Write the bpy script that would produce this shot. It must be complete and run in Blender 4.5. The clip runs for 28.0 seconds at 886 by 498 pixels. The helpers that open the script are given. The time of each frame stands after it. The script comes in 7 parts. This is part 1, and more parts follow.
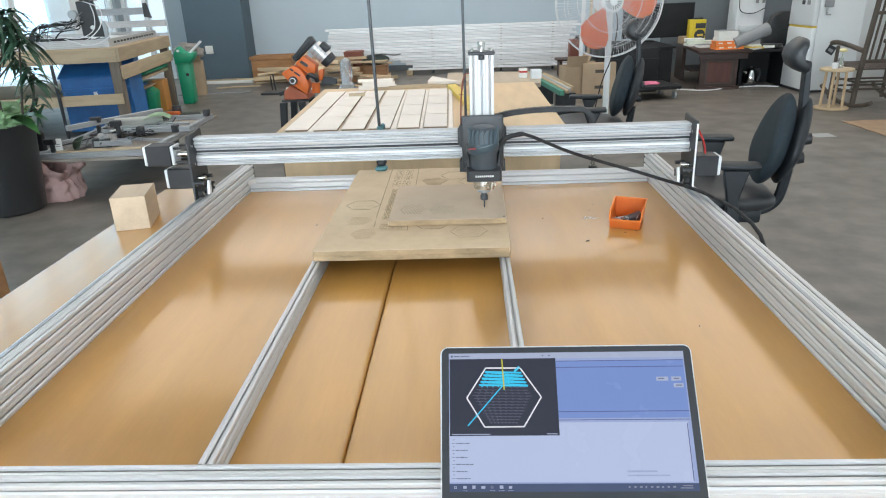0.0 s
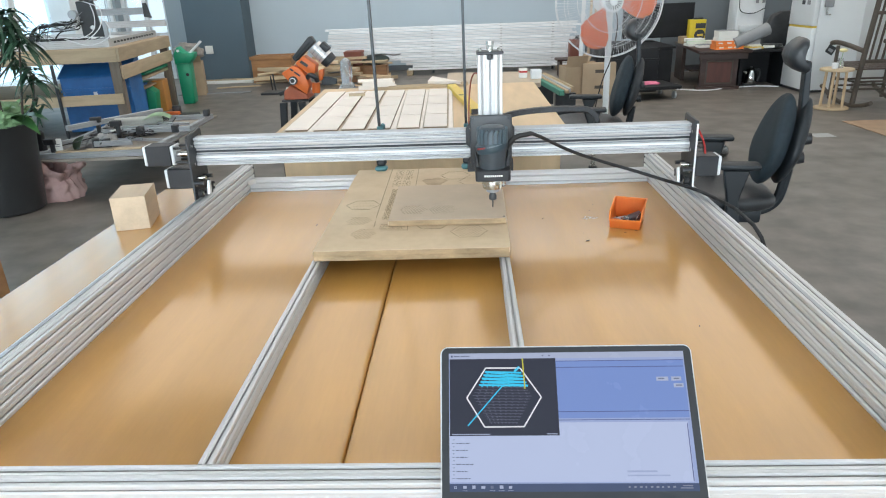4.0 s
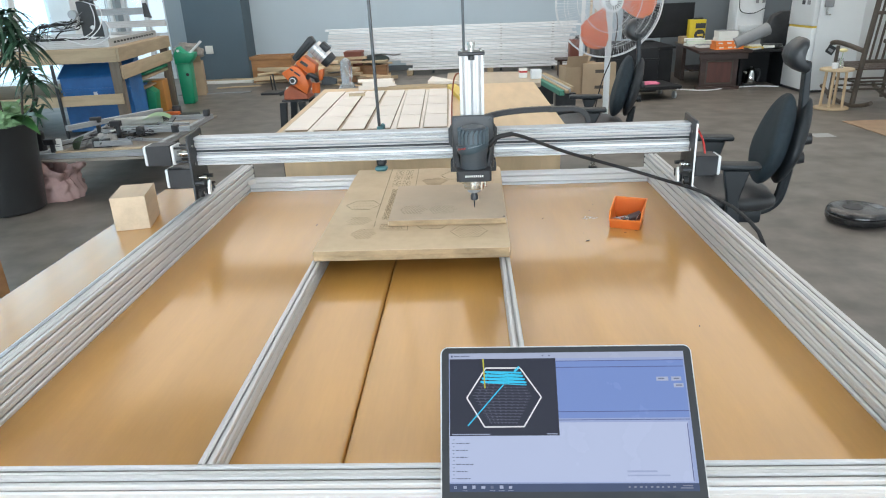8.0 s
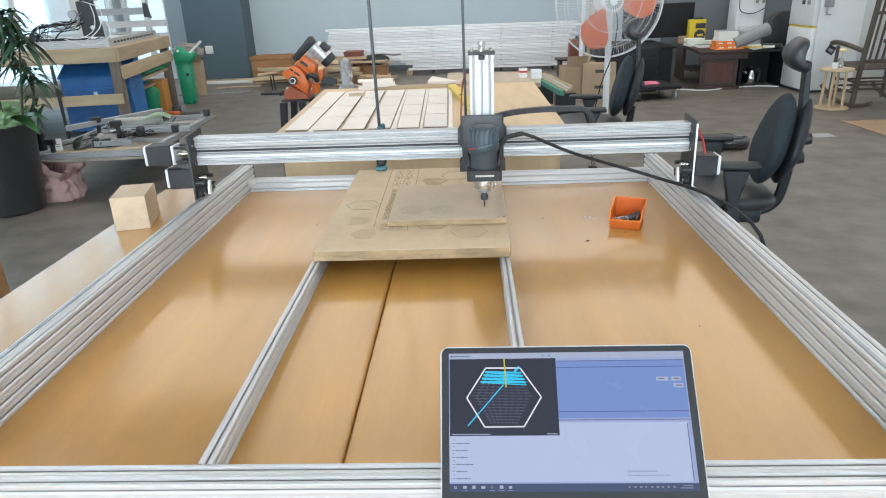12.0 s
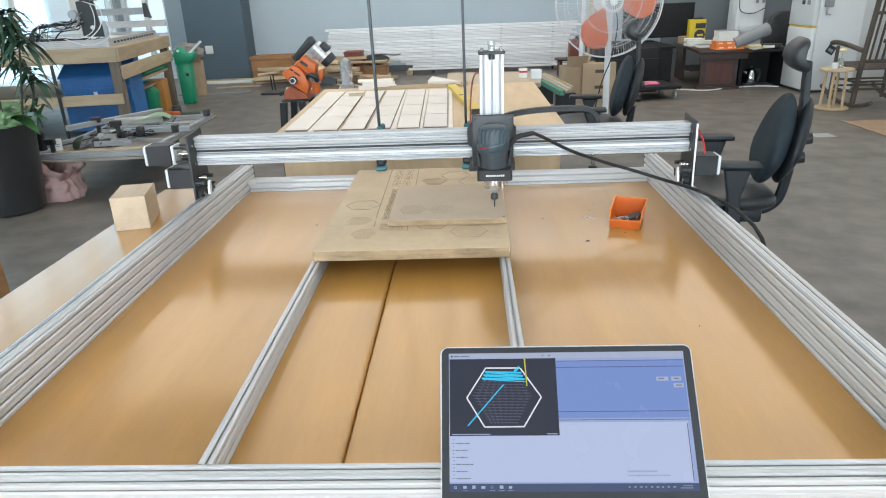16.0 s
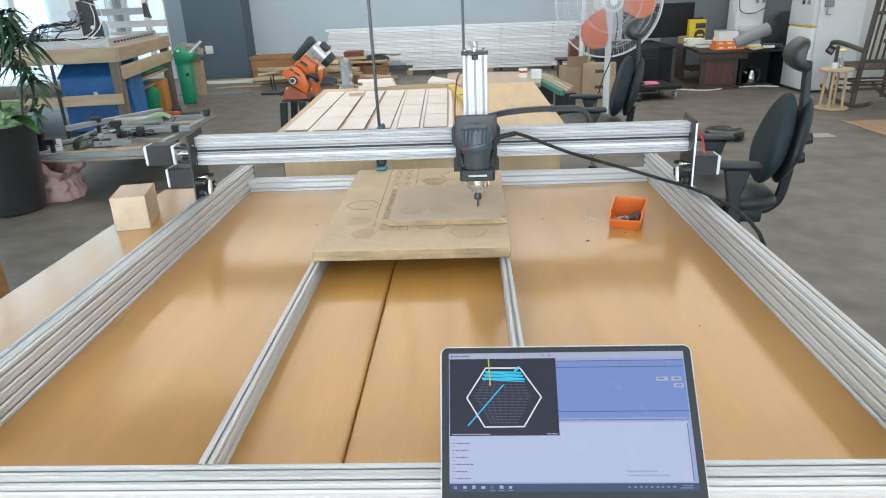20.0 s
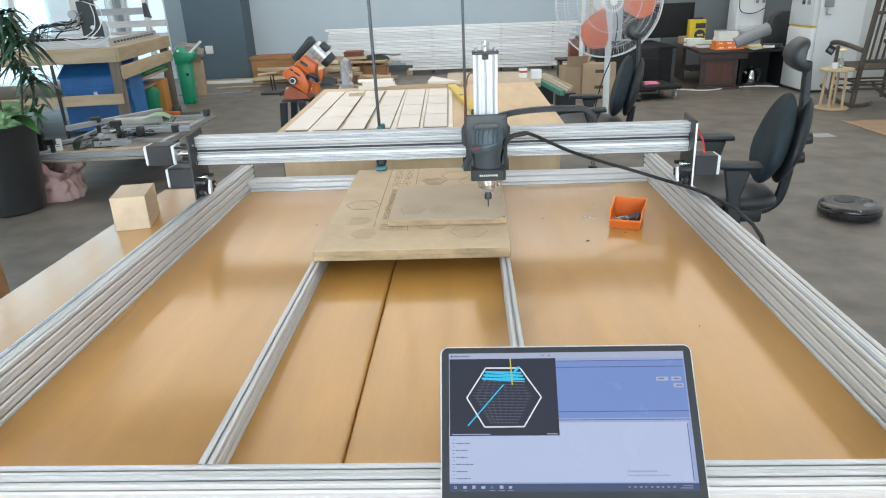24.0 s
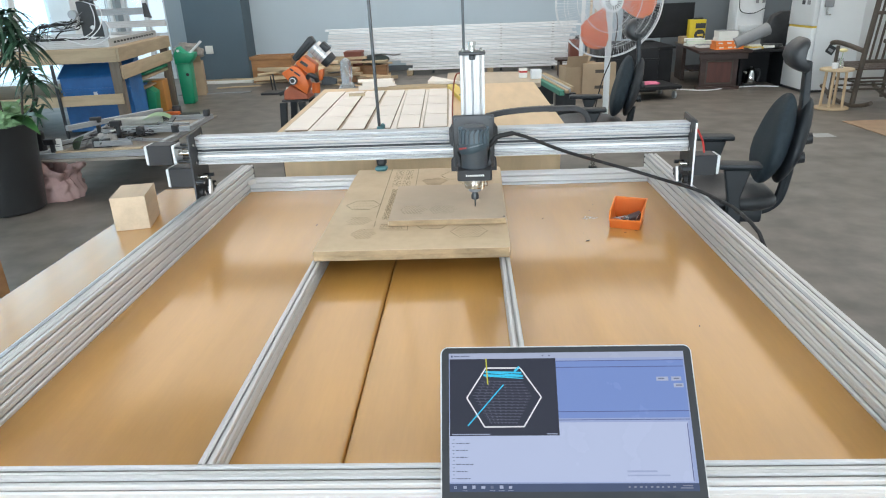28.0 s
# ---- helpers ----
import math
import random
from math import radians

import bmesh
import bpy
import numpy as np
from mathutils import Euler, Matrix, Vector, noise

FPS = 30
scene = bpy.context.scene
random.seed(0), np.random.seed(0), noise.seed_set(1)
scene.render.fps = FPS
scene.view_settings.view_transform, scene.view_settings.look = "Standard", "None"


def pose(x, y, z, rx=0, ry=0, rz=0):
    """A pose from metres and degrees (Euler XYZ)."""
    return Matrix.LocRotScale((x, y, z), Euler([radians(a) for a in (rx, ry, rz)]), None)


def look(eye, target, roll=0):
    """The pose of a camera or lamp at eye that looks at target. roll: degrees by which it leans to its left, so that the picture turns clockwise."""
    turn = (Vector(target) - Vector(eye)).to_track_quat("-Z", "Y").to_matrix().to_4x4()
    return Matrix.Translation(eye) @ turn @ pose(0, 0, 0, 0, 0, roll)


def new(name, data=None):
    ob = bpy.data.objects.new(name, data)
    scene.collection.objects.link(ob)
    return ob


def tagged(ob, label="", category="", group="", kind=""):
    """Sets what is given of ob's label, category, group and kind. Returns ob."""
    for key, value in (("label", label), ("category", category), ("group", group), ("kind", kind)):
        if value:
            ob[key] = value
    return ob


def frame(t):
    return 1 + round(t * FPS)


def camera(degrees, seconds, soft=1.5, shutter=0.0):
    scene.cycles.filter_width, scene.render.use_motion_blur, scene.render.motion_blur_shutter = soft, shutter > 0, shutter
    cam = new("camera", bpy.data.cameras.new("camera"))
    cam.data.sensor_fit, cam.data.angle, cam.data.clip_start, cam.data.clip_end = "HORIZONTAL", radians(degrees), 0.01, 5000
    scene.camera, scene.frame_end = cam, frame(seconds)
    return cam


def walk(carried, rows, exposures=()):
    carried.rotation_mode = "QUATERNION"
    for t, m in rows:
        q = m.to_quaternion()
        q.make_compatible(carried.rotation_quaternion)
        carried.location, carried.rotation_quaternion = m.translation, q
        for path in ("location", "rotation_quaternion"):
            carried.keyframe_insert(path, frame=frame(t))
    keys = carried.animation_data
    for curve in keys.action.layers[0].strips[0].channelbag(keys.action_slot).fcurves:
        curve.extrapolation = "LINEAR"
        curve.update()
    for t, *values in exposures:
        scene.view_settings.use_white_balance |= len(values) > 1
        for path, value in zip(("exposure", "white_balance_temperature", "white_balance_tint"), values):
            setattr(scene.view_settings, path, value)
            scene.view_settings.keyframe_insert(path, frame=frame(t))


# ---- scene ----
cam = camera(68.07, 28.0, soft=1.1)
EYE = (0.0, 0.0, 1.339)
VIEW = look(EYE, (-0.04309, 0.92999, 1.339 - 0.36503), -2.268)
walk(cam, [(0.0, VIEW), (28.0, VIEW)], exposures=[(0.0, 0.14, 6500, 10), (28.0, 0.14, 6500, 10)])

# world: bright overcast sky, soft sun
world = bpy.data.worlds.new("world")
scene.world = world
world.use_nodes = True
wn = world.node_tree
sky = wn.nodes.new("ShaderNodeTexSky")
sky.sky_type = "NISHITA"
sky.sun_disc = False
sky.sun_elevation, sky.sun_rotation = radians(48), radians(-70)
wn.links.new(sky.outputs[0], wn.nodes["Background"].inputs[0])
wn.nodes["Background"].inputs[1].default_value = 0.15


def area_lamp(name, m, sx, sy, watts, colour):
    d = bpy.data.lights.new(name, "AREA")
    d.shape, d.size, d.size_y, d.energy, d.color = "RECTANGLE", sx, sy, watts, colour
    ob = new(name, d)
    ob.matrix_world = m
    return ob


sun = new("sun", bpy.data.lights.new("sun", "SUN"))
sun.data.energy, sun.data.angle, sun.data.color = 1.0, radians(12), (1.0, 0.96, 0.9)
sun.matrix_world = look((-8, -2, 9), (0, 2, 0))

# daylight in the window openings (left wall, and an unseen one assumed behind the viewer)
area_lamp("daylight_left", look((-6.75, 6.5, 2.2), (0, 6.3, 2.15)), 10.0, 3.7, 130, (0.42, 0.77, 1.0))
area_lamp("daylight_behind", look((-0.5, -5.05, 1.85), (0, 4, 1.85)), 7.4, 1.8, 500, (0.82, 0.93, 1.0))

# ---- materials ----
def mat(name, col, rough=0.5, metal=0.0, var=0.12, scale=6.0, bump=0.05, coat=0.0, stretch=(1, 1, 1), col2=None, spec=0.5,
        alpha=1.0, trans=0.0, emit=0.0, rvar=0.12, rand=0.0, fine=9.0, coat_rough=0.13):
    m = bpy.data.materials.new(name)
    m.use_nodes = True
    nt = m.node_tree
    b = nt.nodes["Principled BSDF"]
    tc = nt.nodes.new("ShaderNodeTexCoord")
    mp = nt.nodes.new("ShaderNodeMapping")
    mp.inputs["Scale"].default_value = stretch
    nt.links.new(tc.outputs["Object"], mp.inputs[0])
    big = nt.nodes.new("ShaderNodeTexNoise")
    big.inputs["Scale"].default_value, big.inputs["Detail"].default_value = scale, 5
    fin = nt.nodes.new("ShaderNodeTexNoise")
    fin.inputs["Scale"].default_value, fin.inputs["Detail"].default_value = scale * fine, 4
    nt.links.new(mp.outputs[0], big.inputs[0])
    nt.links.new(mp.outputs[0], fin.inputs[0])
    mul = nt.nodes.new("ShaderNodeMath")
    mul.operation = "MULTIPLY_ADD"
    nt.links.new(fin.outputs[0], mul.inputs[0])
    mul.inputs[1].default_value = 0.35
    add = nt.nodes.new("ShaderNodeMath")
    add.operation = "MULTIPLY_ADD"
    nt.links.new(big.outputs[0], add.inputs[0])
    add.inputs[1].default_value = 1.3
    add.inputs[2].default_value = -0.33
    nt.links.new(add.outputs[0], mul.inputs[2])
    ramp = nt.nodes.new("ShaderNodeValToRGB")
    lo = [max(0.0, c * (1 - var)) for c in col]
    hi = [min(1.0, c * (1 + var)) for c in (col2 or col)]
    ramp.color_ramp.elements[0].position, ramp.color_ramp.elements[1].position = 0.2, 0.8
    ramp.color_ramp.elements[0].color, ramp.color_ramp.elements[1].color = (*lo, 1), (*hi, 1)
    nt.links.new(mul.outputs[0], ramp.inputs[0])
    out = ramp.outputs[0]
    if rand:
        oi = nt.nodes.new("ShaderNodeObjectInfo")
        hs = nt.nodes.new("ShaderNodeHueSaturation")
        mr = nt.nodes.new("ShaderNodeMapRange")
        mr.inputs["To Min"].default_value, mr.inputs["To Max"].default_value = 1 - rand, 1 + rand
        nt.links.new(oi.outputs["Random"], mr.inputs[0])
        nt.links.new(mr.outputs[0], hs.inputs["Value"])
        nt.links.new(out, hs.inputs["Color"])
        out = hs.outputs[0]
    nt.links.new(out, b.inputs["Base Color"])
    rr = nt.nodes.new("ShaderNodeMapRange")
    rr.inputs["To Min"].default_value, rr.inputs["To Max"].default_value = max(0.02, rough - rvar), min(1, rough + rvar)
    nt.links.new(fin.outputs[0], rr.inputs[0])
    nt.links.new(rr.outputs[0], b.inputs["Roughness"])
    b.inputs["Metallic"].default_value = metal
    b.inputs["Coat Weight"].default_value = coat
    b.inputs["Coat Roughness"].default_value = coat_rough
    b.inputs["Coat IOR"].default_value = 1.6
    b.inputs["Specular IOR Level"].default_value = spec
    b.inputs["Transmission Weight"].default_value = trans
    b.inputs["Alpha"].default_value = alpha
    if emit:
        b.inputs["Specular IOR Level"].default_value = 0.25
        nt.links.new(out, b.inputs["Emission Color"])
        nt.links.remove(b.inputs["Base Color"].links[0])
        b.inputs["Base Color"].default_value = (0.01, 0.01, 0.012, 1)
        b.inputs["Emission Strength"].default_value = emit
    if bump:
        bp = nt.nodes.new("ShaderNodeBump")
        bp.inputs["Strength"].default_value, bp.inputs["Distance"].default_value = bump, 0.004
        nt.links.new(fin.outputs[0], bp.inputs["Height"])
        nt.links.new(bp.outputs[0], b.inputs["Normal"])
    return m


TABLE = mat("honey_laminate", (0.55, 0.278, 0.066), 0.34, var=0.10, scale=2.2, bump=0.0, coat=1.0, coat_rough=0.14, stretch=(6, 0.7, 1), rvar=0.04, fine=14, spec=0.15)
ALU = mat("anodised_aluminium", (0.60, 0.60, 0.60), 0.38, 0.35, var=0.03, scale=3, bump=0.0, rvar=0.02)
# same metal, darkened: shade inside the profile slots put into the colour
SLOT = mat("slot_shade", (0.46, 0.45, 0.44), 0.5, 0.2, var=0.15, scale=9, bump=0.0)
ALU_DARK = mat("dull_aluminium", (0.38, 0.40, 0.42), 0.45, 0.5, var=0.08, scale=5, bump=0.0, rvar=0.03)
STEEL = mat("bright_steel", (0.62, 0.61, 0.58), 0.25, 1.0, var=0.1, scale=10, bump=0.02)
BLACKPL = mat("black_plate", (0.030, 0.033, 0.037), 0.42, var=0.2, scale=12, bump=0.06)
ROUTERBLACK = mat("charcoal_router_plastic", (0.052, 0.062, 0.072), 0.45, var=0.2, scale=14, bump=0.08)
MATTEBLACK = mat("matte_black", (0.010, 0.011, 0.013), 0.55, var=0.25, scale=6, bump=0.05, spec=0.3)
BLACKPLAST = mat("black_plastic", (0.018, 0.019, 0.022), 0.5, var=0.25, scale=14, bump=0.1)
RUBBER = mat("black_rubber", (0.014, 0.014, 0.015), 0.62, var=0.2, scale=30, bump=0.1)
WHITEPL = mat("white_plastic", (0.72, 0.74, 0.75), 0.4, var=0.05, scale=6)
MDF = mat("mdf", (0.64, 0.465, 0.29), 0.75, var=0.12, scale=5, bump=0.12, col2=(0.66, 0.52, 0.35))
MDF_EDGE = mat("mdf_edge", (0.40, 0.285, 0.165), 0.85, var=0.32, scale=14, bump=0.4, stretch=(1, 1, 3), fine=6)
GROOVE = mat("routed_groove", (0.31, 0.225, 0.135), 0.9, var=0.25, scale=40, bump=0.2)
PLY = mat("pale_plywood", (0.66, 0.485, 0.295), 0.6, var=0.10, scale=3, bump=0.06, stretch=(5, 0.8, 1))
PINE = mat("pine_wood", (0.44, 0.34, 0.22), 0.65, var=0.16, scale=3, bump=0.12, stretch=(0.8, 7, 7), rand=0.1)
PINE_Y = mat("pine_wood_long", (0.42, 0.33, 0.215), 0.65, var=0.16, scale=3, bump=0.12, stretch=(7, 0.8, 7), rand=0.1)
GREYPINE = mat("weathered_pine", (0.17, 0.14, 0.11), 0.75, var=0.25, scale=4, bump=0.15, stretch=(7, 7, 0.8))
BRIGHTALU = mat("pale_aluminium", (0.88, 0.89, 0.90), 0.42, 0.3, var=0.04, scale=2, bump=0.0, rvar=0.02, rand=0.1)
PINE_Z = mat("pine_wood_upright", (0.50, 0.37, 0.23), 0.65, var=0.16, scale=3, bump=0.12, stretch=(7, 7, 0.8), rand=0.1)
CUBEWOOD = mat("planed_wood", (0.56, 0.44, 0.31), 0.6, var=0.13, scale=4, bump=0.1, stretch=(6, 1, 6))
ORANGE = mat("orange_plastic", (0.82, 0.22, 0.035), 0.42, var=0.06, scale=8)
SAWORANGE = mat("orange_paint", (0.72, 0.16, 0.03), 0.4, var=0.12, scale=9)
FANORANGE = mat("orange_blade", (0.80, 0.23, 0.09), 0.4, var=0.05, scale=5)
WALL = mat("pale_blue_wall", (0.47, 0.555, 0.615), 0.75, var=0.03, scale=0.8, bump=0.05)
WALL_DARK = mat("slate_blue_wall", (0.085, 0.125, 0.155), 0.65, var=0.06, scale=0.8, bump=0.05)
WALL_CORNER = mat("pale_grey_blue_wall", (0.34, 0.40, 0.44), 0.7, var=0.04, scale=0.8, bump=0.05)
WALL_GREY = mat("grey_wall", (0.15, 0.172, 0.19), 0.7, var=0.04, scale=0.8, bump=0.05)
WALL_WHITE = mat("white_wall", (0.72, 0.75, 0.76), 0.7, var=0.03, scale=1, bump=0.05)
CEIL = mat("white_ceiling", (0.75, 0.76, 0.76), 0.85, var=0.03, scale=1, bump=0.05)
FLOOR = mat("grey_vinyl", (0.143, 0.127, 0.110), 0.44, var=0.38, scale=4.5, bump=0.02, rvar=0.06, fine=5)
FRAMEW = mat("window_white", (0.78, 0.82, 0.84), 0.45, var=0.05, scale=3)
BLUE = mat("blue_paint", (0.02, 0.135, 0.38), 0.5, var=0.25, scale=3, bump=0.05)
GREEN = mat("green_plastic", (0.006, 0.29, 0.15), 0.4, var=0.1, scale=5)
CHAIRCLOTH = mat("black_mesh_cloth", (0.012, 0.023, 0.031), 0.72, var=0.25, scale=60, bump=0.3)
CHAIRLEATHER = mat("black_leatherette", (0.026, 0.028, 0.031), 0.42, var=0.2, scale=25, bump=0.2)
CHAIRPL = mat("charcoal_plastic", (0.013, 0.017, 0.021), 0.52, var=0.15, scale=10, bump=0.05)
WHITETILE = mat("white_panel", (0.84, 0.765, 0.69), 0.55, var=0.05, scale=4, rand=0.04)
YELLOW = mat("yellow_paint", (0.70, 0.50, 0.08), 0.45, var=0.08, scale=6)
CARD = mat("cardboard", (0.40, 0.30, 0.20), 0.8, var=0.1, scale=5, bump=0.08)
CLOTH = mat("pink_cloth", (0.50, 0.335, 0.31), 0.85, var=0.14, scale=7, bump=0.25)
POT = mat("glazed_black_pot", (0.020, 0.021, 0.022), 0.38, var=0.15, scale=6, bump=0.05)
LEAF = mat("dark_leaf", (0.022, 0.065, 0.035), 0.45, var=0.35, scale=9, bump=0.05, rand=0.2)
LEAF2 = mat("light_leaf", (0.21, 0.36, 0.15), 0.5, var=0.3, scale=14, bump=0.1, rand=0.2)
DARKWOOD = mat("dark_red_wood", (0.038, 0.018, 0.013), 0.45, var=0.3, scale=4, bump=0.05, stretch=(1, 6, 6))
REDWOOD = mat("red_wood_panel", (0.085, 0.026, 0.018), 0.45, var=0.2, scale=4, bump=0.05, stretch=(6, 1, 1))
GREYWOOD = mat("weathered_dark_wood", (0.066, 0.052, 0.040), 0.6, var=0.25, scale=6, bump=0.15)
PAPER = mat("paper", (0.74, 0.74, 0.70), 0.8, var=0.06, scale=5)
PAPERGREEN = mat("pale_green_paper", (0.50, 0.68, 0.46), 0.8, var=0.05, scale=5)
FRIDGE = mat("white_enamel", (0.66, 0.69, 0.70), 0.35, var=0.03, scale=1.5, bump=0.01)
BRICKRED = mat("red_box", (0.20, 0.065, 0.045), 0.6, var=0.15, scale=6)
OAKBOX = mat("amber_wood", (0.34, 0.17, 0.07), 0.5, var=0.2, scale=4, stretch=(1, 6, 6))
TEAL = mat("teal_plastic", (0.07, 0.19, 0.21), 0.45, var=0.1, scale=8)
DARKSTEEL = mat("blackened_steel", (0.05, 0.055, 0.06), 0.4, 0.7, var=0.15, scale=20)
PINK = mat("pink_fabric", (0.62, 0.16, 0.26), 0.8, var=0.15, scale=20, bump=0.2)
MAT = mat("brown_mat", (0.28, 0.19, 0.12), 0.9, var=0.12, scale=8, bump=0.2)
REDCABLE = mat("red_cable", (0.45, 0.03, 0.025), 0.45)
ROBOT = mat("gloss_black", (0.012, 0.011, 0.012), 0.26, var=0.2, scale=8, bump=0.01, coat=0.35, rvar=0.05)
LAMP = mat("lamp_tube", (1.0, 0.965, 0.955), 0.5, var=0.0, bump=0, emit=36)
GREYTUBE = mat("grey_foam", (0.25, 0.26, 0.27), 0.8, var=0.08, scale=10, bump=0.1)
SCREEN_BG = mat("screen_pale_blue", (0.42, 0.52, 0.86), 0.25, var=0.02, scale=2, emit=0.64, bump=0)
SCREEN_MID = mat("screen_blue", (0.24, 0.37, 0.82), 0.25, var=0.02, scale=2, emit=0.63, bump=0)
SCREEN_LIST = mat("screen_list", (0.56, 0.65, 0.92), 0.25, var=0.02, scale=2, emit=0.70, bump=0)
SCREEN_DARK = mat("screen_dark", (0.017, 0.020, 0.040), 0.22, var=0.08, scale=6, emit=0.8, bump=0)
SCREEN_BAR = mat("screen_bar", (0.05, 0.075, 0.16), 0.22, var=0.1, scale=6, emit=0.8, bump=0)
SCREEN_TITLE = mat("screen_title", (0.50, 0.57, 0.78), 0.25, var=0.02, emit=0.65, bump=0)
SCREEN_LINE = mat("screen_line", (0.10, 0.13, 0.36), 0.25, var=0.02, emit=0.6, bump=0)
SCREEN_FAINT = mat("screen_faint", (0.30, 0.34, 0.46), 0.25, var=0.02, emit=0.6, bump=0)
SCREEN_WATERMARK = mat("screen_watermark", (0.44, 0.52, 0.80), 0.25, var=0.02, emit=0.66, bump=0)
SCREEN_WHITE = mat("screen_white", (0.85, 0.85, 0.9), 0.25, var=0.02, emit=0.8, bump=0)
SCREEN_TEXT = mat("screen_text", (0.22, 0.26, 0.42), 0.25, var=0.02, emit=0.5, bump=0)
SCREEN_CYAN = mat("screen_cyan", (0.03, 0.55, 0.85), 0.25, var=0.02, emit=0.9, bump=0)
SCREEN_DIM = mat("screen_dim", (0.085, 0.088, 0.14), 0.25, var=0.02, emit=0.8, bump=0)
SCREEN_YELLOW = mat("screen_yellow", (0.60, 0.58, 0.04), 0.25, var=0.02, emit=0.8, bump=0)
LAPTOP_BEZEL = mat("black_bezel", (0.016, 0.018, 0.022), 0.3, var=0.1, scale=5, bump=0, rvar=0.02)
LAPTOP_SHELL = mat("silver_shell", (0.68, 0.68, 0.68), 0.35, 0.6, var=0.03, scale=5, bump=0.01)


# ---- mesh helpers ----
def part(name, bm, material, parent=None, label="", smooth=38):
    me = bpy.data.meshes.new(name)
    slotted = any(f.material_index for f in bm.faces)
    bm.normal_update()
    bm.to_mesh(me)
    bm.free()
    if smooth:
        me.polygons.foreach_set("use_smooth", [True] * len(me.polygons))
        me.set_sharp_from_angle(angle=radians(smooth))
    me.materials.append(material)
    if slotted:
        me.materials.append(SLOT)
    ob = new(name, me)
    if parent:
        ob.parent = parent
    if label:
        ob["label"] = label
    return ob


def share(name, src, parent, m=None):
    ob = new(name, src.data)
    ob.parent = parent
    if m is not None:
        ob.matrix_basis = m
    return ob


def thing(name, label, category, m=None, group="", kind=""):
    ob = new(name)
    ob.empty_display_size = 0.1
    if m is not None:
        ob.matrix_basis = m
    return tagged(ob, label, category, group, kind)


def B():
    return bmesh.new()


def cut_edges(bm, verts, off, seg=2):
    seg = 1 if off < 0.0075 else seg
    edges = list({e for v in verts for e in v.link_edges})
    bmesh.ops.bevel(bm, geom=edges, offset=off, segments=seg, affect="EDGES", profile=0.5, clamp_overlap=True)


def bx(bm, x0, x1, y0, y1, z0, z1, bev=0.0, m=None, seg=2):
    r = bmesh.ops.create_cube(bm, size=1.0, matrix=Matrix.Translation(((x0 + x1) / 2, (y0 + y1) / 2, (z0 + z1) / 2)) @ Matrix.Diagonal((abs(x1 - x0), abs(y1 - y0), abs(z1 - z0), 1)))
    vs = r["verts"]
    if m is not None:
        bmesh.ops.transform(bm, matrix=m, verts=vs)
    if bev:
        cut_edges(bm, vs, bev, seg)
    return bm


def cyl(bm, p0, p1, r0, r1=None, seg=16, bev=0.0):
    p0, p1 = Vector(p0), Vector(p1)
    r1 = r0 if r1 is None else r1
    d = p1 - p0
    m = Matrix.Translation((p0 + p1) / 2) @ d.to_track_quat("Z", "Y").to_matrix().to_4x4()
    bmesh.ops.create_cone(bm, cap_ends=True, segments=seg, radius1=r0, radius2=r1, depth=d.length, matrix=m)
    return bm


def ball(bm, c, r, s=(1, 1, 1), seg=14, m=None):
    mm = (m or Matrix.Identity(4)) @ Matrix.Translation(c) @ Matrix.Diagonal((r * s[0], r * s[1], r * s[2], 1))
    bmesh.ops.create_uvsphere(bm, u_segments=seg, v_segments=max(6, seg // 2 + 1), radius=1, matrix=mm)
    return bm


def tube(bm, pts, r, seg=8, caps=True):
    """A round bar along a path; r may be one radius or one for each point."""
    pts = [Vector(p) for p in pts]
    rs = r if isinstance(r, (list, tuple)) else [r] * len(pts)
    up = None
    rings = []
    for i, p in enumerate(pts):
        t = (pts[min(i + 1, len(pts) - 1)] - pts[max(i - 1, 0)]).normalized()
        if up is None:
            up = t.orthogonal().normalized()
        up = (up - t * up.dot(t)).normalized()
        side = t.cross(up)
        rings.append([bm.verts.new(p + rs[i] * (math.cos(2 * math.pi * k / seg) * up + math.sin(2 * math.pi * k / seg) * side)) for k in range(seg)])
    for a, b in zip(rings, rings[1:]):
        for k in range(seg):
            bm.faces.new((a[k], a[(k + 1) % seg], b[(k + 1) % seg], b[k]))
    if caps:
        bm.faces.new(rings[0][::-1])
        bm.faces.new(rings[-1])
    return bm


def curve(pts, n=8):
    """Points of a smooth line through pts."""
    P = [Vector(p) for p in pts]
    P = [P[0] * 2 - P[1]] + P + [P[-1] * 2 - P[-2]]
    out = []
    for i in range(1, len(P) - 2):
        a, b, c, d = P[i - 1:i + 3]
        for k in range(n):
            t = k / n
            out.append(0.5 * (2 * b + (c - a) * t + (2 * a - 5 * b + 4 * c - d) * t * t + (3 * b - a - 3 * c + d) * t ** 3))
    return out + [P[-2]]


def lathe(bm, prof, seg=24, c=(0, 0, 0)):
    """Turn a profile of (radius, height) about the upright axis."""
    rings = []
    for r, z in prof:
        rings.append([bm.verts.new((c[0] + max(r, 1e-4) * math.cos(2 * math.pi * k / seg), c[1] + max(r, 1e-4) * math.sin(2 * math.pi * k / seg), c[2] + z)) for k in range(seg)])
    for a, b in zip(rings, rings[1:]):
        for k in range(seg):
            bm.faces.new((a[k], a[(k + 1) % seg], b[(k + 1) % seg], b[k]))
    bm.faces.new(rings[0][::-1])
    bm.faces.new(rings[-1])
    return bm


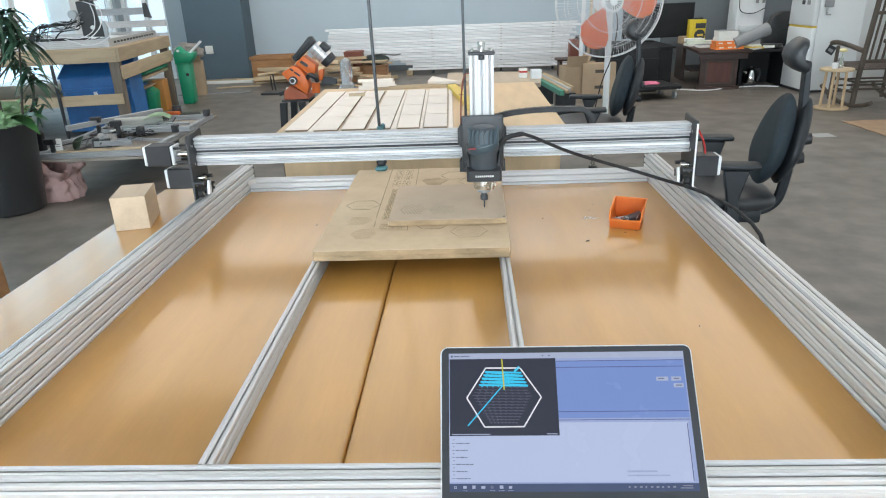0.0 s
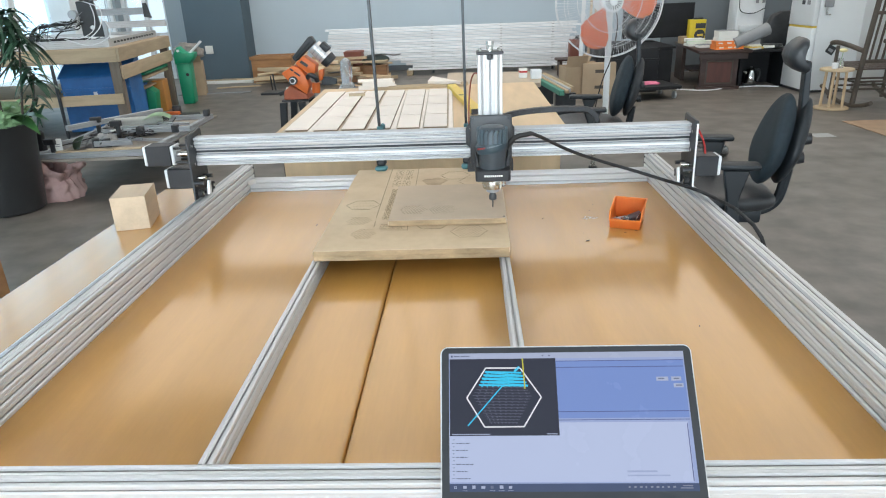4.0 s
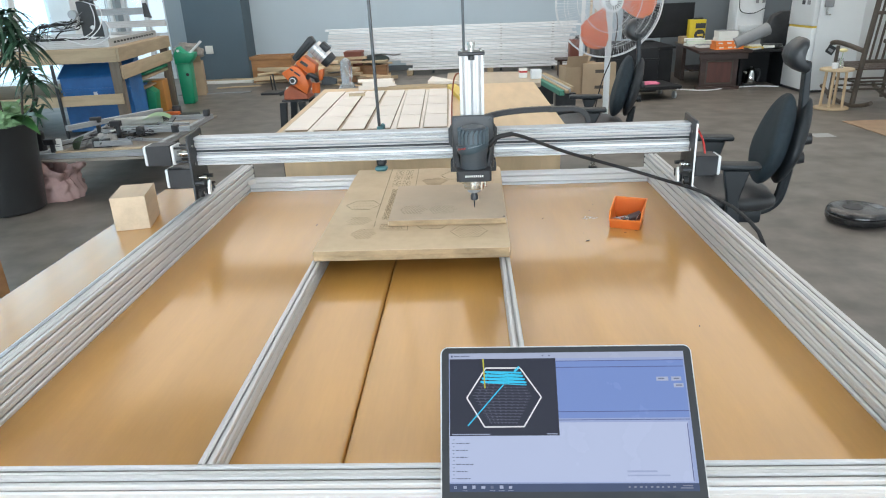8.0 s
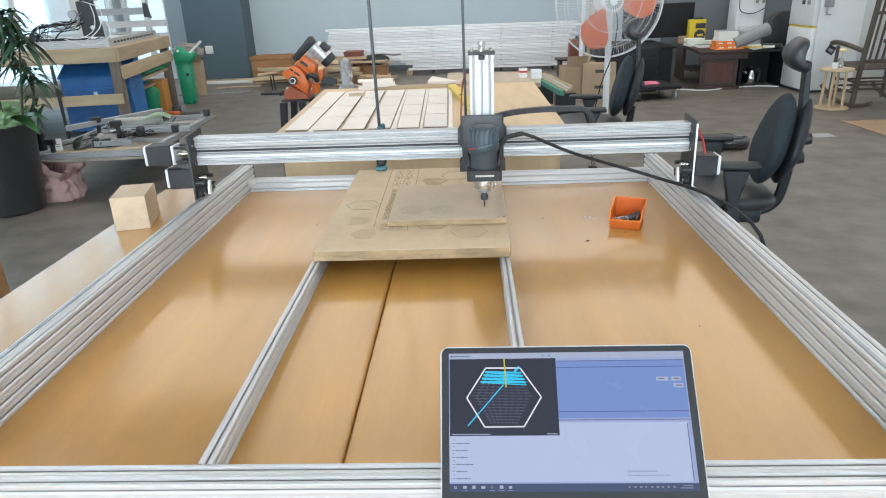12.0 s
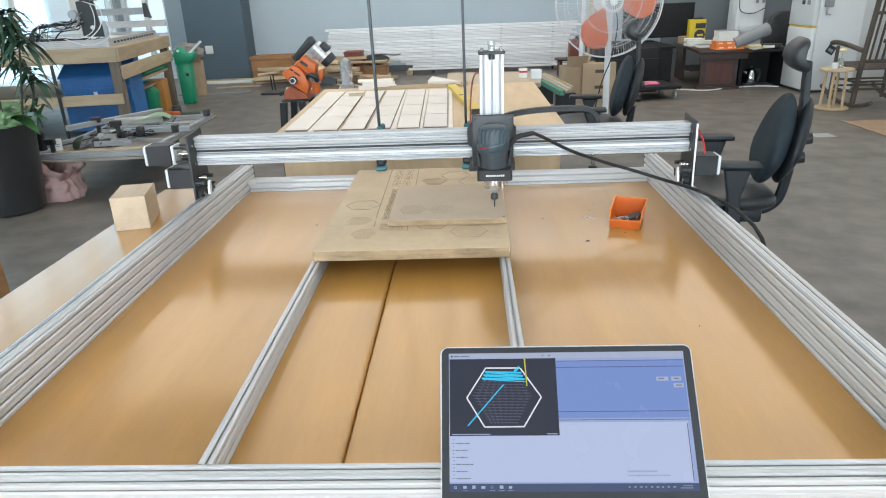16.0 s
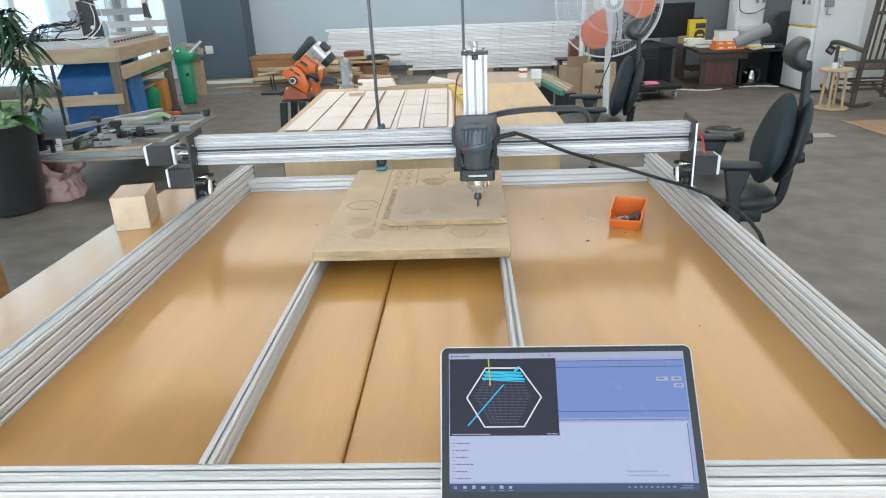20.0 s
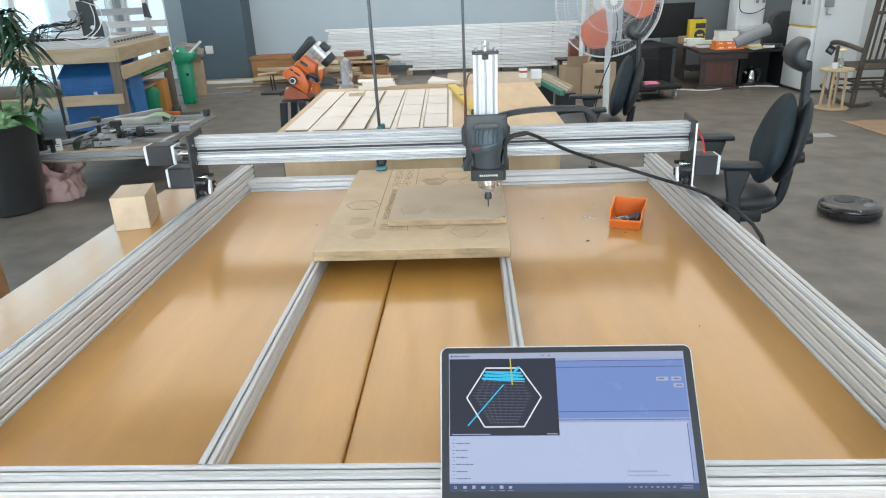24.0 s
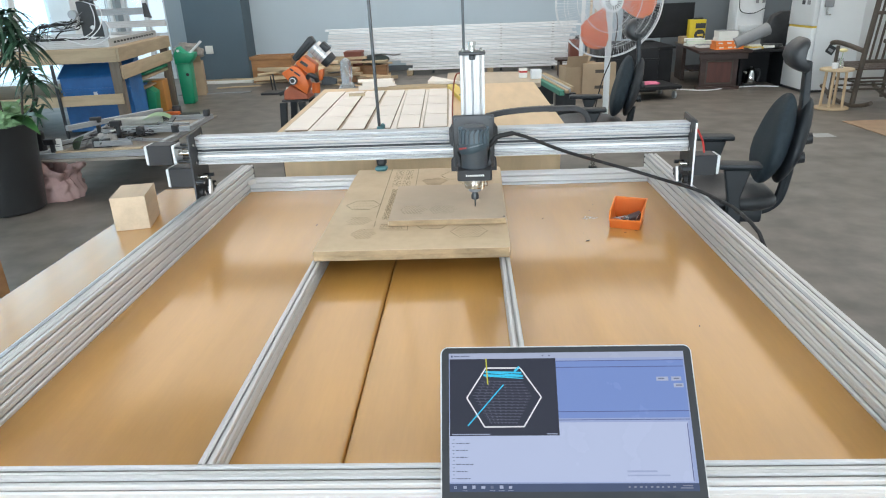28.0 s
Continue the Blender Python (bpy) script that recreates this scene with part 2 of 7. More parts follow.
def prism(bm, outline, h0, h1, axis="z", bev=0.0, half=None):
    """Extrude a 2D outline along an axis. x: outline is (y, z); y: (x, z); z: (x, y)."""
    def at(p, h):
        return {"x": (h, p[0], p[1]), "y": (p[0], h, p[1]), "z": (p[0], p[1], h)}[axis]
    a = [bm.verts.new(at(p, h0)) for p in outline]
    b = [bm.verts.new(at(p, h1)) for p in outline]
    n = len(a)
    fs = [bm.faces.new(a[::-1]), bm.faces.new(b)]
    for k in range(n):
        fs.append(bm.faces.new((a[k], a[(k + 1) % n], b[(k + 1) % n], b[k])))
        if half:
            # faces deep in the slots take the darker shade colour
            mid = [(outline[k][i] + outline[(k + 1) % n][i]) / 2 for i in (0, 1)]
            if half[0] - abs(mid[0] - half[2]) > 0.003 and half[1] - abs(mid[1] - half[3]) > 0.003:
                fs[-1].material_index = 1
    bmesh.ops.recalc_face_normals(bm, faces=fs)
    if bev:
        cut_edges(bm, a + b, bev, 2)
    return bm


def slot_outline(nx, ny, cell=0.02):
    """Outline of a slotted aluminium profile of nx by ny cells, centred."""
    w, h = nx * cell, ny * cell
    pts = []
    def side(n, start, dx, dy, inx, iny):
        for i in range(n):
            c = (i + 0.5) * cell
            for off, dep in ((-0.0040, 0), (-0.0014, 0.0024), (-0.0014, 0.0054), (0.0014, 0.0054), (0.0014, 0.0024), (0.0040, 0)):
                s = c + off
                pts.append((start[0] + dx * s + inx * dep, start[1] + dy * s + iny * dep))
            if i < n - 1:
                for off, dep in ((-0.0009, 0), (0, 0.0011), (0.0009, 0)):
                    s = (i + 1) * cell + off
                    pts.append((start[0] + dx * s + inx * dep, start[1] + dy * s + iny * dep))
    e = 0.0012
    for st, d, inn, n in (((-w / 2, -h / 2), (1, 0), (0, 1), nx), ((w / 2, -h / 2), (0, 1), (-1, 0), ny), ((w / 2, h / 2), (-1, 0), (0, -1), nx), ((-w / 2, h / 2), (0, -1), (1, 0), ny)):
        pts.append((st[0] + d[0] * e, st[1] + d[1] * e))
        side(n, st, d[0], d[1], inn[0], inn[1])
        L = n * cell - e
        pts.append((st[0] + d[0] * L, st[1] + d[1] * L))
    return pts


def extrusion(bm, nx, ny, h0, h1, axis, c=(0.0, 0.0), cell=0.02):
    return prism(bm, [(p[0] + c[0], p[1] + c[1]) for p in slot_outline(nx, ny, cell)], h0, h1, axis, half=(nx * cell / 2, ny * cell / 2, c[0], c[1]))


def ring_pts(n, r, a0=0.0, a1=2 * math.pi):
    return [(r * math.cos(a0 + (a1 - a0) * k / n), r * math.sin(a0 + (a1 - a0) * k / n)) for k in range(n)]


def round_rect(w, h, r, n=5):
    pts = []
    for cx, cy, a in ((w / 2 - r, h / 2 - r, 0), (-w / 2 + r, h / 2 - r, 90), (-w / 2 + r, -h / 2 + r, 180), (w / 2 - r, -h / 2 + r, 270)):
        for k in range(n + 1):
            t = radians(a + 90 * k / n)
            pts.append((cx + r * math.cos(t), cy + r * math.sin(t)))
    return pts


def loft(bm, outline, scales, axis="y"):
    """Join copies of an outline (x, z) set side by side at y, each scaled about its middle."""
    cx = sum(p[0] for p in outline) / len(outline)
    cz = sum(p[1] for p in outline) / len(outline)
    rings = []
    for y, k in scales:
        rings.append([bm.verts.new((cx + (p[0] - cx) * k, y, cz + (p[1] - cz) * k)) for p in outline])
    n = len(outline)
    fs = [bm.faces.new(rings[0]), bm.faces.new(rings[-1][::-1])]
    for a, b in zip(rings, rings[1:]):
        for j in range(n):
            fs.append(bm.faces.new((a[j], b[j], b[(j + 1) % n], a[(j + 1) % n])))
    bmesh.ops.recalc_face_normals(bm, faces=fs)
    return bm

# ---- structure ----
XL, XR, YN, YF, HC = -6.3, 5.3, -5.0, 12.2, 4.4
T = 0.73  # table top


def slab(name, x0, x1, y0, y1, z0, z1, material, label, category, bev=0.0):
    ob = part(name, bx(B(), x0, x1, y0, y1, z0, z1, bev), material)
    return tagged(ob, label, category, kind="structure")


slab("ground", -70, XL - 0.25, -70, 90, -0.4, -0.15, mat("pale_paving", (0.42, 0.43, 0.42), 0.8, var=0.15, scale=0.5), "pale paving outside the windows", "ground")
slab("floor", XL - 0.25, XR + 0.25, YN - 0.25, YF + 0.7, -0.2, 0.0, FLOOR, "dark grey mottled vinyl workshop floor", "floor")
slab("ceiling", XL - 0.25, XR + 0.25, YN - 0.25, YF + 0.7, HC, HC + 0.2, CEIL, "plain white ceiling", "ceiling")
slab("wall_back", -3.94, XR, YF + 0.44, YF + 0.64, 0, HC, WALL, "pale blue painted back wall", "wall")
slab("pillar_slate", -5.0, -3.94, YF - 0.06, YF + 0.64, 0, HC, WALL_DARK, "broad slate blue painted pillar at the back", "pillar")
slab("wall_back_corner", -5.45, -5.0, YF + 0.3, YF + 0.64, 0, HC, WALL_CORNER, "pale grey-blue wall between window and pillar", "wall")
slab("wall_back_sill", XL, -5.45, YF + 0.3, YF + 0.64, 0, 0.1, FRAMEW, "low white window kerb", "wall")
slab("wall_back_top", XL, -5.45, YF + 0.3, YF + 0.64, HC - 0.3, HC, WALL_WHITE, "white lintel over the corner window", "wall")
slab("wall_right", XR, XR + 0.2, YN, YF + 0.64, 0, HC, WALL_WHITE, "white painted side wall", "wall")
slab("wall_grey", 3.1, XR, 11.0, 11.12, 0, HC, WALL_GREY, "grey partition wall behind the desk", "wall")
slab("wall_left_end", XL - 0.2, XL, 12.4, YF + 0.64, 0, HC, WALL_CORNER, "pale grey-blue wall end beside the windows", "wall")
slab("wall_left_top", XL - 0.2, XL, YN, 12.4, HC - 0.3, HC, WALL_WHITE, "white lintel over the windows", "wall")
slab("wall_left_sill", XL - 0.2, XL, YN, 12.4, 0, 0.1, FRAMEW, "low white window kerb", "wall")
slab("wall_left_near", XL - 0.2, XL, YN, 1.5, 0.1, HC - 0.3, WALL_WHITE, "white painted wall", "wall")
slab("wall_behind_low", XL, XR, YN - 0.2, YN, 0, 0.9, WALL_WHITE, "white wall under the windows", "wall")
slab("wall_behind_top", XL, XR, YN - 0.2, YN, HC - 0.3, HC, WALL_WHITE, "white lintel over the windows", "wall")
slab("wall_behind_left", XL, -4.3, YN - 0.2, YN, 0.9, HC - 0.3, WALL_WHITE, "white wall pier", "wall")
slab("wall_behind_right", 3.3, XR, YN - 0.2, YN, 0.9, HC - 0.3, WALL_WHITE, "white wall pier", "wall")
slab("baseboard_back", -3.93, 3.1, YF + 0.425, YF + 0.439, 0, 0.09, WALL_GREY, "grey skirting along the back wall", "baseboard")
slab("pillar_white", XL, XL + 0.34, 10.35, 10.75, 0, HC, FRAMEW, "white boxed pillar between the windows", "pillar")

slab("backdrop", XL - 2.6, XL - 2.55, -6, 45, -0.14, 9, mat("bright_haze", (0.74, 0.89, 1.0), 0.9, var=0.03, scale=0.3, bump=0, emit=1.1), "bright hazy daylight outside the windows", "backdrop")
GLASS = mat("window_glass", (0.9, 0.95, 0.97), 0.02, var=0.0, bump=0, trans=1.0, rvar=0.0)


def window(name, y0, y1, z0, z1, bars, rail, m=None):
    w = thing(name, "tall white-framed window in bright daylight", "window", m, kind="structure")
    x = XL - 0.1 if m is None else 0.0
    for k, (a, b) in enumerate(((y0, y0 + 0.07), (y1 - 0.07, y1))):
        part("jamb", bx(B(), x - 0.05, x + 0.05, a, b, z0, z1, 0.004), FRAMEW, w)
    for a, b in ((z0, z0 + 0.07), (z1 - 0.07, z1), (rail, rail + 0.07)):
        part("rail", bx(B(), x - 0.045, x + 0.045, y0 + 0.07, y1 - 0.07, a, b, 0.004), FRAMEW, w)
    n = bars + 1
    ys = [y0 + 0.07 + (y1 - y0 - 0.14) * k / n for k in range(n + 1)]
    for y in ys[1:-1]:
        part("mullion", bx(B(), x - 0.05, x + 0.05, y - 0.04, y + 0.04, z0 + 0.07, z1 - 0.07, 0.004), FRAMEW, w)
    for a, b in zip(ys, ys[1:]):
        p = part("pane", bx(B(), x - 0.004, x + 0.004, a + 0.02, b - 0.02, z0 + 0.05, z1 - 0.05), GLASS, w)
        p.visible_shadow = False


window("window_1", 1.5, 4.5, 0.1, HC - 0.3, 2, 0.75)
window("window_2", 4.5, 7.5, 0.1, HC - 0.3, 2, 0.75)
window("window_3", 7.5, 9.6, 0.1, HC - 0.3, 1, 0.75)
window("window_4", 9.6, 12.4, 0.1, HC - 0.3, 2, 0.75)
window("window_5", 0.0, 0.85, 0.1, HC - 0.3, 1, 0.75, pose(-5.45, YF + 0.45, 0, 0, 0, 90))

# unseen tube lights, assumed for the light that falls from overhead
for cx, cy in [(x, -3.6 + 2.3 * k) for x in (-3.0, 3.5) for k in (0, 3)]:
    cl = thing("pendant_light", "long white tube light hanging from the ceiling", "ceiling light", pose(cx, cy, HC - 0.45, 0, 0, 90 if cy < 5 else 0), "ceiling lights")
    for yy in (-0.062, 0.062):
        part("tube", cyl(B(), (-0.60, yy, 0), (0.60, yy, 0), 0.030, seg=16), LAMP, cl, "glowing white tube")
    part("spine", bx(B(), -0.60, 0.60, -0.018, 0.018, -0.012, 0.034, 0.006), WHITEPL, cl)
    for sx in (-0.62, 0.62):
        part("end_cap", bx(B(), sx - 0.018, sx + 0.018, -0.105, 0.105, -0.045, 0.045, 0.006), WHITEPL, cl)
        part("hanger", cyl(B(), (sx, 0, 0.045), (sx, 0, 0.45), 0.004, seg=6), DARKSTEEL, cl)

# unseen glowing panels added over the far side to pale the table's gloss
PANEL = mat("fill_panel_glow", (1.0, 0.945, 0.87), 0.5, var=0.0, bump=0, emit=1.68)
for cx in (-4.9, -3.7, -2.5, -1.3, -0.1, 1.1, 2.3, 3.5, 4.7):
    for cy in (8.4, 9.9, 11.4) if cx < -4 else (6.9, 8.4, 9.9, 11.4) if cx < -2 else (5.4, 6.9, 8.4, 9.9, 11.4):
        pl = thing("fill_panel", "unseen broad glowing panel added under the ceiling as fill", "ceiling light", pose(cx, cy, HC - 0.03), "panel lights")
        part("diffuser", bx(B(), -0.56, 0.56, -0.71, 0.71, -0.012, 0.0, 0.002), PANEL, pl, "glowing white face of the fill panel")
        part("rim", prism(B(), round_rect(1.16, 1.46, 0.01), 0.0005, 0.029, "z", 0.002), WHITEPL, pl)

# ---- the work table and the machine ----
work_table = thing("work_table", "wide honey-coloured laminate work table of two glossy boards", "table")


def rolled_board(x0, x1, y0, y1, z0, z1, r):
    """A board whose long edges are rolled over."""
    o = [(x0, z0)] + [(x1, z0)]
    o += [(x1 - r + r * math.cos(a), z1 - r + r * math.sin(a)) for a in [radians(15 * k) for k in range(7)]]
    o += [(x0 + r + r * math.cos(a), z1 - r + r * math.sin(a)) for a in [radians(90 + 15 * k) for k in range(7)]]
    return prism(B(), o, y0, y1, "y")


part("tabletop", rolled_board(-1.072, -0.1880, 0.25, 2.185, T - 0.032, T, 0.009), TABLE, work_table)
part("tabletop", rolled_board(-0.1872, 0.668, 0.25, 2.185, T - 0.032, T, 0.009), TABLE, work_table)
for px in (-1.0, -0.25, -0.12, 0.6):
    for py in (0.35, 2.1):
        part("leg", bx(B(), px - 0.022, px + 0.022, py - 0.022, py + 0.022, 0, T - 0.032, 0.004), DARKSTEEL, work_table)
for py in (0.35, 2.1):
    part("apron", bx(B(), -1.0, 0.6, py - 0.012, py + 0.012, T - 0.1, T - 0.033), DARKSTEEL, work_table)

# fixed frame of the machine
frame_m = thing("cnc_machine", "silver slotted aluminium frame of a large router machine", "machine frame")
RLx, RRx = -0.7620, 0.606
YA, YB = 0.652, 2.179
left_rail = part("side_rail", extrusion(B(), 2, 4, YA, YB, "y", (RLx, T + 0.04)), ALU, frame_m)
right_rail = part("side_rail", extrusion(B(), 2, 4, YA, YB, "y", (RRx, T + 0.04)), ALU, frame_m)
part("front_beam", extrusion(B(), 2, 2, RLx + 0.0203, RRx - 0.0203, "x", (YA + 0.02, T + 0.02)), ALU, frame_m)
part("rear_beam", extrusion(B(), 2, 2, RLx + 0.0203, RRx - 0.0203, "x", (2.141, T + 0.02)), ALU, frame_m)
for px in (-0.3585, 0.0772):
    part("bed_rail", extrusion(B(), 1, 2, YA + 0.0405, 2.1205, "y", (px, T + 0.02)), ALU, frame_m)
for px, py in ((RLx + 0.021, 2.119), (RRx - 0.021, 2.119), (RLx + 0.021, YA + 0.041), (RRx - 0.021, YA + 0.041)):
    s = 1 if px < 0 else -1
    d = -1 if py > 1 else 1
    b = B()
    prism(b, [(px, py), (px + s * 0.022, py), (px + s * 0.021, py + d * 0.003), (px + s * 0.003, py + d * 0.021), (px, py + d * 0.022)], T + 0.030, T + 0.046, "z", 0.001)
    part("corner_bracket", b, ALU, frame_m)
for px in (RLx, RRx):
    # drive belt lying in the top slot
    part("drive_belt", bx(B(), px - 0.0135, px - 0.0065, YA + 0.01, YB - 0.01, T + 0.0801, T + 0.0812), ALU_DARK, frame_m)
    for py in (YA - 0.0055, YB + 0.0005):
        part("end_plate", bx(B(), px - 0.02, px + 0.02, py, py + 0.005, T + 0.001, T + 0.079, 0.001), BLACKPL, frame_m)

# boards clamped on the bed
Zb = T + 0.04
spoil = thing("spoilboard", "scarred double MDF board carved with hexagon and lattice patterns", "board")
BX0, BX1, BY0, BY1 = -0.364, 0.0885, 1.385, 2.117


def sheet(z0, z1, y0):
    o = [(BX0, y0), (BX1 - 0.002, y0 + 0.001), (BX1 + 0.001, y0 + 0.012), (BX1 + 0.012, BY1 - 0.02), (BX1 + 0.010, BY1), (BX0 - 0.004, BY1)]
    return prism(B(), o, z0, z1, "z", 0.0012)


part("lower_sheet", sheet(Zb + 0.0003, Zb + 0.0125, BY0 + 0.002), MDF_EDGE, spoil)
part("upper_sheet", sheet(Zb + 0.0135, Zb + 0.026, BY0), MDF, spoil)
part("front_edge", bx(B(), BX0 + 0.001, BX1 - 0.003, BY0 - 0.0012, BY0 + 0.001, Zb + 0.0138, Zb + 0.0250), MDF_EDGE, spoil, "rough worn board edge")
Zs = Zb + 0.026


def strip(bm, a, b, w, z, h=0.0006):
    a, b = Vector((*a, z)), Vector((*b, z))
    t = (b - a).normalized()
    n = Vector((-t.y, t.x, 0)) * w / 2
    prism(bm, [(p.x, p.y) for p in (a - n, b - n, b + n, a + n)], z, z + h, "z")


def hexagon(cx, cy, rx, ry, turn=0):
    return [(cx + rx * math.cos(radians(60 * k + turn)), cy + ry * math.sin(radians(60 * k + turn))) for k in range(6)]


def hex_mark(cx, cy, rx, ry, w, name, hatch=0, outline=True):
    b = B()
    h = hexagon(cx, cy, rx, ry)
    if outline:
        for p, q in zip(h, h[1:] + h[:1]):
            strip(b, p, q, w, Zs + 0.0002)
    part(name, b, GROOVE, spoil, "routed hexagon outline") if outline else b.free()
    b = B()
    for k in range(hatch):
        u = -0.8 + 1.6 * k / max(1, hatch - 1)
        half = rx * (1 - abs(u) / 2 / 0.866 * 0.9) * 0.86
        n = int(half / 0.0045)
        for j in range(-n, n):
            if (j + k) % 2:
                strip(b, (cx + j * 0.0045, cy + u * ry * 0.82), (cx + (j + 0.85) * 0.0045, cy + u * ry * 0.82 + 0.002), w * 0.8, Zs + 0.0002)
    if hatch:
        part("carved_hatching", b, PALEGROOVE, spoil, "faint routed hatching")


PALEGROOVE = mat("shallow_groove", (0.40, 0.30, 0.19), 0.9, var=0.2, scale=40)
hex_mark(-0.005, 1.497, 0.045, 0.047, 0.0010, "carved_hexagon", 11)
hex_mark(-0.097, 1.562, 0.047, 0.047, 0.0012, "carved_hexagon")
hex_mark(-0.044, 2.018, 0.047, 0.05, 0.0010, "carved_hexagon")
hex_mark(0.010, 1.945, 0.047, 0.043, 0.0010, "carved_hexagon")
hex_mark(-0.296, 1.729, 0.047, 0.046, 0.0009, "carved_hexagon", 4)
hex_mark(-0.289, 1.593, 0.045, 0.042, 0.0008, "carved_hexagon", 9, False)
hex_mark(-0.262, 1.495, 0.041, 0.048, 0.0009, "carved_hexagon", 11, False)
b = B()
for p, q in (((-0.246, 1.616), (-0.255, 2.112)), ((-0.221, 1.521), (-0.156, 1.516)), ((-0.156, 1.516), (-0.158, 1.547)), ((-0.163, 1.905), (-0.167, 2.112)), ((-0.244, 1.59), (-0.243, 1.543))):
    strip(b, p, q, 0.0016, Zs + 0.0002)
part("cut_line", b, GROOVE, spoil, "straight routed cut lines")
rng = random.Random(4)


def lattice(x0, x1, y0, y1, nx, ny, name):
    b = B()
    dx, dy = (x1 - x0) / nx, (y1 - y0) / ny
    for i in range(nx):
        for j in range(ny):
            cx, cy = x0 + (i + 0.5) * dx, y0 + (j + 0.5) * dy
            for sx in (-1, 1):
                for sy in (-1, 1):
                    # a scroll: a short arc with a hooked end, mirrored into each corner of the cell
                    arc = [(cx + sx * dx * (0.24 + 0.17 * math.cos(q)), cy + sy * dy * (0.24 + 0.17 * math.sin(q))) for q in [radians(40 + 50 * k) for k in range(5)]]
                    for p, q in zip(arc, arc[1:]):
                        if rng.random() > 0.12:
                            strip(b, p, q, rng.uniform(0.0012, 0.0022), Zs + 0.0002)
                    strip(b, (cx + sx * dx * 0.40, cy + sy * dy * 0.10), (cx + sx * dx * 0.30, cy + sy * dy * 0.03), 0.0016, Zs + 0.0002)
            strip(b, (cx, cy - dy * 0.10), (cx, cy + dy * 0.10), dx * 0.09, Zs + 0.0002)
    part(name, b, GROOVE, spoil, "carved scroll lattice")


lattice(-0.240, -0.178, 1.905, 2.10, 2, 3, "carved_lattice")
lattice(-0.232, -0.211, 1.60, 1.88, 1, 8, "carved_lattice")
lattice(-0.230, -0.164, 1.524, 1.567, 3, 1, "carved_lattice")
part("worn_patch", prism(B(), [(-0.107 + 0.036 * math.cos(q) * (1 + 0.2 * math.sin(3 * q)), 1.952 + 0.042 * math.sin(q) * (1 + 0.15 * math.cos(5 * q))) for q in [radians(15 * k) for k in range(24)]], Zs + 0.0001, Zs + 0.0003, "z"), mat("scorched_mdf", (0.50, 0.36, 0.22), 0.8, var=0.25, scale=20), spoil, "worn brown patch")
work = thing("workpiece", "thin MDF panel being carved, lying on the scarred board", "board")
part("panel", prism(B(), [(-0.2065, 1.545), (0.088, 1.546), (0.0905, 1.86), (-0.2095, 1.86)], Zs + 0.0011, Zs + 0.0155, "z", 0.0008), mat("greyed_mdf", (0.60, 0.465, 0.335), 0.75, var=0.10, scale=5, bump=0.12), work)
part("sawn_edge", bx(B(), -0.2045, 0.0865, 1.5435, 1.5452, Zs + 0.0018, Zs + 0.0148), MDF_EDGE, work, "rough brown sawn edge")
Zw = Zs + 0.0155
b = B()
for cx, cy, rx, ry, n in ((-0.150, 1.627, 0.038, 0.038, 9), (-0.072, 1.624, 0.040, 0.038, 9)):
    for k in range(n):
        u = -0.8 + 1.6 * k / (n - 1)
        half = rx * (1 - abs(u) * 0.45) * 0.9
        j = -half
        while j < half:
            strip(b, (cx + j, cy + u * ry), (cx + j + 0.0045, cy + u * ry + 0.0025), 0.0011, Zw + 0.0002)
            j += 0.0085
part("carved_pattern", b, mat("faint_groove", (0.40, 0.32, 0.22), 0.9), work, "faint carved pattern")
b = B()
for p in ((0.083, 1.558),):
    cyl(b, (p[0], p[1], Zw - 0.0005), (p[0], p[1], Zw + 0.0006), 0.003, seg=10)
part("screw_head", b, DARKSTEEL, work)


# quick bar clamps holding the board
def bar_clamp(px, py, lean):
    c = thing("bar_clamp", "tall dark bar clamp with a teal pad holding the board", "clamp", pose(px, py, 0), "clamps on the board")
    b = B()
    bx(b, -0.020, 0.020, -0.016, 0.020, Zs + 0.0005, Zs + 0.016, 0.006)
    part("pad", b, TEAL, c, "teal rubber pad")
    b = B()
    bx(b, -0.015, 0.016, -0.004, 0.03, Zs + 0.016, Zs + 0.07, 0.006)
    bx(b, -0.016, 0.016, -0.008, 0.05, Zs + 0.07, Zs + 0.128, 0.008)
    part("jaw", b, CHAIRPL, c)
    b = B()
    bx(b, -0.010, 0.016, 0.022, 0.046, Zs + 0.128, Zs + 0.142, 0.004)
    ball(b, (0.010, 0.03, Zs + 0.143), 0.008)
    part("trigger", b, TEAL, c, "teal lever")
    b = B()
    bx(b, -0.0042, 0.0042, 0.03, 0.046, -0.13, 0.92, 0.0008, pose(-0.002, 0, Zs + 0.12, 0, lean, 0))
    part("bar", b, DARKSTEEL, c)
    return c


bar_clamp(-0.290, 2.105, -0.9)
bar_clamp(-0.006, 2.103, -0.3)


# ---- moving gantry: local y = 0 is the front face of the beam ----
GY0 = 1.82
gantry = thing("cnc_gantry", "silver slotted gantry beam with black end plates and stepper motors", "gantry", pose(0, GY0, 0))
GX0, GX1 = -0.781, 0.612
GZ = T + 0.209
g = [(p[0] + 0.02, p[1] + GZ) for p in slot_outline(2, 4)]
keep = [p for p in g if not (p[0] < 0.012 and abs(p[1] - GZ) < 0.0188)]
cut = next(i for i in range(len(keep)) if keep[i][0] < 0.012 and keep[i][1] > GZ and keep[(i + 1) % len(keep)][1] < GZ)
chan = [(0.0, GZ + 0.0165), (0.003, GZ + 0.0115), (0.009, GZ + 0.0115), (0.009, GZ - 0.0115), (0.003, GZ - 0.0115), (0.0, GZ - 0.0165)]
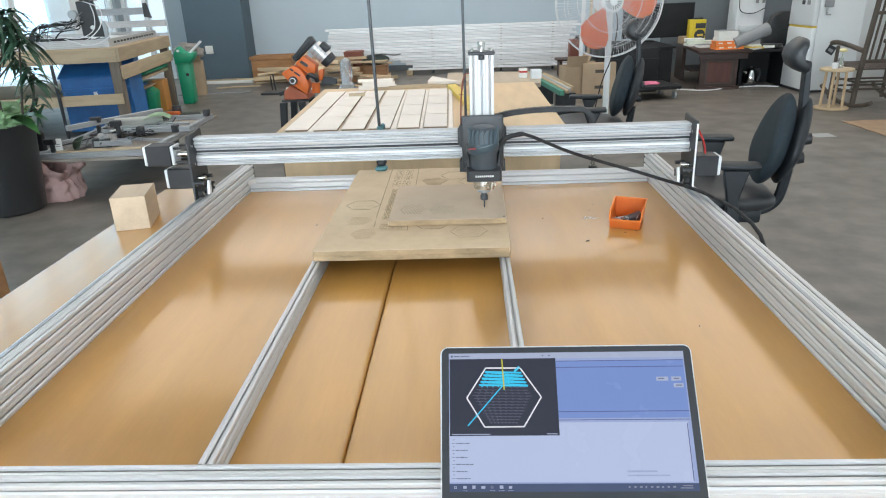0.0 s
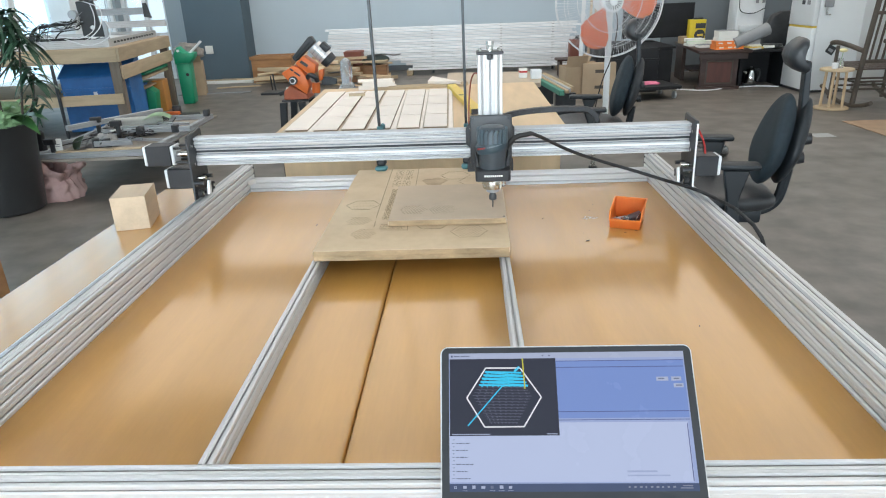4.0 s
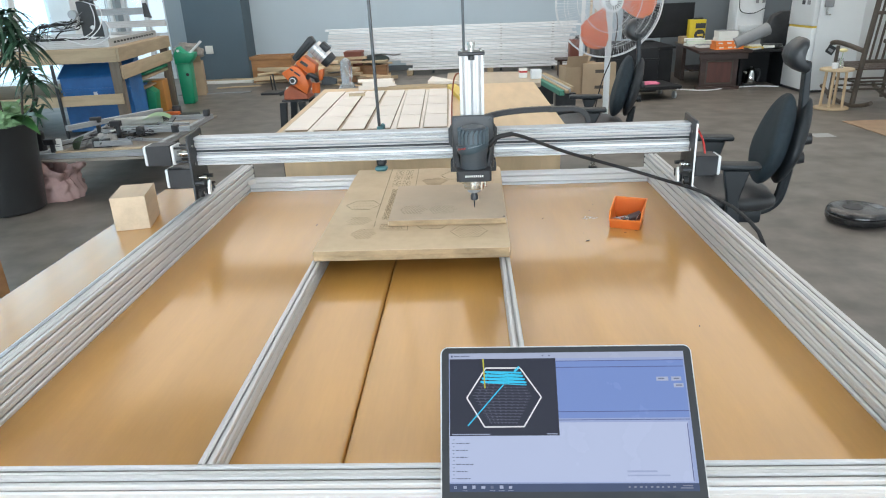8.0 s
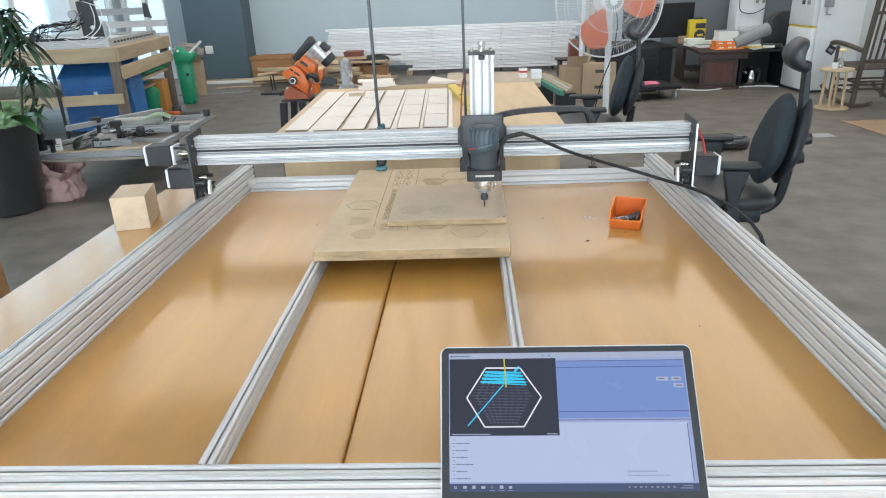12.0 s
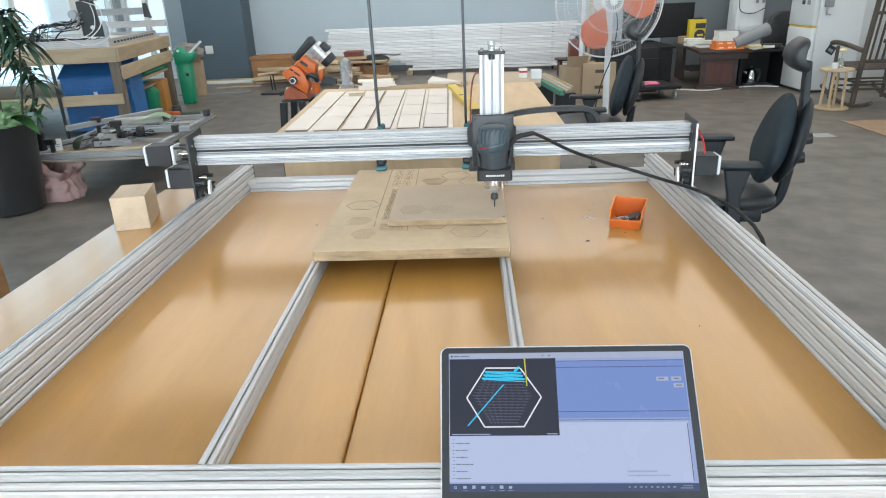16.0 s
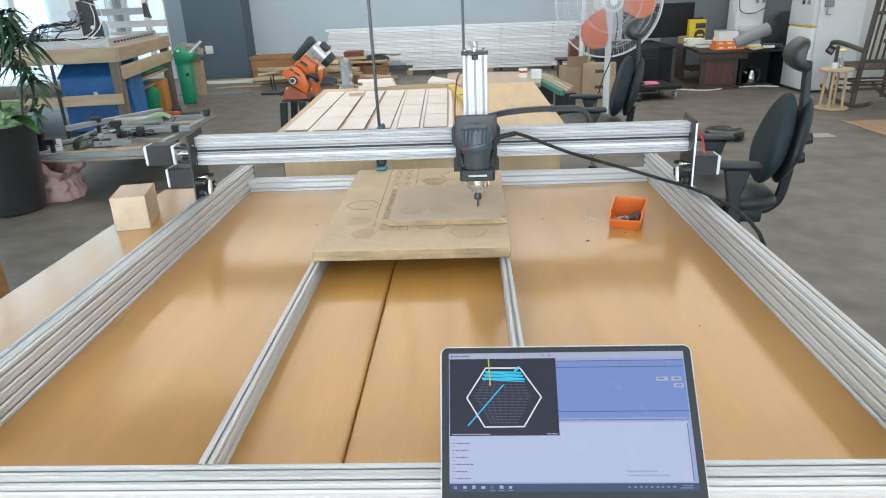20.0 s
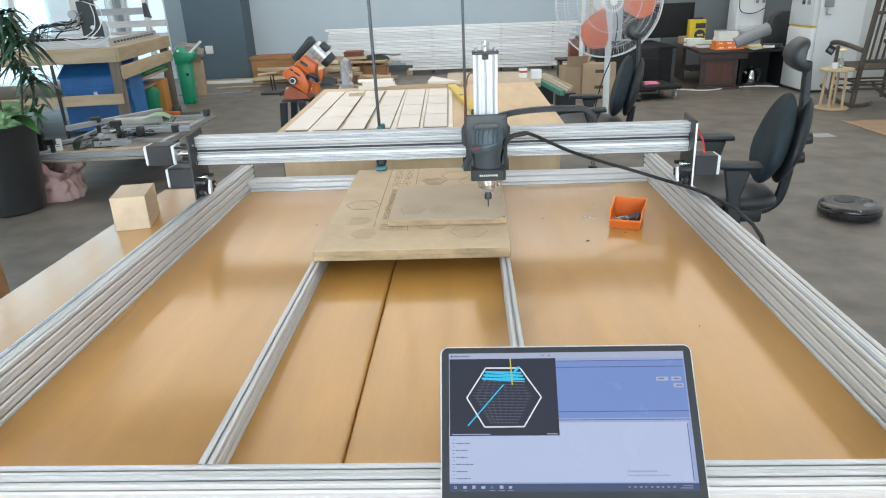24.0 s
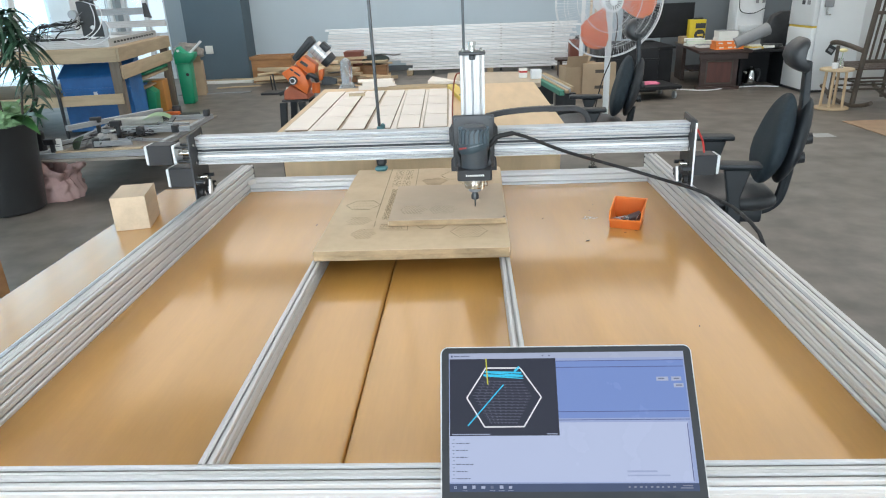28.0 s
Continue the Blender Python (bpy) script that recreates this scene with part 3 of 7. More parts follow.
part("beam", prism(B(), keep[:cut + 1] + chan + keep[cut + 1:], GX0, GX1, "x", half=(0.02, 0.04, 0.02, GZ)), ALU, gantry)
b = B()
cyl(b, (GX0 + 0.001, 0.0042, GZ), (GX1 - 0.001, 0.0042, GZ), 0.0030, seg=12)
part("lead_screw", b, DARKSTEEL, gantry)
RIBDARK = mat("slot_shade_grey", (0.14, 0.17, 0.20), 0.4, 0.4, var=0.1, scale=5, bump=0)
# ribs along the beam's face and in its channel; dark ones paint slot shade
for zz, y0, y1, h in ((0.0135, 0.002, 0.0095, 0.0011), (0.0082, 0.006, 0.0095, 0.0009), (-0.0082, 0.006, 0.0095, 0.0009), (-0.0135, 0.002, 0.0095, 0.0011), (0.0225, -0.0007, 0.0004, 0.0008), (-0.0225, -0.0007, 0.0004, 0.0008), (0.0262, -0.0006, 0.0004, 0.0006), (-0.0262, -0.0006, 0.0004, 0.0006), (0.0346, -0.0006, 0.0004, 0.0005), (-0.0346, -0.0006, 0.0004, 0.0005), (0.0195, -0.0006, 0.0004, 0.0005), (-0.0195, -0.0006, 0.0004, 0.0005), (0.0372, -0.0007, 0.0004, 0.0008), (-0.0372, -0.0007, 0.0004, 0.0008)):
    part("beam_rib", bx(B(), GX0 + 0.001, GX1 - 0.001, y0, y1, GZ + zz - h, GZ + zz + h), RIBDARK if h < 0.0007 or y0 > 0.005 else ALU_DARK, gantry)
for s, px in ((-1, GX0), (1, GX1)):
    x0, x1 = (px - 0.006, px) if s < 0 else (px, px + 0.006)
    o = [(-0.048, GZ - 0.150), (-0.040, GZ + 0.046), (-0.036, GZ + 0.052), (0.058, GZ + 0.060), (0.064, GZ + 0.056), (0.070, GZ - 0.145)]
    plate_ = part("end_plate", prism(B(), o, x0, x1, "x", 0.001), BLACKPL, gantry)
    edge = prism(B(), [(-0.0492, GZ - 0.149), (-0.0412, GZ + 0.045), (-0.0402, GZ + 0.045), (-0.0482, GZ - 0.149)], x0 + 0.0006, x1 - 0.0006, "x")
    part("plate_edge", edge, LAPTOP_SHELL if s > 0 else BLACKPL, plate_, "bright bare metal edge" if s > 0 else "")
    for yy, zz in ((-0.02, GZ + 0.02), (0.04, GZ + 0.04), (-0.02, GZ - 0.03), (0.045, GZ - 0.03), (-0.03, GZ - 0.09), (0.05, GZ - 0.09), (0.0, GZ - 0.12)):
        part("bolt", cyl(B(), (x0 - 0.003, yy, zz), (x1 + 0.003, yy, zz), 0.0042, seg=8), STEEL, gantry)
    xin = px + (0.012 if s < 0 else -0.012)
    for yy in (-0.034, 0.052):
        for zz in (T + 0.097,):
            w = part("wheel", cyl(B(), (xin - 0.005 + (-s) * 0.0, yy, zz), (xin + 0.005, yy, zz), 0.0115, seg=20), RUBBER, gantry)
            part("wheel_bolt", cyl(B(), (xin - 0.0075, yy, zz), (xin + 0.0075, yy, zz), 0.005, seg=8), STEEL, w)
    b = B()
    for yy in (0.0, 0.02):
        bx(b, min(xin, xin - s * 0.012), max(xin, xin - s * 0.012), yy - 0.004, yy + 0.004, T + 0.083, T + 0.105, 0.002)
    part("belt_guide", b, BLACKPL, gantry)
    for k, (yy, zz) in enumerate(((-0.040, T + 0.128), (-0.018, T + 0.138), (0.030, T + 0.132))):
        part("spacer", cyl(B(), (px - s * 0.001, yy, zz), (px - s * 0.026, yy, zz), 0.006, seg=10), STEEL if k % 2 else BLACKPL, gantry)
    part("idler_bracket", prism(B(), [(-0.030, T + 0.092), (-0.012, T + 0.092), (-0.006, T + 0.126), (-0.018, T + 0.130)], min(px - s * 0.034, px - s * 0.028), max(px - s * 0.034, px - s * 0.028), "x"), LAPTOP_SHELL, gantry, "bright idler bracket")


def stepper(name, x0, x1, yc, zc, s, coupling):
    """A square stepper motor between x0 (its flange) and x1 (its rear), outward."""
    h = 0.0285
    flange = x0 + s * 0.009
    rear = x1 - s * 0.009
    mo = part(name, bx(B(), min(flange, rear), max(flange, rear), yc - h, yc + h, zc - h, zc + h, 0.002), BLACKPLAST, gantry)
    for a, c in ((x0, flange), (rear, x1)):
        part("motor_cap", bx(B(), min(a, c), max(a, c), yc - h + 0.001, yc + h - 0.001, zc - h + 0.001, zc + h - 0.001, 0.003), WHITEPL, mo, "bright pale motor end cap")
    if coupling:
        b = B()
        cyl(b, (coupling, yc, zc), (x0, yc, zc), 0.009, seg=14)
        part("coupling", b, STEEL, mo)
        for dy in (-0.02, 0.02):
            for dz in (-0.02, 0.02):
                part("standoff", cyl(B(), (coupling, yc + dy, zc + dz), (x0, yc + dy, zc + dz), 0.0035, seg=8), DARKSTEEL, mo)


stepper("motor", GX0 - 0.052, GX0 - 0.140, 0.0, GZ - 0.004, -1, GX0 - 0.006)
stepper("motor", GX0 - 0.0065, GX0 - 0.095, 0.012, GZ - 0.074, -1, 0)
stepper("motor", GX1 + 0.0065, GX1 + 0.086, 0.008, GZ - 0.078, 1, 0)
part("red_wire", tube(B(), curve([(GX1 + 0.004, 0.03, GZ + 0.03), (GX1 + 0.022, 0.02, GZ + 0.022), (GX1 + 0.042, 0.015, GZ - 0.015), (GX1 + 0.05, 0.012, GZ - 0.052)]), 0.0028, 6), REDCABLE, gantry, "red motor cable")

# ---- moving carriage with the router: local origin on the spindle axis, at the beam's front ----
carriage = thing("router_carriage", "black trim router on an upright slotted z-axis beam", "router", pose(0, GY0, 0))
b = B()
prism(b, [(-0.064, GZ - 0.075), (-0.064, GZ - 0.05), (-0.052, GZ - 0.035), (-0.052, GZ - 0.01), (-0.067, GZ + 0.004), (-0.067, GZ + 0.048), (-0.058, GZ + 0.056), (0.058, GZ + 0.056), (0.067, GZ + 0.048), (0.067, GZ + 0.004), (0.052, GZ - 0.01), (0.052, GZ - 0.035), (0.064, GZ - 0.05), (0.064, GZ - 0.075)], -0.020, -0.014, "y", 0.001)
part("x_plate", b, BLACKPL, carriage)
for sx in (-1, 1):
    for zz in (GZ + 0.047, GZ - 0.047):
        w = part("wheel", cyl(B(), (sx * 0.052, -0.0135, zz), (sx * 0.052, -0.003, zz), 0.0118, seg=20), RUBBER, carriage)
        part("wheel_bolt", cyl(B(), (sx * 0.052, -0.024, zz), (sx * 0.052, -0.002, zz), 0.004, seg=8), STEEL, w)
# z-axis beam
ZY = -0.050
z_top = T + 0.455
b = B()
extrusion(b, 3, 2, GZ - 0.07, z_top, "z", (0, ZY), 0.0213)
part("z_beam", b, ALU, carriage)
b = B()
bx(b, -0.0045, 0.0045, ZY - 0.0235, ZY - 0.0214, GZ + 0.06, z_top - 0.004)
part("z_channel", b, ALU, carriage)
part("z_screw", cyl(B(), (0, ZY - 0.0275, GZ + 0.03), (0, ZY - 0.0275, z_top - 0.001), 0.0026, seg=10), ALU_DARK, carriage)
b = B()
bx(b, -0.0345, 0.0345, ZY - 0.034, ZY + 0.026, z_top, z_top + 0.008, 0.002)
part("top_plate", b, BLACKPL, carriage)
for sx in (-0.024, 0.024):
    for yy in (ZY - 0.022, ZY + 0.016):
        part("plate_bolt", cyl(B(), (sx, yy, z_top + 0.008), (sx, yy, z_top + 0.013), 0.0042, seg=8), STEEL, carriage)
b = B()
cyl(b, (0, ZY - 0.02, z_top + 0.008), (0, ZY - 0.02, z_top + 0.018), 0.0085, seg=16)
cyl(b, (0, ZY - 0.02, z_top + 0.018), (0, ZY - 0.02, z_top + 0.024), 0.0105, seg=6)
cyl(b, (0, ZY - 0.02, z_top + 0.024), (0, ZY - 0.02, z_top + 0.032), 0.010, seg=16)
part("screw_nut", b, STEEL, carriage)
b = B()
cyl(b, (0, ZY - 0.0275, z_top - 0.012), (0, ZY - 0.0275, z_top - 0.001), 0.008, seg=16)
part("screw_bearing", b, BLACKPL, carriage)
# router mount plate and router body
b = B()
bx(b, -0.055, 0.055, -0.1, -0.09, GZ - 0.045, GZ + 0.096, 0.008)
bx(b, -0.043, 0.043, -0.0895, ZY - 0.022, GZ - 0.06, GZ + 0.05, 0.004)
part("z_plate", b, BLACKPL, carriage)
for sx in (-0.046, 0.046):
    for zz in (GZ + 0.086, GZ - 0.03):
        part("plate_bolt", cyl(B(), (sx, -0.104, zz), (sx, -0.099, zz), 0.004, seg=8), DARKSTEEL, carriage)
SY = -0.185
RU = T + 0.05
b = B()
prism(b, [(p[0], p[1] + SY + 0.022) for p in round_rect(0.088, 0.13, 0.008)], RU + 0.112, RU + 0.140, "z", 0.002)
clamp = part("router_clamp", b, BLACKPLAST, carriage, "black router mounting block")
for sx in (-1, 1):
    part("clamp_arm", prism(B(), [(sx * 0.0425, RU + 0.1402), (sx * 0.030, RU + 0.1402), (sx * 0.0345, RU + 0.150), (sx * 0.040, RU + 0.176), (sx * 0.0425, RU + 0.176)], SY - 0.004, SY + 0.06, "y", 0.001), BLACKPLAST, clamp)
b = B()
for k in range(9):
    bx(b, -0.022 + k * 0.0052, -0.0186 + k * 0.0052, SY - 0.0442, SY - 0.0428, RU + 0.124, RU + 0.1285)
part("badge", b, PAPER, carriage, "small white badge bars")
b = B()
lathe(b, [(0.033, 0.134), (0.0345, 0.14), (0.0345, 0.175), (0.037, 0.182), (0.038, 0.194), (0.038, 0.201), (0.0365, 0.206), (0.0358, 0.226), (0.034, 0.236), (0.028, 0.243), (0.012, 0.246)], 32, (0, SY, RU))
router = part("router_body", b, ROUTERBLACK, carriage)
VENT = mat("grey_vent", (0.075, 0.105, 0.125), 0.5, var=0.2, scale=20)
for k in range(20):
    m = Matrix.Translation((0, SY, RU)) @ Matrix.Rotation(2 * math.pi * (k + 0.5) / 20, 4, "Z")
    b = B()
    prism(b, [(-0.0034, 0.203), (0.0034, 0.203), (0.0034, 0.227), (0.0072, 0.237), (0.0030, 0.240), (-0.0034, 0.230)], 0.0330, 0.0384, "x")
    bmesh.ops.transform(b, matrix=m, verts=b.verts[:])
    part("vent_rib", b, VENT, router, "grey cooling rib")
b = B()
lathe(b, [(0.0370, -0.004), (0.0400, 0.0), (0.0408, 0.008), (0.0408, 0.014), (0.0390, 0.019)], 32)
bmesh.ops.transform(b, matrix=Matrix.Translation((0, SY, RU + 0.186)) @ Matrix.Rotation(radians(-13), 4, "Y"), verts=b.verts[:])
part("grip_band", b, mat("petrol_rubber", (0.038, 0.062, 0.076), 0.5, var=0.15, scale=20), router, "dark petrol grip band")
b = B()
for k in range(5):
    m = Matrix.Translation((0, SY, RU)) @ Matrix.Rotation(radians(-148 + 7 * k), 4, "Z")
    bx(b, 0.0418, 0.0436, -0.0018, 0.0018, 0.189 + 0.0011 * k, 0.193 + 0.0011 * k, 0, m)
part("red_badge", b, mat("dull_red", (0.35, 0.05, 0.05), 0.5), router, "small red badge bars")
b = B()
for k in range(9):
    m = Matrix.Translation((0, SY, RU)) @ Matrix.Rotation(radians(-108 + 6 * k), 4, "Z")
    bx(b, 0.0403, 0.0414, -0.0014, 0.0014, 0.1955 + 0.0009 * k, 0.198 + 0.0009 * k, 0, m)
part("pale_print", b, mat("faded_print", (0.17, 0.20, 0.22), 0.5), router, "faint grey print bars")
b = B()
lathe(b, [(0.020, 0.083), (0.0255, 0.085), (0.0262, 0.094), (0.0275, 0.095), (0.0275, 0.108), (0.027, 0.1125)], 32, (0, SY, RU))
cyl(b, (0.020, SY - 0.019, RU + 0.086), (0.020, SY - 0.019, RU + 0.1118), 0.0045, seg=12)
cyl(b, (0.0285, SY - 0.010, RU + 0.090), (0.0285, SY - 0.010, RU + 0.1118), 0.0045, seg=12)
part("collar", b, STEEL, router, "bright steel spindle collar")
b = B()
lathe(b, [(0.011, 0.073), (0.016, 0.075), (0.018, 0.0835)], 24, (0, SY, RU))
part("nose", b, ALU_DARK, router)
b = B()
lathe(b, [(0.007, 0.052), (0.0098, 0.054), (0.0098, 0.064), (0.0075, 0.068), (0.0065, 0.0735)], 16, (0, SY, RU))
part("collet_nut", b, BLACKPL, router)
part("bit", cyl(B(), (0, SY, T + 0.0812), (0, SY, RU + 0.054), 0.0014, 0.0022, seg=8), DARKSTEEL, router, "thin router bit")

part("red_lead", tube(B(), curve([(-0.058, 0.03, T + 0.25), (-0.056, 0.03, T + 0.32), (-0.050, 0.02, T + 0.375), (-0.042, -0.01, T + 0.40), (-0.034, -0.03, T + 0.405)]), 0.0022, 6), mat("rust_cable", (0.26, 0.07, 0.035), 0.5), carriage, "thin red cable")


# ---- laptop in front of the frame ----
SW, SH = 0.2965, 0.1668
LAP = pose(0.1160, 0.6814, 0.8413, 49.39, 0.13, -0.16)
laptop = thing("laptop", "open laptop with silver lid edge showing a tool path program", "laptop", LAP)
lid = part("lid", prism(B(), [(p[0], p[1] - 0.008) for p in round_rect(0.3185, 0.2005, 0.010)], -0.006, -0.0006, "z", 0.001), LAPTOP_SHELL, laptop)
part("bezel", prism(B(), [(p[0], p[1] - 0.008) for p in round_rect(0.3150, 0.197, 0.008)], -0.0006, 0.0002, "z"), LAPTOP_BEZEL, laptop, "glossy black screen frame")


def panel(name, material, u0, u1, v0, v1, lift, parent=None, label=""):
    """A lit area of the screen; u, v run from 0 to 1 from its top left corner."""
    return part(name, bx(B(), (u0 - 0.5) * SW, (u1 - 0.5) * SW, (0.5 - v1) * SH, (0.5 - v0) * SH, 0.0002, 0.0002 + lift), material, parent or laptop, label)


panel("screen", SCREEN_BG, 0, 1, 0, 1, 0.0003, None, "glowing pale blue screen")
panel("window_bar", SCREEN_TITLE, 0.01, 1, 0.0, 0.045, 0.0005)
panel("blue_pane", SCREEN_MID, 0.455, 0.995, 0.068, 0.49, 0.0005)
panel("list_pane", SCREEN_LIST, 0.0, 0.985, 0.52, 0.935, 0.0005)
panel("task_bar", SCREEN_BAR, 0, 1, 0.945, 1, 0.0005)
for v in (0.064, 0.112, 0.44, 0.50):
    panel("rule", SCREEN_LINE, 0.455, 0.995, v, v + 0.005, 0.0007)
panel("scroll_bar", SCREEN_LINE, 0.980, 0.9835, 0.53, 0.93, 0.0007)
for u, v in ((0.875, 0.192), (0.938, 0.192), (0.945, 0.242)):
    panel("button", SCREEN_TITLE, u, u + (0.05 if u < 0.9 else 0.041), v, v + 0.03, 0.0007)
    panel("button_text", SCREEN_TEXT, u + 0.009, u + 0.033, v + 0.010, v + 0.018, 0.0009)
view = panel("tool_view", SCREEN_DARK, 0.003, 0.457, 0.044, 0.612, 0.0009, None, "dark tool path viewer")
panel("title_bar", SCREEN_TITLE, 0.0, 0.455, 0.006, 0.043, 0.0020)
for u in (0.40, 0.428):
    panel("title_mark", SCREEN_TEXT, u, u + 0.006, 0.020, 0.029, 0.0022)
panel("title_icon", SCREEN_BAR, 0.010, 0.017, 0.018, 0.032, 0.0022)
for a, c in ((0.022, 0.047), (0.051, 0.089)):
    panel("title_text", SCREEN_TEXT, a, c, 0.021, 0.028, 0.0022)
panel("status_text", SCREEN_TITLE, 0.012, 0.17, 0.598, 0.604, 0.0011)
panel("status_text", SCREEN_TITLE, 0.405, 0.448, 0.598, 0.604, 0.0011)
rt = random.Random(7)
for k in range(12):
    v = 0.637 + k * 0.0245
    panel("list_text", SCREEN_TEXT, 0.012 if k % 2 else 0.014, 0.021, v, v + 0.0045, 0.0007)
    if k % 2:
        a, e = 0.028, 0.028 + rt.uniform(0.045, 0.085)
        while a < e:
            w = rt.uniform(0.006, 0.02)
            panel("list_text", SCREEN_TEXT, a, min(e, a + w), v, v + 0.0065, 0.0007)
            a += w + 0.003
for k in range(7):
    panel("task_icon", SCREEN_TITLE if k != 4 else SCREEN_TEXT, 0.018 + k * 0.037, (0.029, 0.032, 0.031, 0.034, 0.030, 0.033, 0.031)[k] + k * 0.037, 0.961 - 0.002 * (k % 3), 0.979, 0.0007)
    if k == 0:
        for a, c, d, e in ((0.023, 0.0242, 0.955, 0.985), (0.012, 0.034, 0.9685, 0.971)):
            panel("icon_gap", SCREEN_BAR, a, c, d, e, 0.0009)
    if k in (1, 4, 5, 6):
        panel("icon_underline", SCREEN_TITLE, 0.014 + k * 0.037, 0.036 + k * 0.037, 0.991, 0.9935, 0.0007)
for k in range(9):
    panel("tray_icon", SCREEN_FAINT, 0.72 + k * 0.022, 0.727 + k * 0.022 + 0.002 * (k % 3), 0.964, 0.976 + 0.001 * (k % 2), 0.0007)
panel("clock_text", SCREEN_FAINT, 0.935, 0.975, 0.958, 0.965, 0.0007)
panel("clock_text", SCREEN_FAINT, 0.925, 0.975, 0.974, 0.981, 0.0007)
for k in range(2):
    panel("faint_text", SCREEN_WATERMARK, 0.72, 0.84 + 0.05 * k, 0.858 + 0.029 * k, 0.871 + 0.027 * k, 0.0007)


def uv(u, v):
    return ((u - 0.5) * SW, (0.5 - v) * SH)


def line(name, p, q, w, material, lift=0.0013, parent=None):
    b = B()
    strip(b, uv(*p), uv(*q), w, lift - 0.0002, 0.0002)
    return part(name, b, material, parent or laptop)


hexa = [(0.158, 0.114), (0.305, 0.116), (0.389, 0.334), (0.312, 0.548), (0.148, 0.549), (0.075, 0.336)]
for p, q in zip(hexa, hexa[1:] + hexa[:1]):
    line("hexagon_side", p, q, 0.0017, SCREEN_WHITE)
line("travel_line", (0.078, 0.54), (0.232, 0.240), 0.0014, SCREEN_CYAN)
for k in range(15):
    v = 0.215 + k * 0.0215
    half = 0.135 - abs(v - 0.325) * 0.36
    b = B()
    strip(b, uv(0.228 - half * 0.95, v - 0.004), uv(0.228 + half * 0.9, v + 0.004), 0.0007, 0.0010, 0.0002)
    for j in range(8):
        u = 0.228 - half * 0.9 + half * 1.8 * (j + 0.3) / 8
        strip(b, uv(u, v), uv(u + 0.006, v + 0.008), 0.0012, 0.0010, 0.0002)
    part("hatch_line", b, SCREEN_DIM, laptop)
path_rows = []
for k in range(5):
    v = 0.146 + k * 0.0245
    w = 0.078 + k * 0.0065
    b = B()
    strip(b, uv(0.232 - w, v - 0.003), uv(0.232 + w, v + 0.006), 0.0022, 0.0013, 0.0002)
    for j in range(9):
        u = 0.232 - w + 2 * w * (j + 0.4) / 9
        strip(b, uv(u, v + 0.002), uv(u + 0.006, v + 0.010), 0.0018, 0.0013, 0.0002)
    if k < 4:
        strip(b, uv(0.232 - w, v + 0.002), uv(0.232 + w, v + 0.0245), 0.0012, 0.0013, 0.0002)
    path_rows.append(part("path_line", b, SCREEN_CYAN, laptop))
line("lead_in", (0.280, 0.142), (0.302, 0.106), 0.003, SCREEN_CYAN)
cursor = line("tool_marker", (0.497, 0.047), (0.503, 0.277), 0.0016, SCREEN_YELLOW, 0.0016)
# base with the keyboard, lying on the table
b = B()
bx(b, -0.157, 0.157, -0.215, 0.0, 0, 0.016, 0.004)
base = part("keyboard_base", b, LAPTOP_SHELL, laptop)
base.matrix_basis = LAP.inverted() @ pose(0.116, 0.606, T + 0.0005)

# ---- things on the machine table ----
b = B()
bx(b, -0.0475, 0.0475, -0.073, 0.073, 0, 0.098, 0.0009)
tagged(part("wooden_block", b, CUBEWOOD), "pale planed cube of wood standing on the table", "wood block").matrix_basis = pose(-0.9926, 1.829, T + 0.0005, 0, 0, 14)

parts_bin = thing("parts_bin", "small open orange plastic parts bin with a chuck inside", "bin", pose(0.427, 1.711, T + 0.0005, 0, 0, -21))
w0, w1, d0, d1, h = 0.0385, 0.0425, 0.046, 0.050, 0.058
t = 0.0025
b = B()
prism(b, [(-w0, -d0), (w0, -d0), (w0, d0), (-w0, d0)], 0, t, "z")
part("bottom", b, ORANGE, parts_bin)
for nm, quad in (("front_wall", [(-w0, -d0, 0), (w0, -d0, 0), (w0 + 0.002, -d0 - 0.002, 0.025), (-w0 - 0.002, -d0 - 0.002, 0.025)]), ("back_wall", [(w0, d0, 0), (-w0, d0, 0), (-w1, d1, h), (w1, d1, h)]),
                 ("side_wall", [(-w0, d0, 0), (-w0, -d0, 0), (-w0 - 0.002, -d0 - 0.002, 0.025), (-w1 + 0.001, -d0 + 0.010, 0.045), (-w1, d1, h)]), ("side_wall", [(w0, -d0, 0), (w0, d0, 0), (w1, d1, h), (w1 - 0.001, -d0 + 0.010, 0.045), (w0 + 0.002, -d0 - 0.002, 0.025)])):
    b = B()
    f = b.faces.new([b.verts.new(p) for p in quad])
    bmesh.ops.solidify(b, geom=[f], thickness=t)
    part(nm, b, ORANGE, parts_bin)
b = B()
bx(b, -w1 - 0.002, w1 + 0.002, d1 - 0.001, d1 + 0.003, h - 0.003, h + 0.002, 0.001)
bx(b, -w0 - 0.003, w0 + 0.003, -d0 - 0.0045, -d0 - 0.0022, 0.0215, 0.0262, 0.0008)
for sx in (-1, 1):
    cyl(b, (sx * (w1 - 0.001), -d0 + 0.010, 0.045), (sx * w1, d1, h), 0.0022, seg=8)
    cyl(b, (sx * (w0 + 0.002), -d0 - 0.002, 0.025), (sx * (w1 - 0.001), -d0 + 0.010, 0.045), 0.0022, seg=8)
part("rim", b, ORANGE, parts_bin)
chuck = thing("drill_chuck", "small steel chuck and keys lying in the orange bin", "tool", pose(0.427, 1.711, T + 0.004, 0, 0, -21))
b = B()
cyl(b, (0.002, -0.006, 0.014), (0.031, 0.012, 0.020), 0.0085, 0.0125, seg=14)
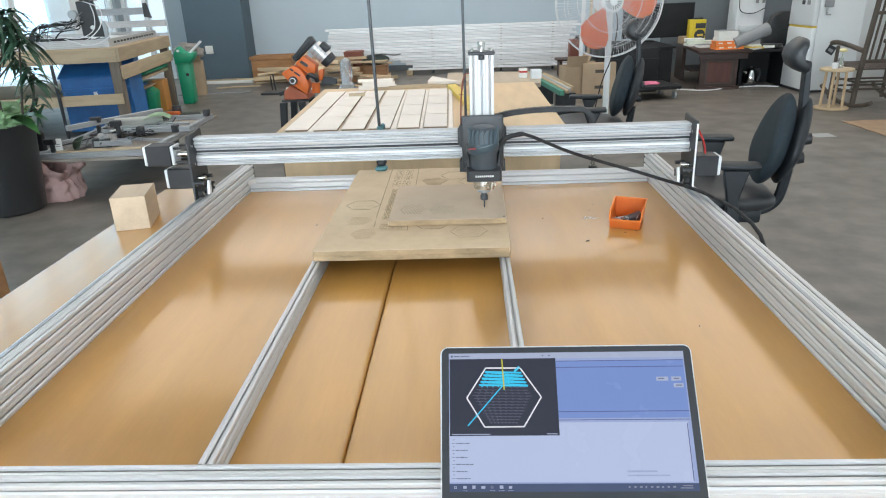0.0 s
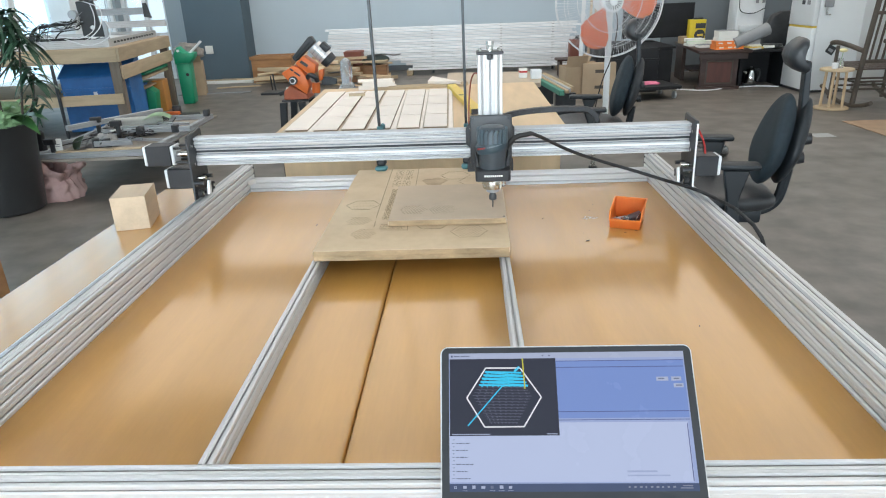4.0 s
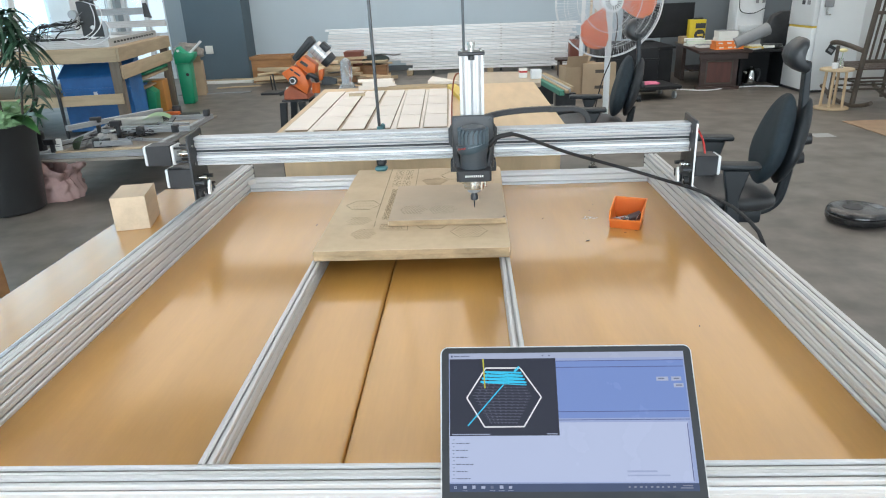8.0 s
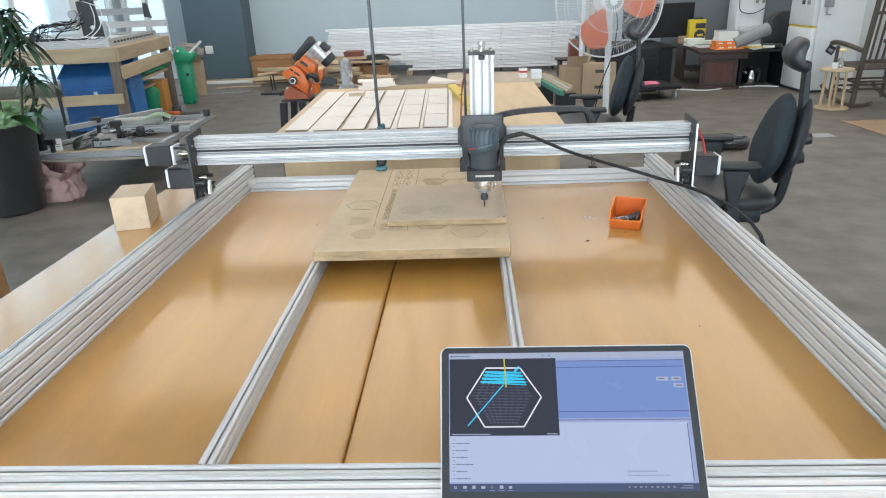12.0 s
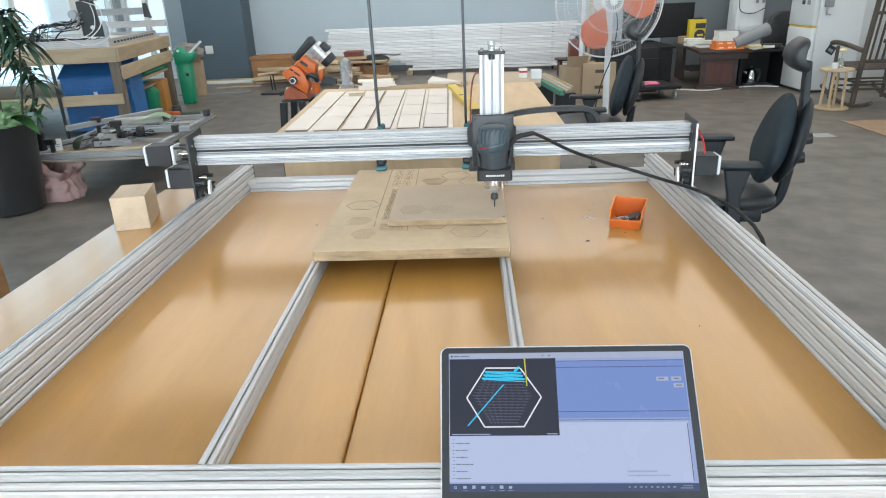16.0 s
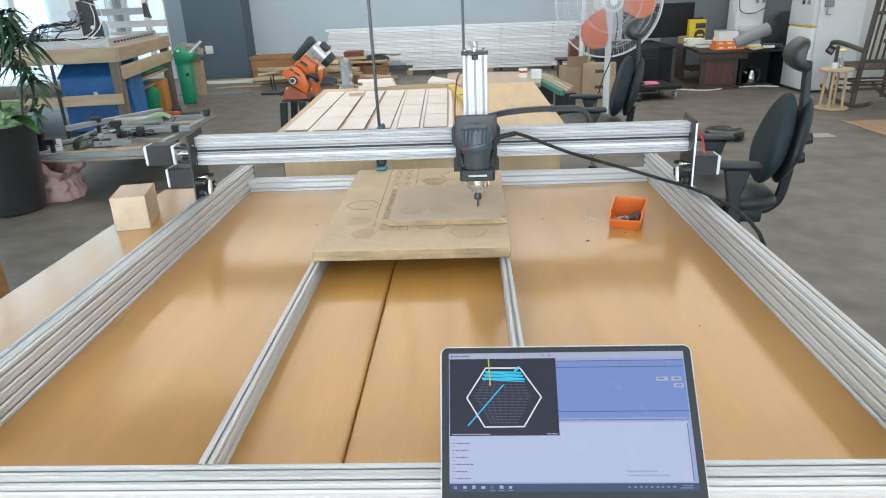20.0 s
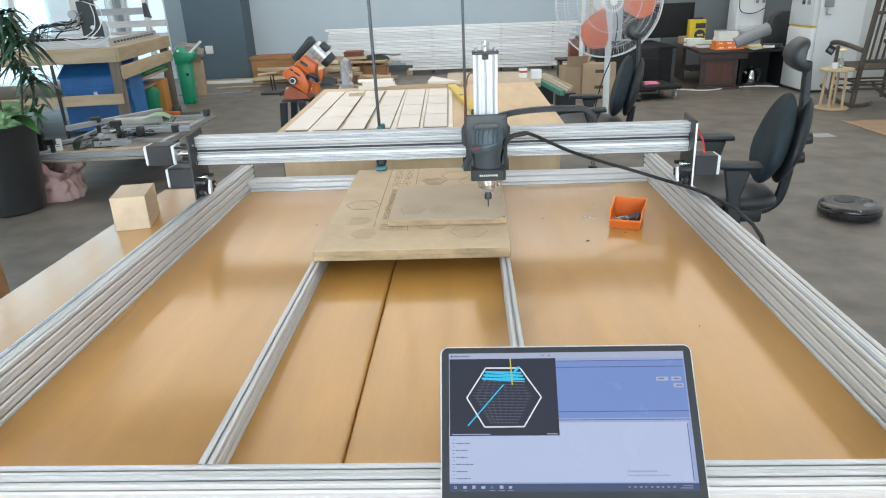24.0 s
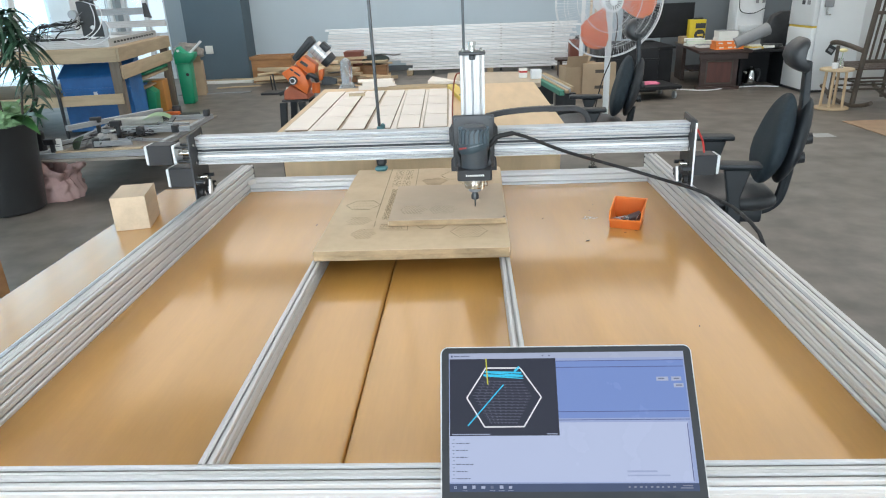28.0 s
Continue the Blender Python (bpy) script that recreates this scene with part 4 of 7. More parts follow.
part("body", b, mat("dark_grip", (0.07, 0.045, 0.045), 0.45), chuck)
b = B()
cyl(b, (-0.005, -0.0105, 0.013), (0.002, -0.006, 0.014), 0.0078, 0.0082, seg=14)
cyl(b, (-0.009, -0.013, 0.0125), (-0.005, -0.0105, 0.013), 0.004, seg=10)
cyl(b, (-0.034, -0.030, 0.020), (0.004, -0.022, 0.010), 0.0012, seg=6)
cyl(b, (-0.033, -0.014, 0.012), (-0.004, 0.006, 0.016), 0.0022, seg=8)
cyl(b, (0.020, -0.030, 0.006), (0.033, 0.002, 0.030), 0.0010, seg=6)
part("jaws", b, STEEL, chuck)
rb = random.Random(3)
for k in range(14):
    a, r = rb.uniform(0, 3.1), rb.uniform(0.006, 0.017)
    px, py, pz = rb.uniform(-0.018, 0.014), rb.uniform(-0.030, 0.004), rb.uniform(0.004, 0.012)
    part("steel_bit", cyl(B(), (px - r * math.cos(a), py - r * 0.5 * math.sin(a), pz), (px + r * math.cos(a), py + r * 0.5 * math.sin(a), pz + 0.006), rb.uniform(0.0010, 0.0024), seg=8), (STEEL, DARKSTEEL, GREYWOOD)[k % 3], chuck)
for px, py, s in ((0.299, 1.584, 0.0062), (0.298, 1.643, 0.002), (0.407, 1.640, 0.0035), (0.437, 1.652, 0.003), (0.205, 1.77, 0.003), (-0.44, 1.76, 0.004), (0.365, 1.885, 0.0025), (0.345, 1.83, 0.0022), (0.36, 1.70, 0.002), (0.375, 1.69, 0.0018), (0.33, 1.72, 0.0015), (0.43, 1.12, 0.003)):
    b = B()
    s = s * 0.62
    ball(b, (0, 0, s * 0.4), s, (1.9, 0.6, 0.35), 8)
    tagged(part("wood_chip", b, GREYWOOD), "small dark wood chip lying on the table", "chip", "chips on the table").matrix_basis = pose(px, py, T, 0, 0, rt.uniform(0, 90))

b = B()
for k in range(34):
    a, r = rb.uniform(0, 6.283), 0.016 * math.sqrt(rb.random())
    q = rb.uniform(0.0005, 0.0011)
    ball(b, (0.337 + 1.5 * r * math.cos(a), 1.765 + r * math.sin(a), T + q * 0.5), q, (1.5, 0.9, 0.6), 6)
tagged(part("sawdust", b, PAPER), "small scatter of pale sawdust on the table", "sawdust", "", "stuff")

# ================= rest of the workshop =================
mid_table = thing("panel_table", "low honey-coloured work table carrying a grooved white panel", "table")
b = B()
prism(b, [(-0.935, 3.05), (0.463, 3.05), (0.463, 4.71), (-1.01, 4.68)], T - 0.03, T, "z", 0.004)
part("tabletop", b, PLY, mid_table)
b = B()
bx(b, -0.93, 0.45, 3.2, 3.22, 0.05, T - 0.031)
part("front_panel", b, PLY, mid_table)
for px in (-0.93, 0.40):
    for py in (3.3, 4.6):
        part("leg", bx(B(), px - 0.025, px + 0.025, py - 0.025, py + 0.025, 0, T - 0.031), DARKSTEEL, mid_table)

grid_panel = thing("grooved_panel", "pale panel covered with rows of white rectangular plates", "panel")
part("backing", prism(B(), [(-0.90, 3.06), (-0.068, 3.04), (-0.098, 4.43), (-0.955, 4.46)], T + 0.0006, T + 0.006, "z"), mat("tan_backing", (0.58, 0.485, 0.37), 0.75, var=0.15, scale=9), grid_panel)


# brown of the tile edges, darkened to paint the shade line between rows
EDGESHADE = mat("shaded_tile_edge", (0.20, 0.145, 0.09), 0.8, var=0.2, scale=20)
COLUMNS = ((-0.884, -0.770, -0.929, -0.809), (-0.742, -0.625, -0.792, -0.676), (-0.608, -0.496, -0.668, -0.544), (-0.482, -0.372, -0.530, -0.410), (-0.341, -0.234, -0.395, -0.276), (-0.214, -0.100, -0.252, -0.133))


def plate(x0, x1, x2, x3, v0, v1, h, low=0.0062):
    """A plate between two lines along the panel (x0 to x2 and x1 to x3), from v0 to v1."""
    def on(a, b, v):
        return (a + (b - a) * v / 1.31, 3.095 + v)
    return prism(B(), [on(x0, x2, v0), on(x1, x3, v0), on(x1, x3, v1), on(x0, x2, v1)], T + low, T + h, "z", 0.0004)


for c, (x0, x1, x2, x3) in enumerate(COLUMNS):
    cuts = (0.02, 0.685, 1.32) if c == 0 else (0.0, 0.347, 0.677, 1.005, 1.305)
    for v0, v1 in zip(cuts, cuts[1:]):
        tile = part("tile", plate(x0 + 0.002, x1 - 0.002, x2 + 0.002, x3 - 0.002, v0 + 0.010, v1 - 0.010, 0.018, 0.0142), WHITETILE, grid_panel, "", 0)
        part("core", plate(x0 + 0.0015, x1 - 0.0015, x2 + 0.0015, x3 - 0.0015, v0 + 0.0095, v1 - 0.0095, 0.0141), EDGESHADE, tile, "brown tile edge, darkened as the shade line between rows", 0)
    if c in (0, 3, 4):
        n = COLUMNS[c + 1]
        part("batten", plate(x1 + 0.003, n[0] - 0.004, x3 + 0.003, n[2] - 0.002, 0.0, 1.30, 0.014), WHITETILE, grid_panel, "", 0)
part("edge_strip", prism(B(), [(-0.094, 3.05), (-0.073, 3.05), (-0.103, 4.40), (-0.124, 4.40)], T + 0.0062, T + 0.013, "z", 0.0006), WHITETILE, grid_panel)

# level, offcuts and things lying on the panel table
level = thing("spirit_level", "yellow spirit level lying on the table", "level", pose(-0.03, 4.0, T + 0.0005, 0, 0, 8.5))
part("body", bx(B(), -0.03, 0.03, -0.52, 0.52, 0, 0.028, 0.003), YELLOW, level)
for yy in (-0.53, 0.52):
    part("end_cap", bx(B(), -0.031, 0.031, yy, yy + 0.012, -0.0, 0.029, 0.003), BLACKPLAST, level)
part("vial", bx(B(), -0.026, 0.004, -0.012, 0.012, 0.028, 0.030, 0.001), BLACKPLAST, level, "black inset mark")
for px, py, L, w, h, rz, z0 in ((-0.62, 4.60, 0.26, 0.06, 0.025, 6, T), (-0.61, 4.60, 0.22, 0.055, 0.022, 3, T + 0.026), (-0.63, 4.60, 0.24, 0.05, 0.018, -4, T + 0.049), (-0.33, 4.57, 0.62, 0.035, 0.018, 7, T), (-0.27, 4.63, 0.55, 0.03, 0.02, 9, T)):
    tagged(part("wood_strip", bx(B(), -L / 2, L / 2, -w / 2, w / 2, 0, h, 0.001), WHITETILE if L < 0.3 else PINE), "pale offcut of wood lying on the table", "wood strip", "offcuts on the table").matrix_basis = pose(px, py, z0 + 0.0006, 0, 0, rz)
tagged(part("wood_strip", bx(B(), -0.05, 0.05, -0.03, 0.03, 0, 0.016, 0.001), PINE), "pale offcut of wood lying on the white panel", "wood strip", "offcuts on the table").matrix_basis = pose(-0.70, 4.2, T + 0.0135, 0, 0, 10)
b = B()
prism(b, [(-0.12, 0), (0.12, 0), (-0.12, 0.10)], 0, 0.02, "z", 0.001)
tagged(part("wood_wedge", b, WHITETILE), "white triangular offcut lying on the table", "wood wedge").matrix_basis = pose(-0.16, 4.6, T + 0.02, 12, 0, -18)

# second table further back
far_table = thing("far_table", "tan work table further back in the workshop", "table")
part("tabletop", prism(B(), [(-0.16, 4.80), (0.52, 4.80), (0.60, 5.5), (-0.16, 5.62)], T - 0.05, T - 0.02, "z", 0.003), mat("greyed_plywood", (0.47, 0.385, 0.285), 0.65, var=0.1, scale=3, bump=0.06, stretch=(5, 0.8, 1)), far_table)
for px, py in ((-0.1, 4.9), (0.42, 4.9), (0.5, 5.4), (-0.1, 5.5)):
    part("leg", bx(B(), px - 0.025, px + 0.025, py - 0.025, py + 0.025, 0, T - 0.05), DARKSTEEL, far_table)
for px, py, w, h, m in ((0.42, 5.12, 0.055, 0.07, PAPER), (0.51, 5.05, 0.075, 0.065, WHITEPL)):
    c = thing("small_box", "small white and red paper box standing on the table", "box", pose(px, py, T - 0.0195, 0, 0, 6), "boxes on the table")
    part("carton", bx(B(), -w / 2, w / 2, -0.03, 0.03, 0, h, 0.002), m, c)
    if m is PAPER:
        part("label", bx(B(), -w / 2 - 0.0004, w / 2 + 0.0004, -0.0304, 0.0304, h * 0.55, h * 0.75), REDCABLE, c, "red printed band")


# ---- office chairs, built facing -x, on five castors ----
def office_chair(m, seat_z, label, arm_z=0.0):
    ch = thing("office_chair", label, "chair", m, "office chairs")
    # star base
    for k in range(5):
        a = radians(72 * k + 20)
        leg = part("base_leg", tube(B(), [(0.03 * math.cos(a), 0.03 * math.sin(a), 0.11), (0.24 * math.cos(a), 0.24 * math.sin(a), 0.075)], [0.024, 0.016], 8), CHAIRPL, ch)
        b = B()
        cyl(b, (0.24 * math.cos(a) - 0.02 * math.sin(a), 0.24 * math.sin(a) + 0.02 * math.cos(a), 0.028), (0.24 * math.cos(a) + 0.02 * math.sin(a), 0.24 * math.sin(a) - 0.02 * math.cos(a), 0.028), 0.027, seg=14)
        part("castor", b, BLACKPLAST, leg)
    b = B()
    cyl(b, (0, 0, 0.09), (0, 0, 0.22), 0.032, 0.028, 14)
    part("gas_lift", b, CHAIRPL, ch)
    part("lift_rod", cyl(B(), (0, 0, 0.22), (0, 0, seat_z - 0.055), 0.014, seg=12), STEEL, ch)
    part("mechanism", bx(B(), -0.11, 0.13, -0.09, 0.09, seat_z - 0.06, seat_z + 0.004, 0.012), CHAIRPL, ch)
    # seat cushion, waterfall front
    b = B()
    ball(b, (0, 0, 0), 1, (1, 1, 1), 32)
    for v in b.verts:
        c = [math.copysign(abs(q) ** p, q) for q, p in zip(v.co, (0.55, 0.55, 0.7))]
        front = max(0.0, -c[0])
        v.co = Vector((c[0] * 0.245 - 0.066, c[1] * (0.228 - 0.025 * max(0.0, c[0])), c[2] * 0.042 + seat_z + 0.045 - 0.022 * front ** 3 + 0.012 * abs(c[1]) ** 3))
    part("seat", b, CHAIRLEATHER, ch, "worn black leatherette seat", 80)
    # rounded back cushion in front of a plastic shell
    b = B()
    ball(b, (0, 0, 0), 1, (0.048, 0.175, 0.192), 24)
    for v in b.verts:
        v.co.z = math.copysign(abs(v.co.z / 0.192) ** 0.8, v.co.z) * 0.192
        v.co.y = math.copysign(abs(v.co.y / 0.175) ** 0.85, v.co.y) * 0.175
        v.co.x -= 0.9 * v.co.y ** 2 + 0.35 * (v.co.z + 0.05) ** 2
        v.co.y *= 1.06 - 2.2 * max(0.0, v.co.z + 0.06) - 1.8 * max(0.0, -0.06 - v.co.z)
    bmesh.ops.transform(b, matrix=pose(0.165, 0, seat_z + 0.282, 0, 15, 0), verts=b.verts[:])
    part("backrest", b, CHAIRCLOTH, ch, "padded black fabric backrest", 70)
    b = B()
    ball(b, (0, 0, 0), 1, (0.036, 0.155, 0.185), 22)
    for v in b.verts:
        v.co.x -= 0.9 * v.co.y ** 2 + 0.2 * (v.co.z + 0.05) ** 2
        v.co.y *= 1.0 - 2.4 * max(0.0, v.co.z + 0.04) - 1.2 * max(0.0, -0.05 - v.co.z)
    bmesh.ops.transform(b, matrix=pose(0.234, 0, seat_z + 0.275, 0, 15, 0), verts=b.verts[:])
    part("back_shell", b, CHAIRPL, ch, "", 70)
    b = B()
    tube(b, curve([(0.0, 0, seat_z - 0.03), (0.13, 0, seat_z - 0.03), (0.19, 0, seat_z + 0.0), (0.215, 0, seat_z + 0.05), (0.23, 0, seat_z + 0.16)], 6), 0.022, 8)
    part("spine", b, CHAIRPL, ch)
    for zz, xx in ((seat_z + 0.29, 0.268), (seat_z + 0.21, 0.25)):
        part("knob", cyl(B(), (xx, -0.02, zz), (xx + 0.026, -0.022, zz + 0.003), 0.026, 0.023, 14), BLACKPLAST, ch)
    # headrest
    b = B()
    o = [(0.262, 0.535), (0.225, 0.56), (0.207, 0.605), (0.215, 0.65), (0.245, 0.685), (0.272, 0.702), (0.288, 0.697), (0.292, 0.685), (0.286, 0.668), (0.282, 0.635), (0.278, 0.595), (0.29, 0.56), (0.315, 0.535), (0.30, 0.522)]
    loft(b, [(p[0] * 0.78 - 0.008, p[1] * 0.76 + 0.158 + seat_z) for p in o], [(-0.088, 0.55), (-0.083, 0.75), (-0.068, 0.92), (-0.035, 1.0), (0.035, 1.0), (0.068, 0.92), (0.083, 0.75), (0.088, 0.55)])
    part("headrest", b, CHAIRLEATHER, ch, "curved black headrest", 50)
    b = B()
    prism(b, [(0.228, seat_z + 0.60), (0.25, seat_z + 0.60), (0.268, seat_z + 0.37), (0.25, seat_z + 0.27), (0.225, seat_z + 0.27), (0.238, seat_z + 0.38)], -0.028, 0.028, "y", 0.005)
    part("headrest_post", b, CHAIRPL, ch)
    for sy in (-1, 1):
        b = B()
        bx(b, -0.165, 0.055, sy * 0.262 - 0.037, sy * 0.262 + 0.037, arm_z + seat_z + 0.222, arm_z + seat_z + 0.247, 0.011)
        arm = part("armrest", b, CHAIRPL, ch)
        b = B()
        prism(b, [(-0.080, arm_z + seat_z + 0.221), (0.020, arm_z + seat_z + 0.221), (-0.010, seat_z + 0.10), (0.01, seat_z - 0.04), (-0.05, seat_z - 0.04), (-0.055, seat_z + 0.10)], sy * 0.262 - 0.02, sy * 0.262 + 0.02, "y", 0.006)
        part("arm_post", b, CHAIRPL, arm)
        part("arm_bracket", bx(B(), -0.04, 0.025, min(sy * 0.1, sy * 0.26), max(sy * 0.1, sy * 0.26), seat_z - 0.055, seat_z - 0.035, 0.004), CHAIRPL, arm)
    return ch


chair_near = office_chair(pose(1.118, 2.79, 0, 0, 0, -10), 0.43, "black office chair with headrest standing beside the machine")
office_chair(pose(0.82, 4.3, 0, 0, 0, -8), 0.455, "black office chair with headrest standing by the fan", -0.052)

# ---- standing fan ----
FX, FY, FZ = 1.17, 5.757, 1.126
fan = thing("standing_fan", "large white standing fan with orange blades and wire cage", "fan", pose(FX, FY, 0) @ Matrix.Scale(1.08, 4))
b = B()
lathe(b, [(0.095, 0.0), (0.095, 0.015), (0.085, 0.03), (0.05, 0.06), (0.035, 0.09)], 28, (0.045, 0.17, 0))
part("base", b, WHITEPL, fan)
b = B()
tube(b, [(0.045, 0.15, 0.06), (0.03, 0.11, 1.12)], 0.024, 14)
part("pole", b, WHITEPL, fan, "cream pole")
b = B()
lathe(b, [(0.05, -0.12), (0.085, -0.08), (0.095, 0.0), (0.06, 0.06)], 20)
bmesh.ops.transform(b, matrix=Matrix.Translation((0, 0.12, FZ)) @ Matrix.Rotation(radians(90), 4, "X"), verts=b.verts[:])
part("motor_housing", b, WHITEPL, fan)
part("neck", bx(B(), -0.05, 0.03, 0.08, 0.17, 1.08, 1.18, 0.015), WHITEPL, fan)
CAGE_R = 0.405
FT_ = pose(0, 0, FZ, 0, 0, 4)


def cage_pt(r, a, y):
    return FT_ @ Vector((r * math.cos(a), y, r * math.sin(a)))


for nm, sgn in (("front_grille", -1), ("rear_grille", 1)):
    b = B()
    for k in range(120 if sgn < 0 else 48):
        a = 2 * math.pi * k / (120 if sgn < 0 else 48)
        tube(b, [cage_pt(r, a + 0.10 * (1 - r / CAGE_R), sgn * (0.11 - 0.085 * (r / CAGE_R) ** 3)) for r in (0.075, 0.2, 0.31, 0.375, 0.405)], 0.0011, 4, False)
    for r, w in ((0.075, 0.003), (0.22, 0.0028), (0.33, 0.002), (0.405, 0.003)):
        y = sgn * (0.11 - 0.085 * (r / CAGE_R) ** 3)
        pts = [cage_pt(r, 2 * math.pi * k / 56, y) for k in range(57)]
        tube(b, pts, w, 5, False)
    part(nm, b, WHITEPL, fan, "white wire grille")
b = B()
tube(b, [cage_pt(0.408, 2 * math.pi * k / 64, 0) for k in range(65)], 0.0042, 6, False)
part("cage_ring", b, WHITEPL, fan)
b = B()
lathe(b, [(0.078, 0.0), (0.07, 0.012), (0.045, 0.02), (0.02, 0.022)], 28)
bmesh.ops.transform(b, matrix=FT_ @ Matrix.Translation((0, -0.105, 0)) @ Matrix.Rotation(radians(90), 4, "X"), verts=b.verts[:])
hubp = part("hub_cap", b, WHITEPL, fan)
for k in range(20):
    a = 2 * math.pi * k / 20
    b = B()
    tube(b, [cage_pt(0.03, a, -0.1285), cage_pt(0.062, a, -0.119)], 0.0028, 5)
    part("hub_slot", b, CHAIRPL, hubp)
for k, a0 in enumerate((238, 352, 115)):
    b = B()
    grid = []
    for i in range(9):
        r = 0.06 + 0.30 * i / 8
        half = radians(11 + 18 * math.sin(math.pi * min(1, 0.18 + 0.62 * i / 8)))
        row = []
        for j in range(7):
            s = -1 + 2 * j / 6
            rr = r * (1 - 0.10 * (s * s) * (1 if i > 6 else 0))
            row.append(b.verts.new(cage_pt(rr, radians(a0) + half * s + 0.18 * (i / 8), 0.035 * s - 0.01)))
        grid.append(row)
    fs = [b.faces.new((grid[i][j], grid[i][j + 1], grid[i + 1][j + 1], grid[i + 1][j])) for i in range(8) for j in range(6)]
    bmesh.ops.solidify(b, geom=fs, thickness=0.003)
    bmesh.ops.recalc_face_normals(b, faces=b.faces[:])
    part("blade", b, FANORANGE, fan, "orange plastic blade", 60)
b = B()
tube(b, curve([(0.06, 0.1, 1.12), (0.075, 0.02, 0.95), (0.04, 0.0, 0.72), (-0.02, 0.0, 0.55), (-0.06, 0.02, 0.35), (-0.09, 0.05, 0.04)]), 0.0045, 6)
part("power_cord", b, RUBBER, fan)

# ---- potted plant by the window ----
plant = thing("potted_plant", "tall palm-like house plant in a glossy black pot", "plant", pose(-3.265, 4.37, 0))
b = B()
lathe(b, [(0.19, 0.0), (0.215, 0.01), (0.235, 0.22), (0.258, 0.47), (0.270, 0.585), (0.277, 0.605), (0.262, 0.61), (0.250, 0.58), (0.02, 0.57)], 36)
part("pot", b, POT, plant, "glossy black planter")
b = B()
lathe(b, [(0.253, 0.0), (0.2, 0.02), (0.01, 0.03)], 24, (0, 0, 0.56))
part("soil", b, GREYWOOD, plant)
rp = random.Random(11)


def leaf(b, p, d, L, w, droop, n=6):
    """A strap leaf from p along d, drooping."""
    d = Vector(d).normalized()
    side = d.cross(Vector((0, 0, 1)))
    side = side.normalized() if side.length > 1e-3 else Vector((1, 0, 0))
    up = side.cross(d)
    prev = None
    for i in range(n + 1):
        s = i / n
        c = Vector(p) + d * L * s + Vector((0, 0, -droop * L * s * s))
        hw = w * math.sin(math.pi * (0.12 + 0.88 * s) ** 0.8) * 0.5 + 0.0006
        row = [b.verts.new(c - side * hw + up * hw * 0.35), b.verts.new(c), b.verts.new(c + side * hw + up * hw * 0.35)]
        if prev:
            for j in range(2):
                b.faces.new((prev[j], prev[j + 1], row[j + 1], row[j]))
        prev = row


crowns = (((0.43, -0.10, 1.16), 44, 0.21), ((0.46, -0.10, 0.93), 24, 0.16), ((0.43, -0.10, 0.78), 12, 0.12), ((0.36, -0.06, 1.29), 34, 0.20), ((0.28, 0.02, 1.03), 26, 0.18), ((0.05, 0.05, 1.22), 30, 0.2), ((-0.2, 0.0, 1.30), 30, 0.2), ((0.20, -0.05, 1.16), 30, 0.2))
for k, (c, n, L0) in enumerate(crowns):
    bx0, by0 = 0.16 * math.cos(0.8 * k) + 0.05, 0.14 * math.sin(0.8 * k)
    pts = curve([(bx0, by0, 0.5), (bx0 * 0.6 + c[0] * 0.4, by0, 0.5 + (c[2] - 0.5) * 0.55), c], 5)
    part("stem", tube(B(), pts, [0.010 - 0.0005 * i for i in range(len(pts))], 7), GREYWOOD, plant)
    for i in range(n):
        a, el = rp.uniform(0, 2 * math.pi), rp.uniform(-0.35, 0.9)
        b = B()
        leaf(b, (c[0] + rp.uniform(-0.03, 0.03), c[1] + rp.uniform(-0.03, 0.03), c[2] + rp.uniform(-0.06, 0.05)), (math.cos(a), math.sin(a), el), L0 * rp.uniform(0.65, 1.1), rp.uniform(0.022, 0.036), rp.uniform(0.45, 1.1))
        part("leaf", b, LEAF, plant, "", 80)
b = B()
bmesh.ops.create_icosphere(b, subdivisions=5, radius=1.0)
for v in b.verts:
    k = 1 + 0.16 * noise.noise(v.co * 3.1) - 0.22 * abs(noise.noise(v.co * 5.2 + Vector((5, 1, 7)))) - 0.14 * abs(noise.noise(v.co * 10.5))
    v.co = Vector((v.co.x * 0.285 * k, v.co.y * 0.285 * k, max(0.0, 0.03 + v.co.z * 0.14 * k)))
part("gauze", b, mat("sage_gauze", (0.22, 0.36, 0.19), 0.8, var=0.3, scale=14, bump=0.3), plant, "crumpled light green gauze round the foot", 50).matrix_basis = pose(0, 0, 0.60)
for k in range(40):
    a, rr = rp.uniform(0, 2 * math.pi), rp.uniform(0.1, 0.24)
    b = B()
    leaf(b, (rr * math.cos(a), rr * math.sin(a), rp.uniform(0.66, 0.72)), (math.cos(a) * 0.9, math.sin(a) * 0.9, rp.uniform(0.5, 1.6)), rp.uniform(0.07, 0.12), rp.uniform(0.05, 0.08), rp.uniform(0.3, 0.75), 5)
    part("low_leaf", b, LEAF2, plant, "", 80)
for a, L, w, el in ((-18, 0.32, 0.10, 0.30), (-32, 0.30, 0.09, 0.02)):
    b = B()
    leaf(b, (0.26, -0.1, 0.66), (math.cos(radians(a)), math.sin(radians(a)), el), L, w, 0.3, 8)
    part("broad_leaf", b, mat("broad_leaf_green", (0.035, 0.12, 0.03), 0.35, var=0.2, scale=9), plant, "broad dark green leaf", 80)

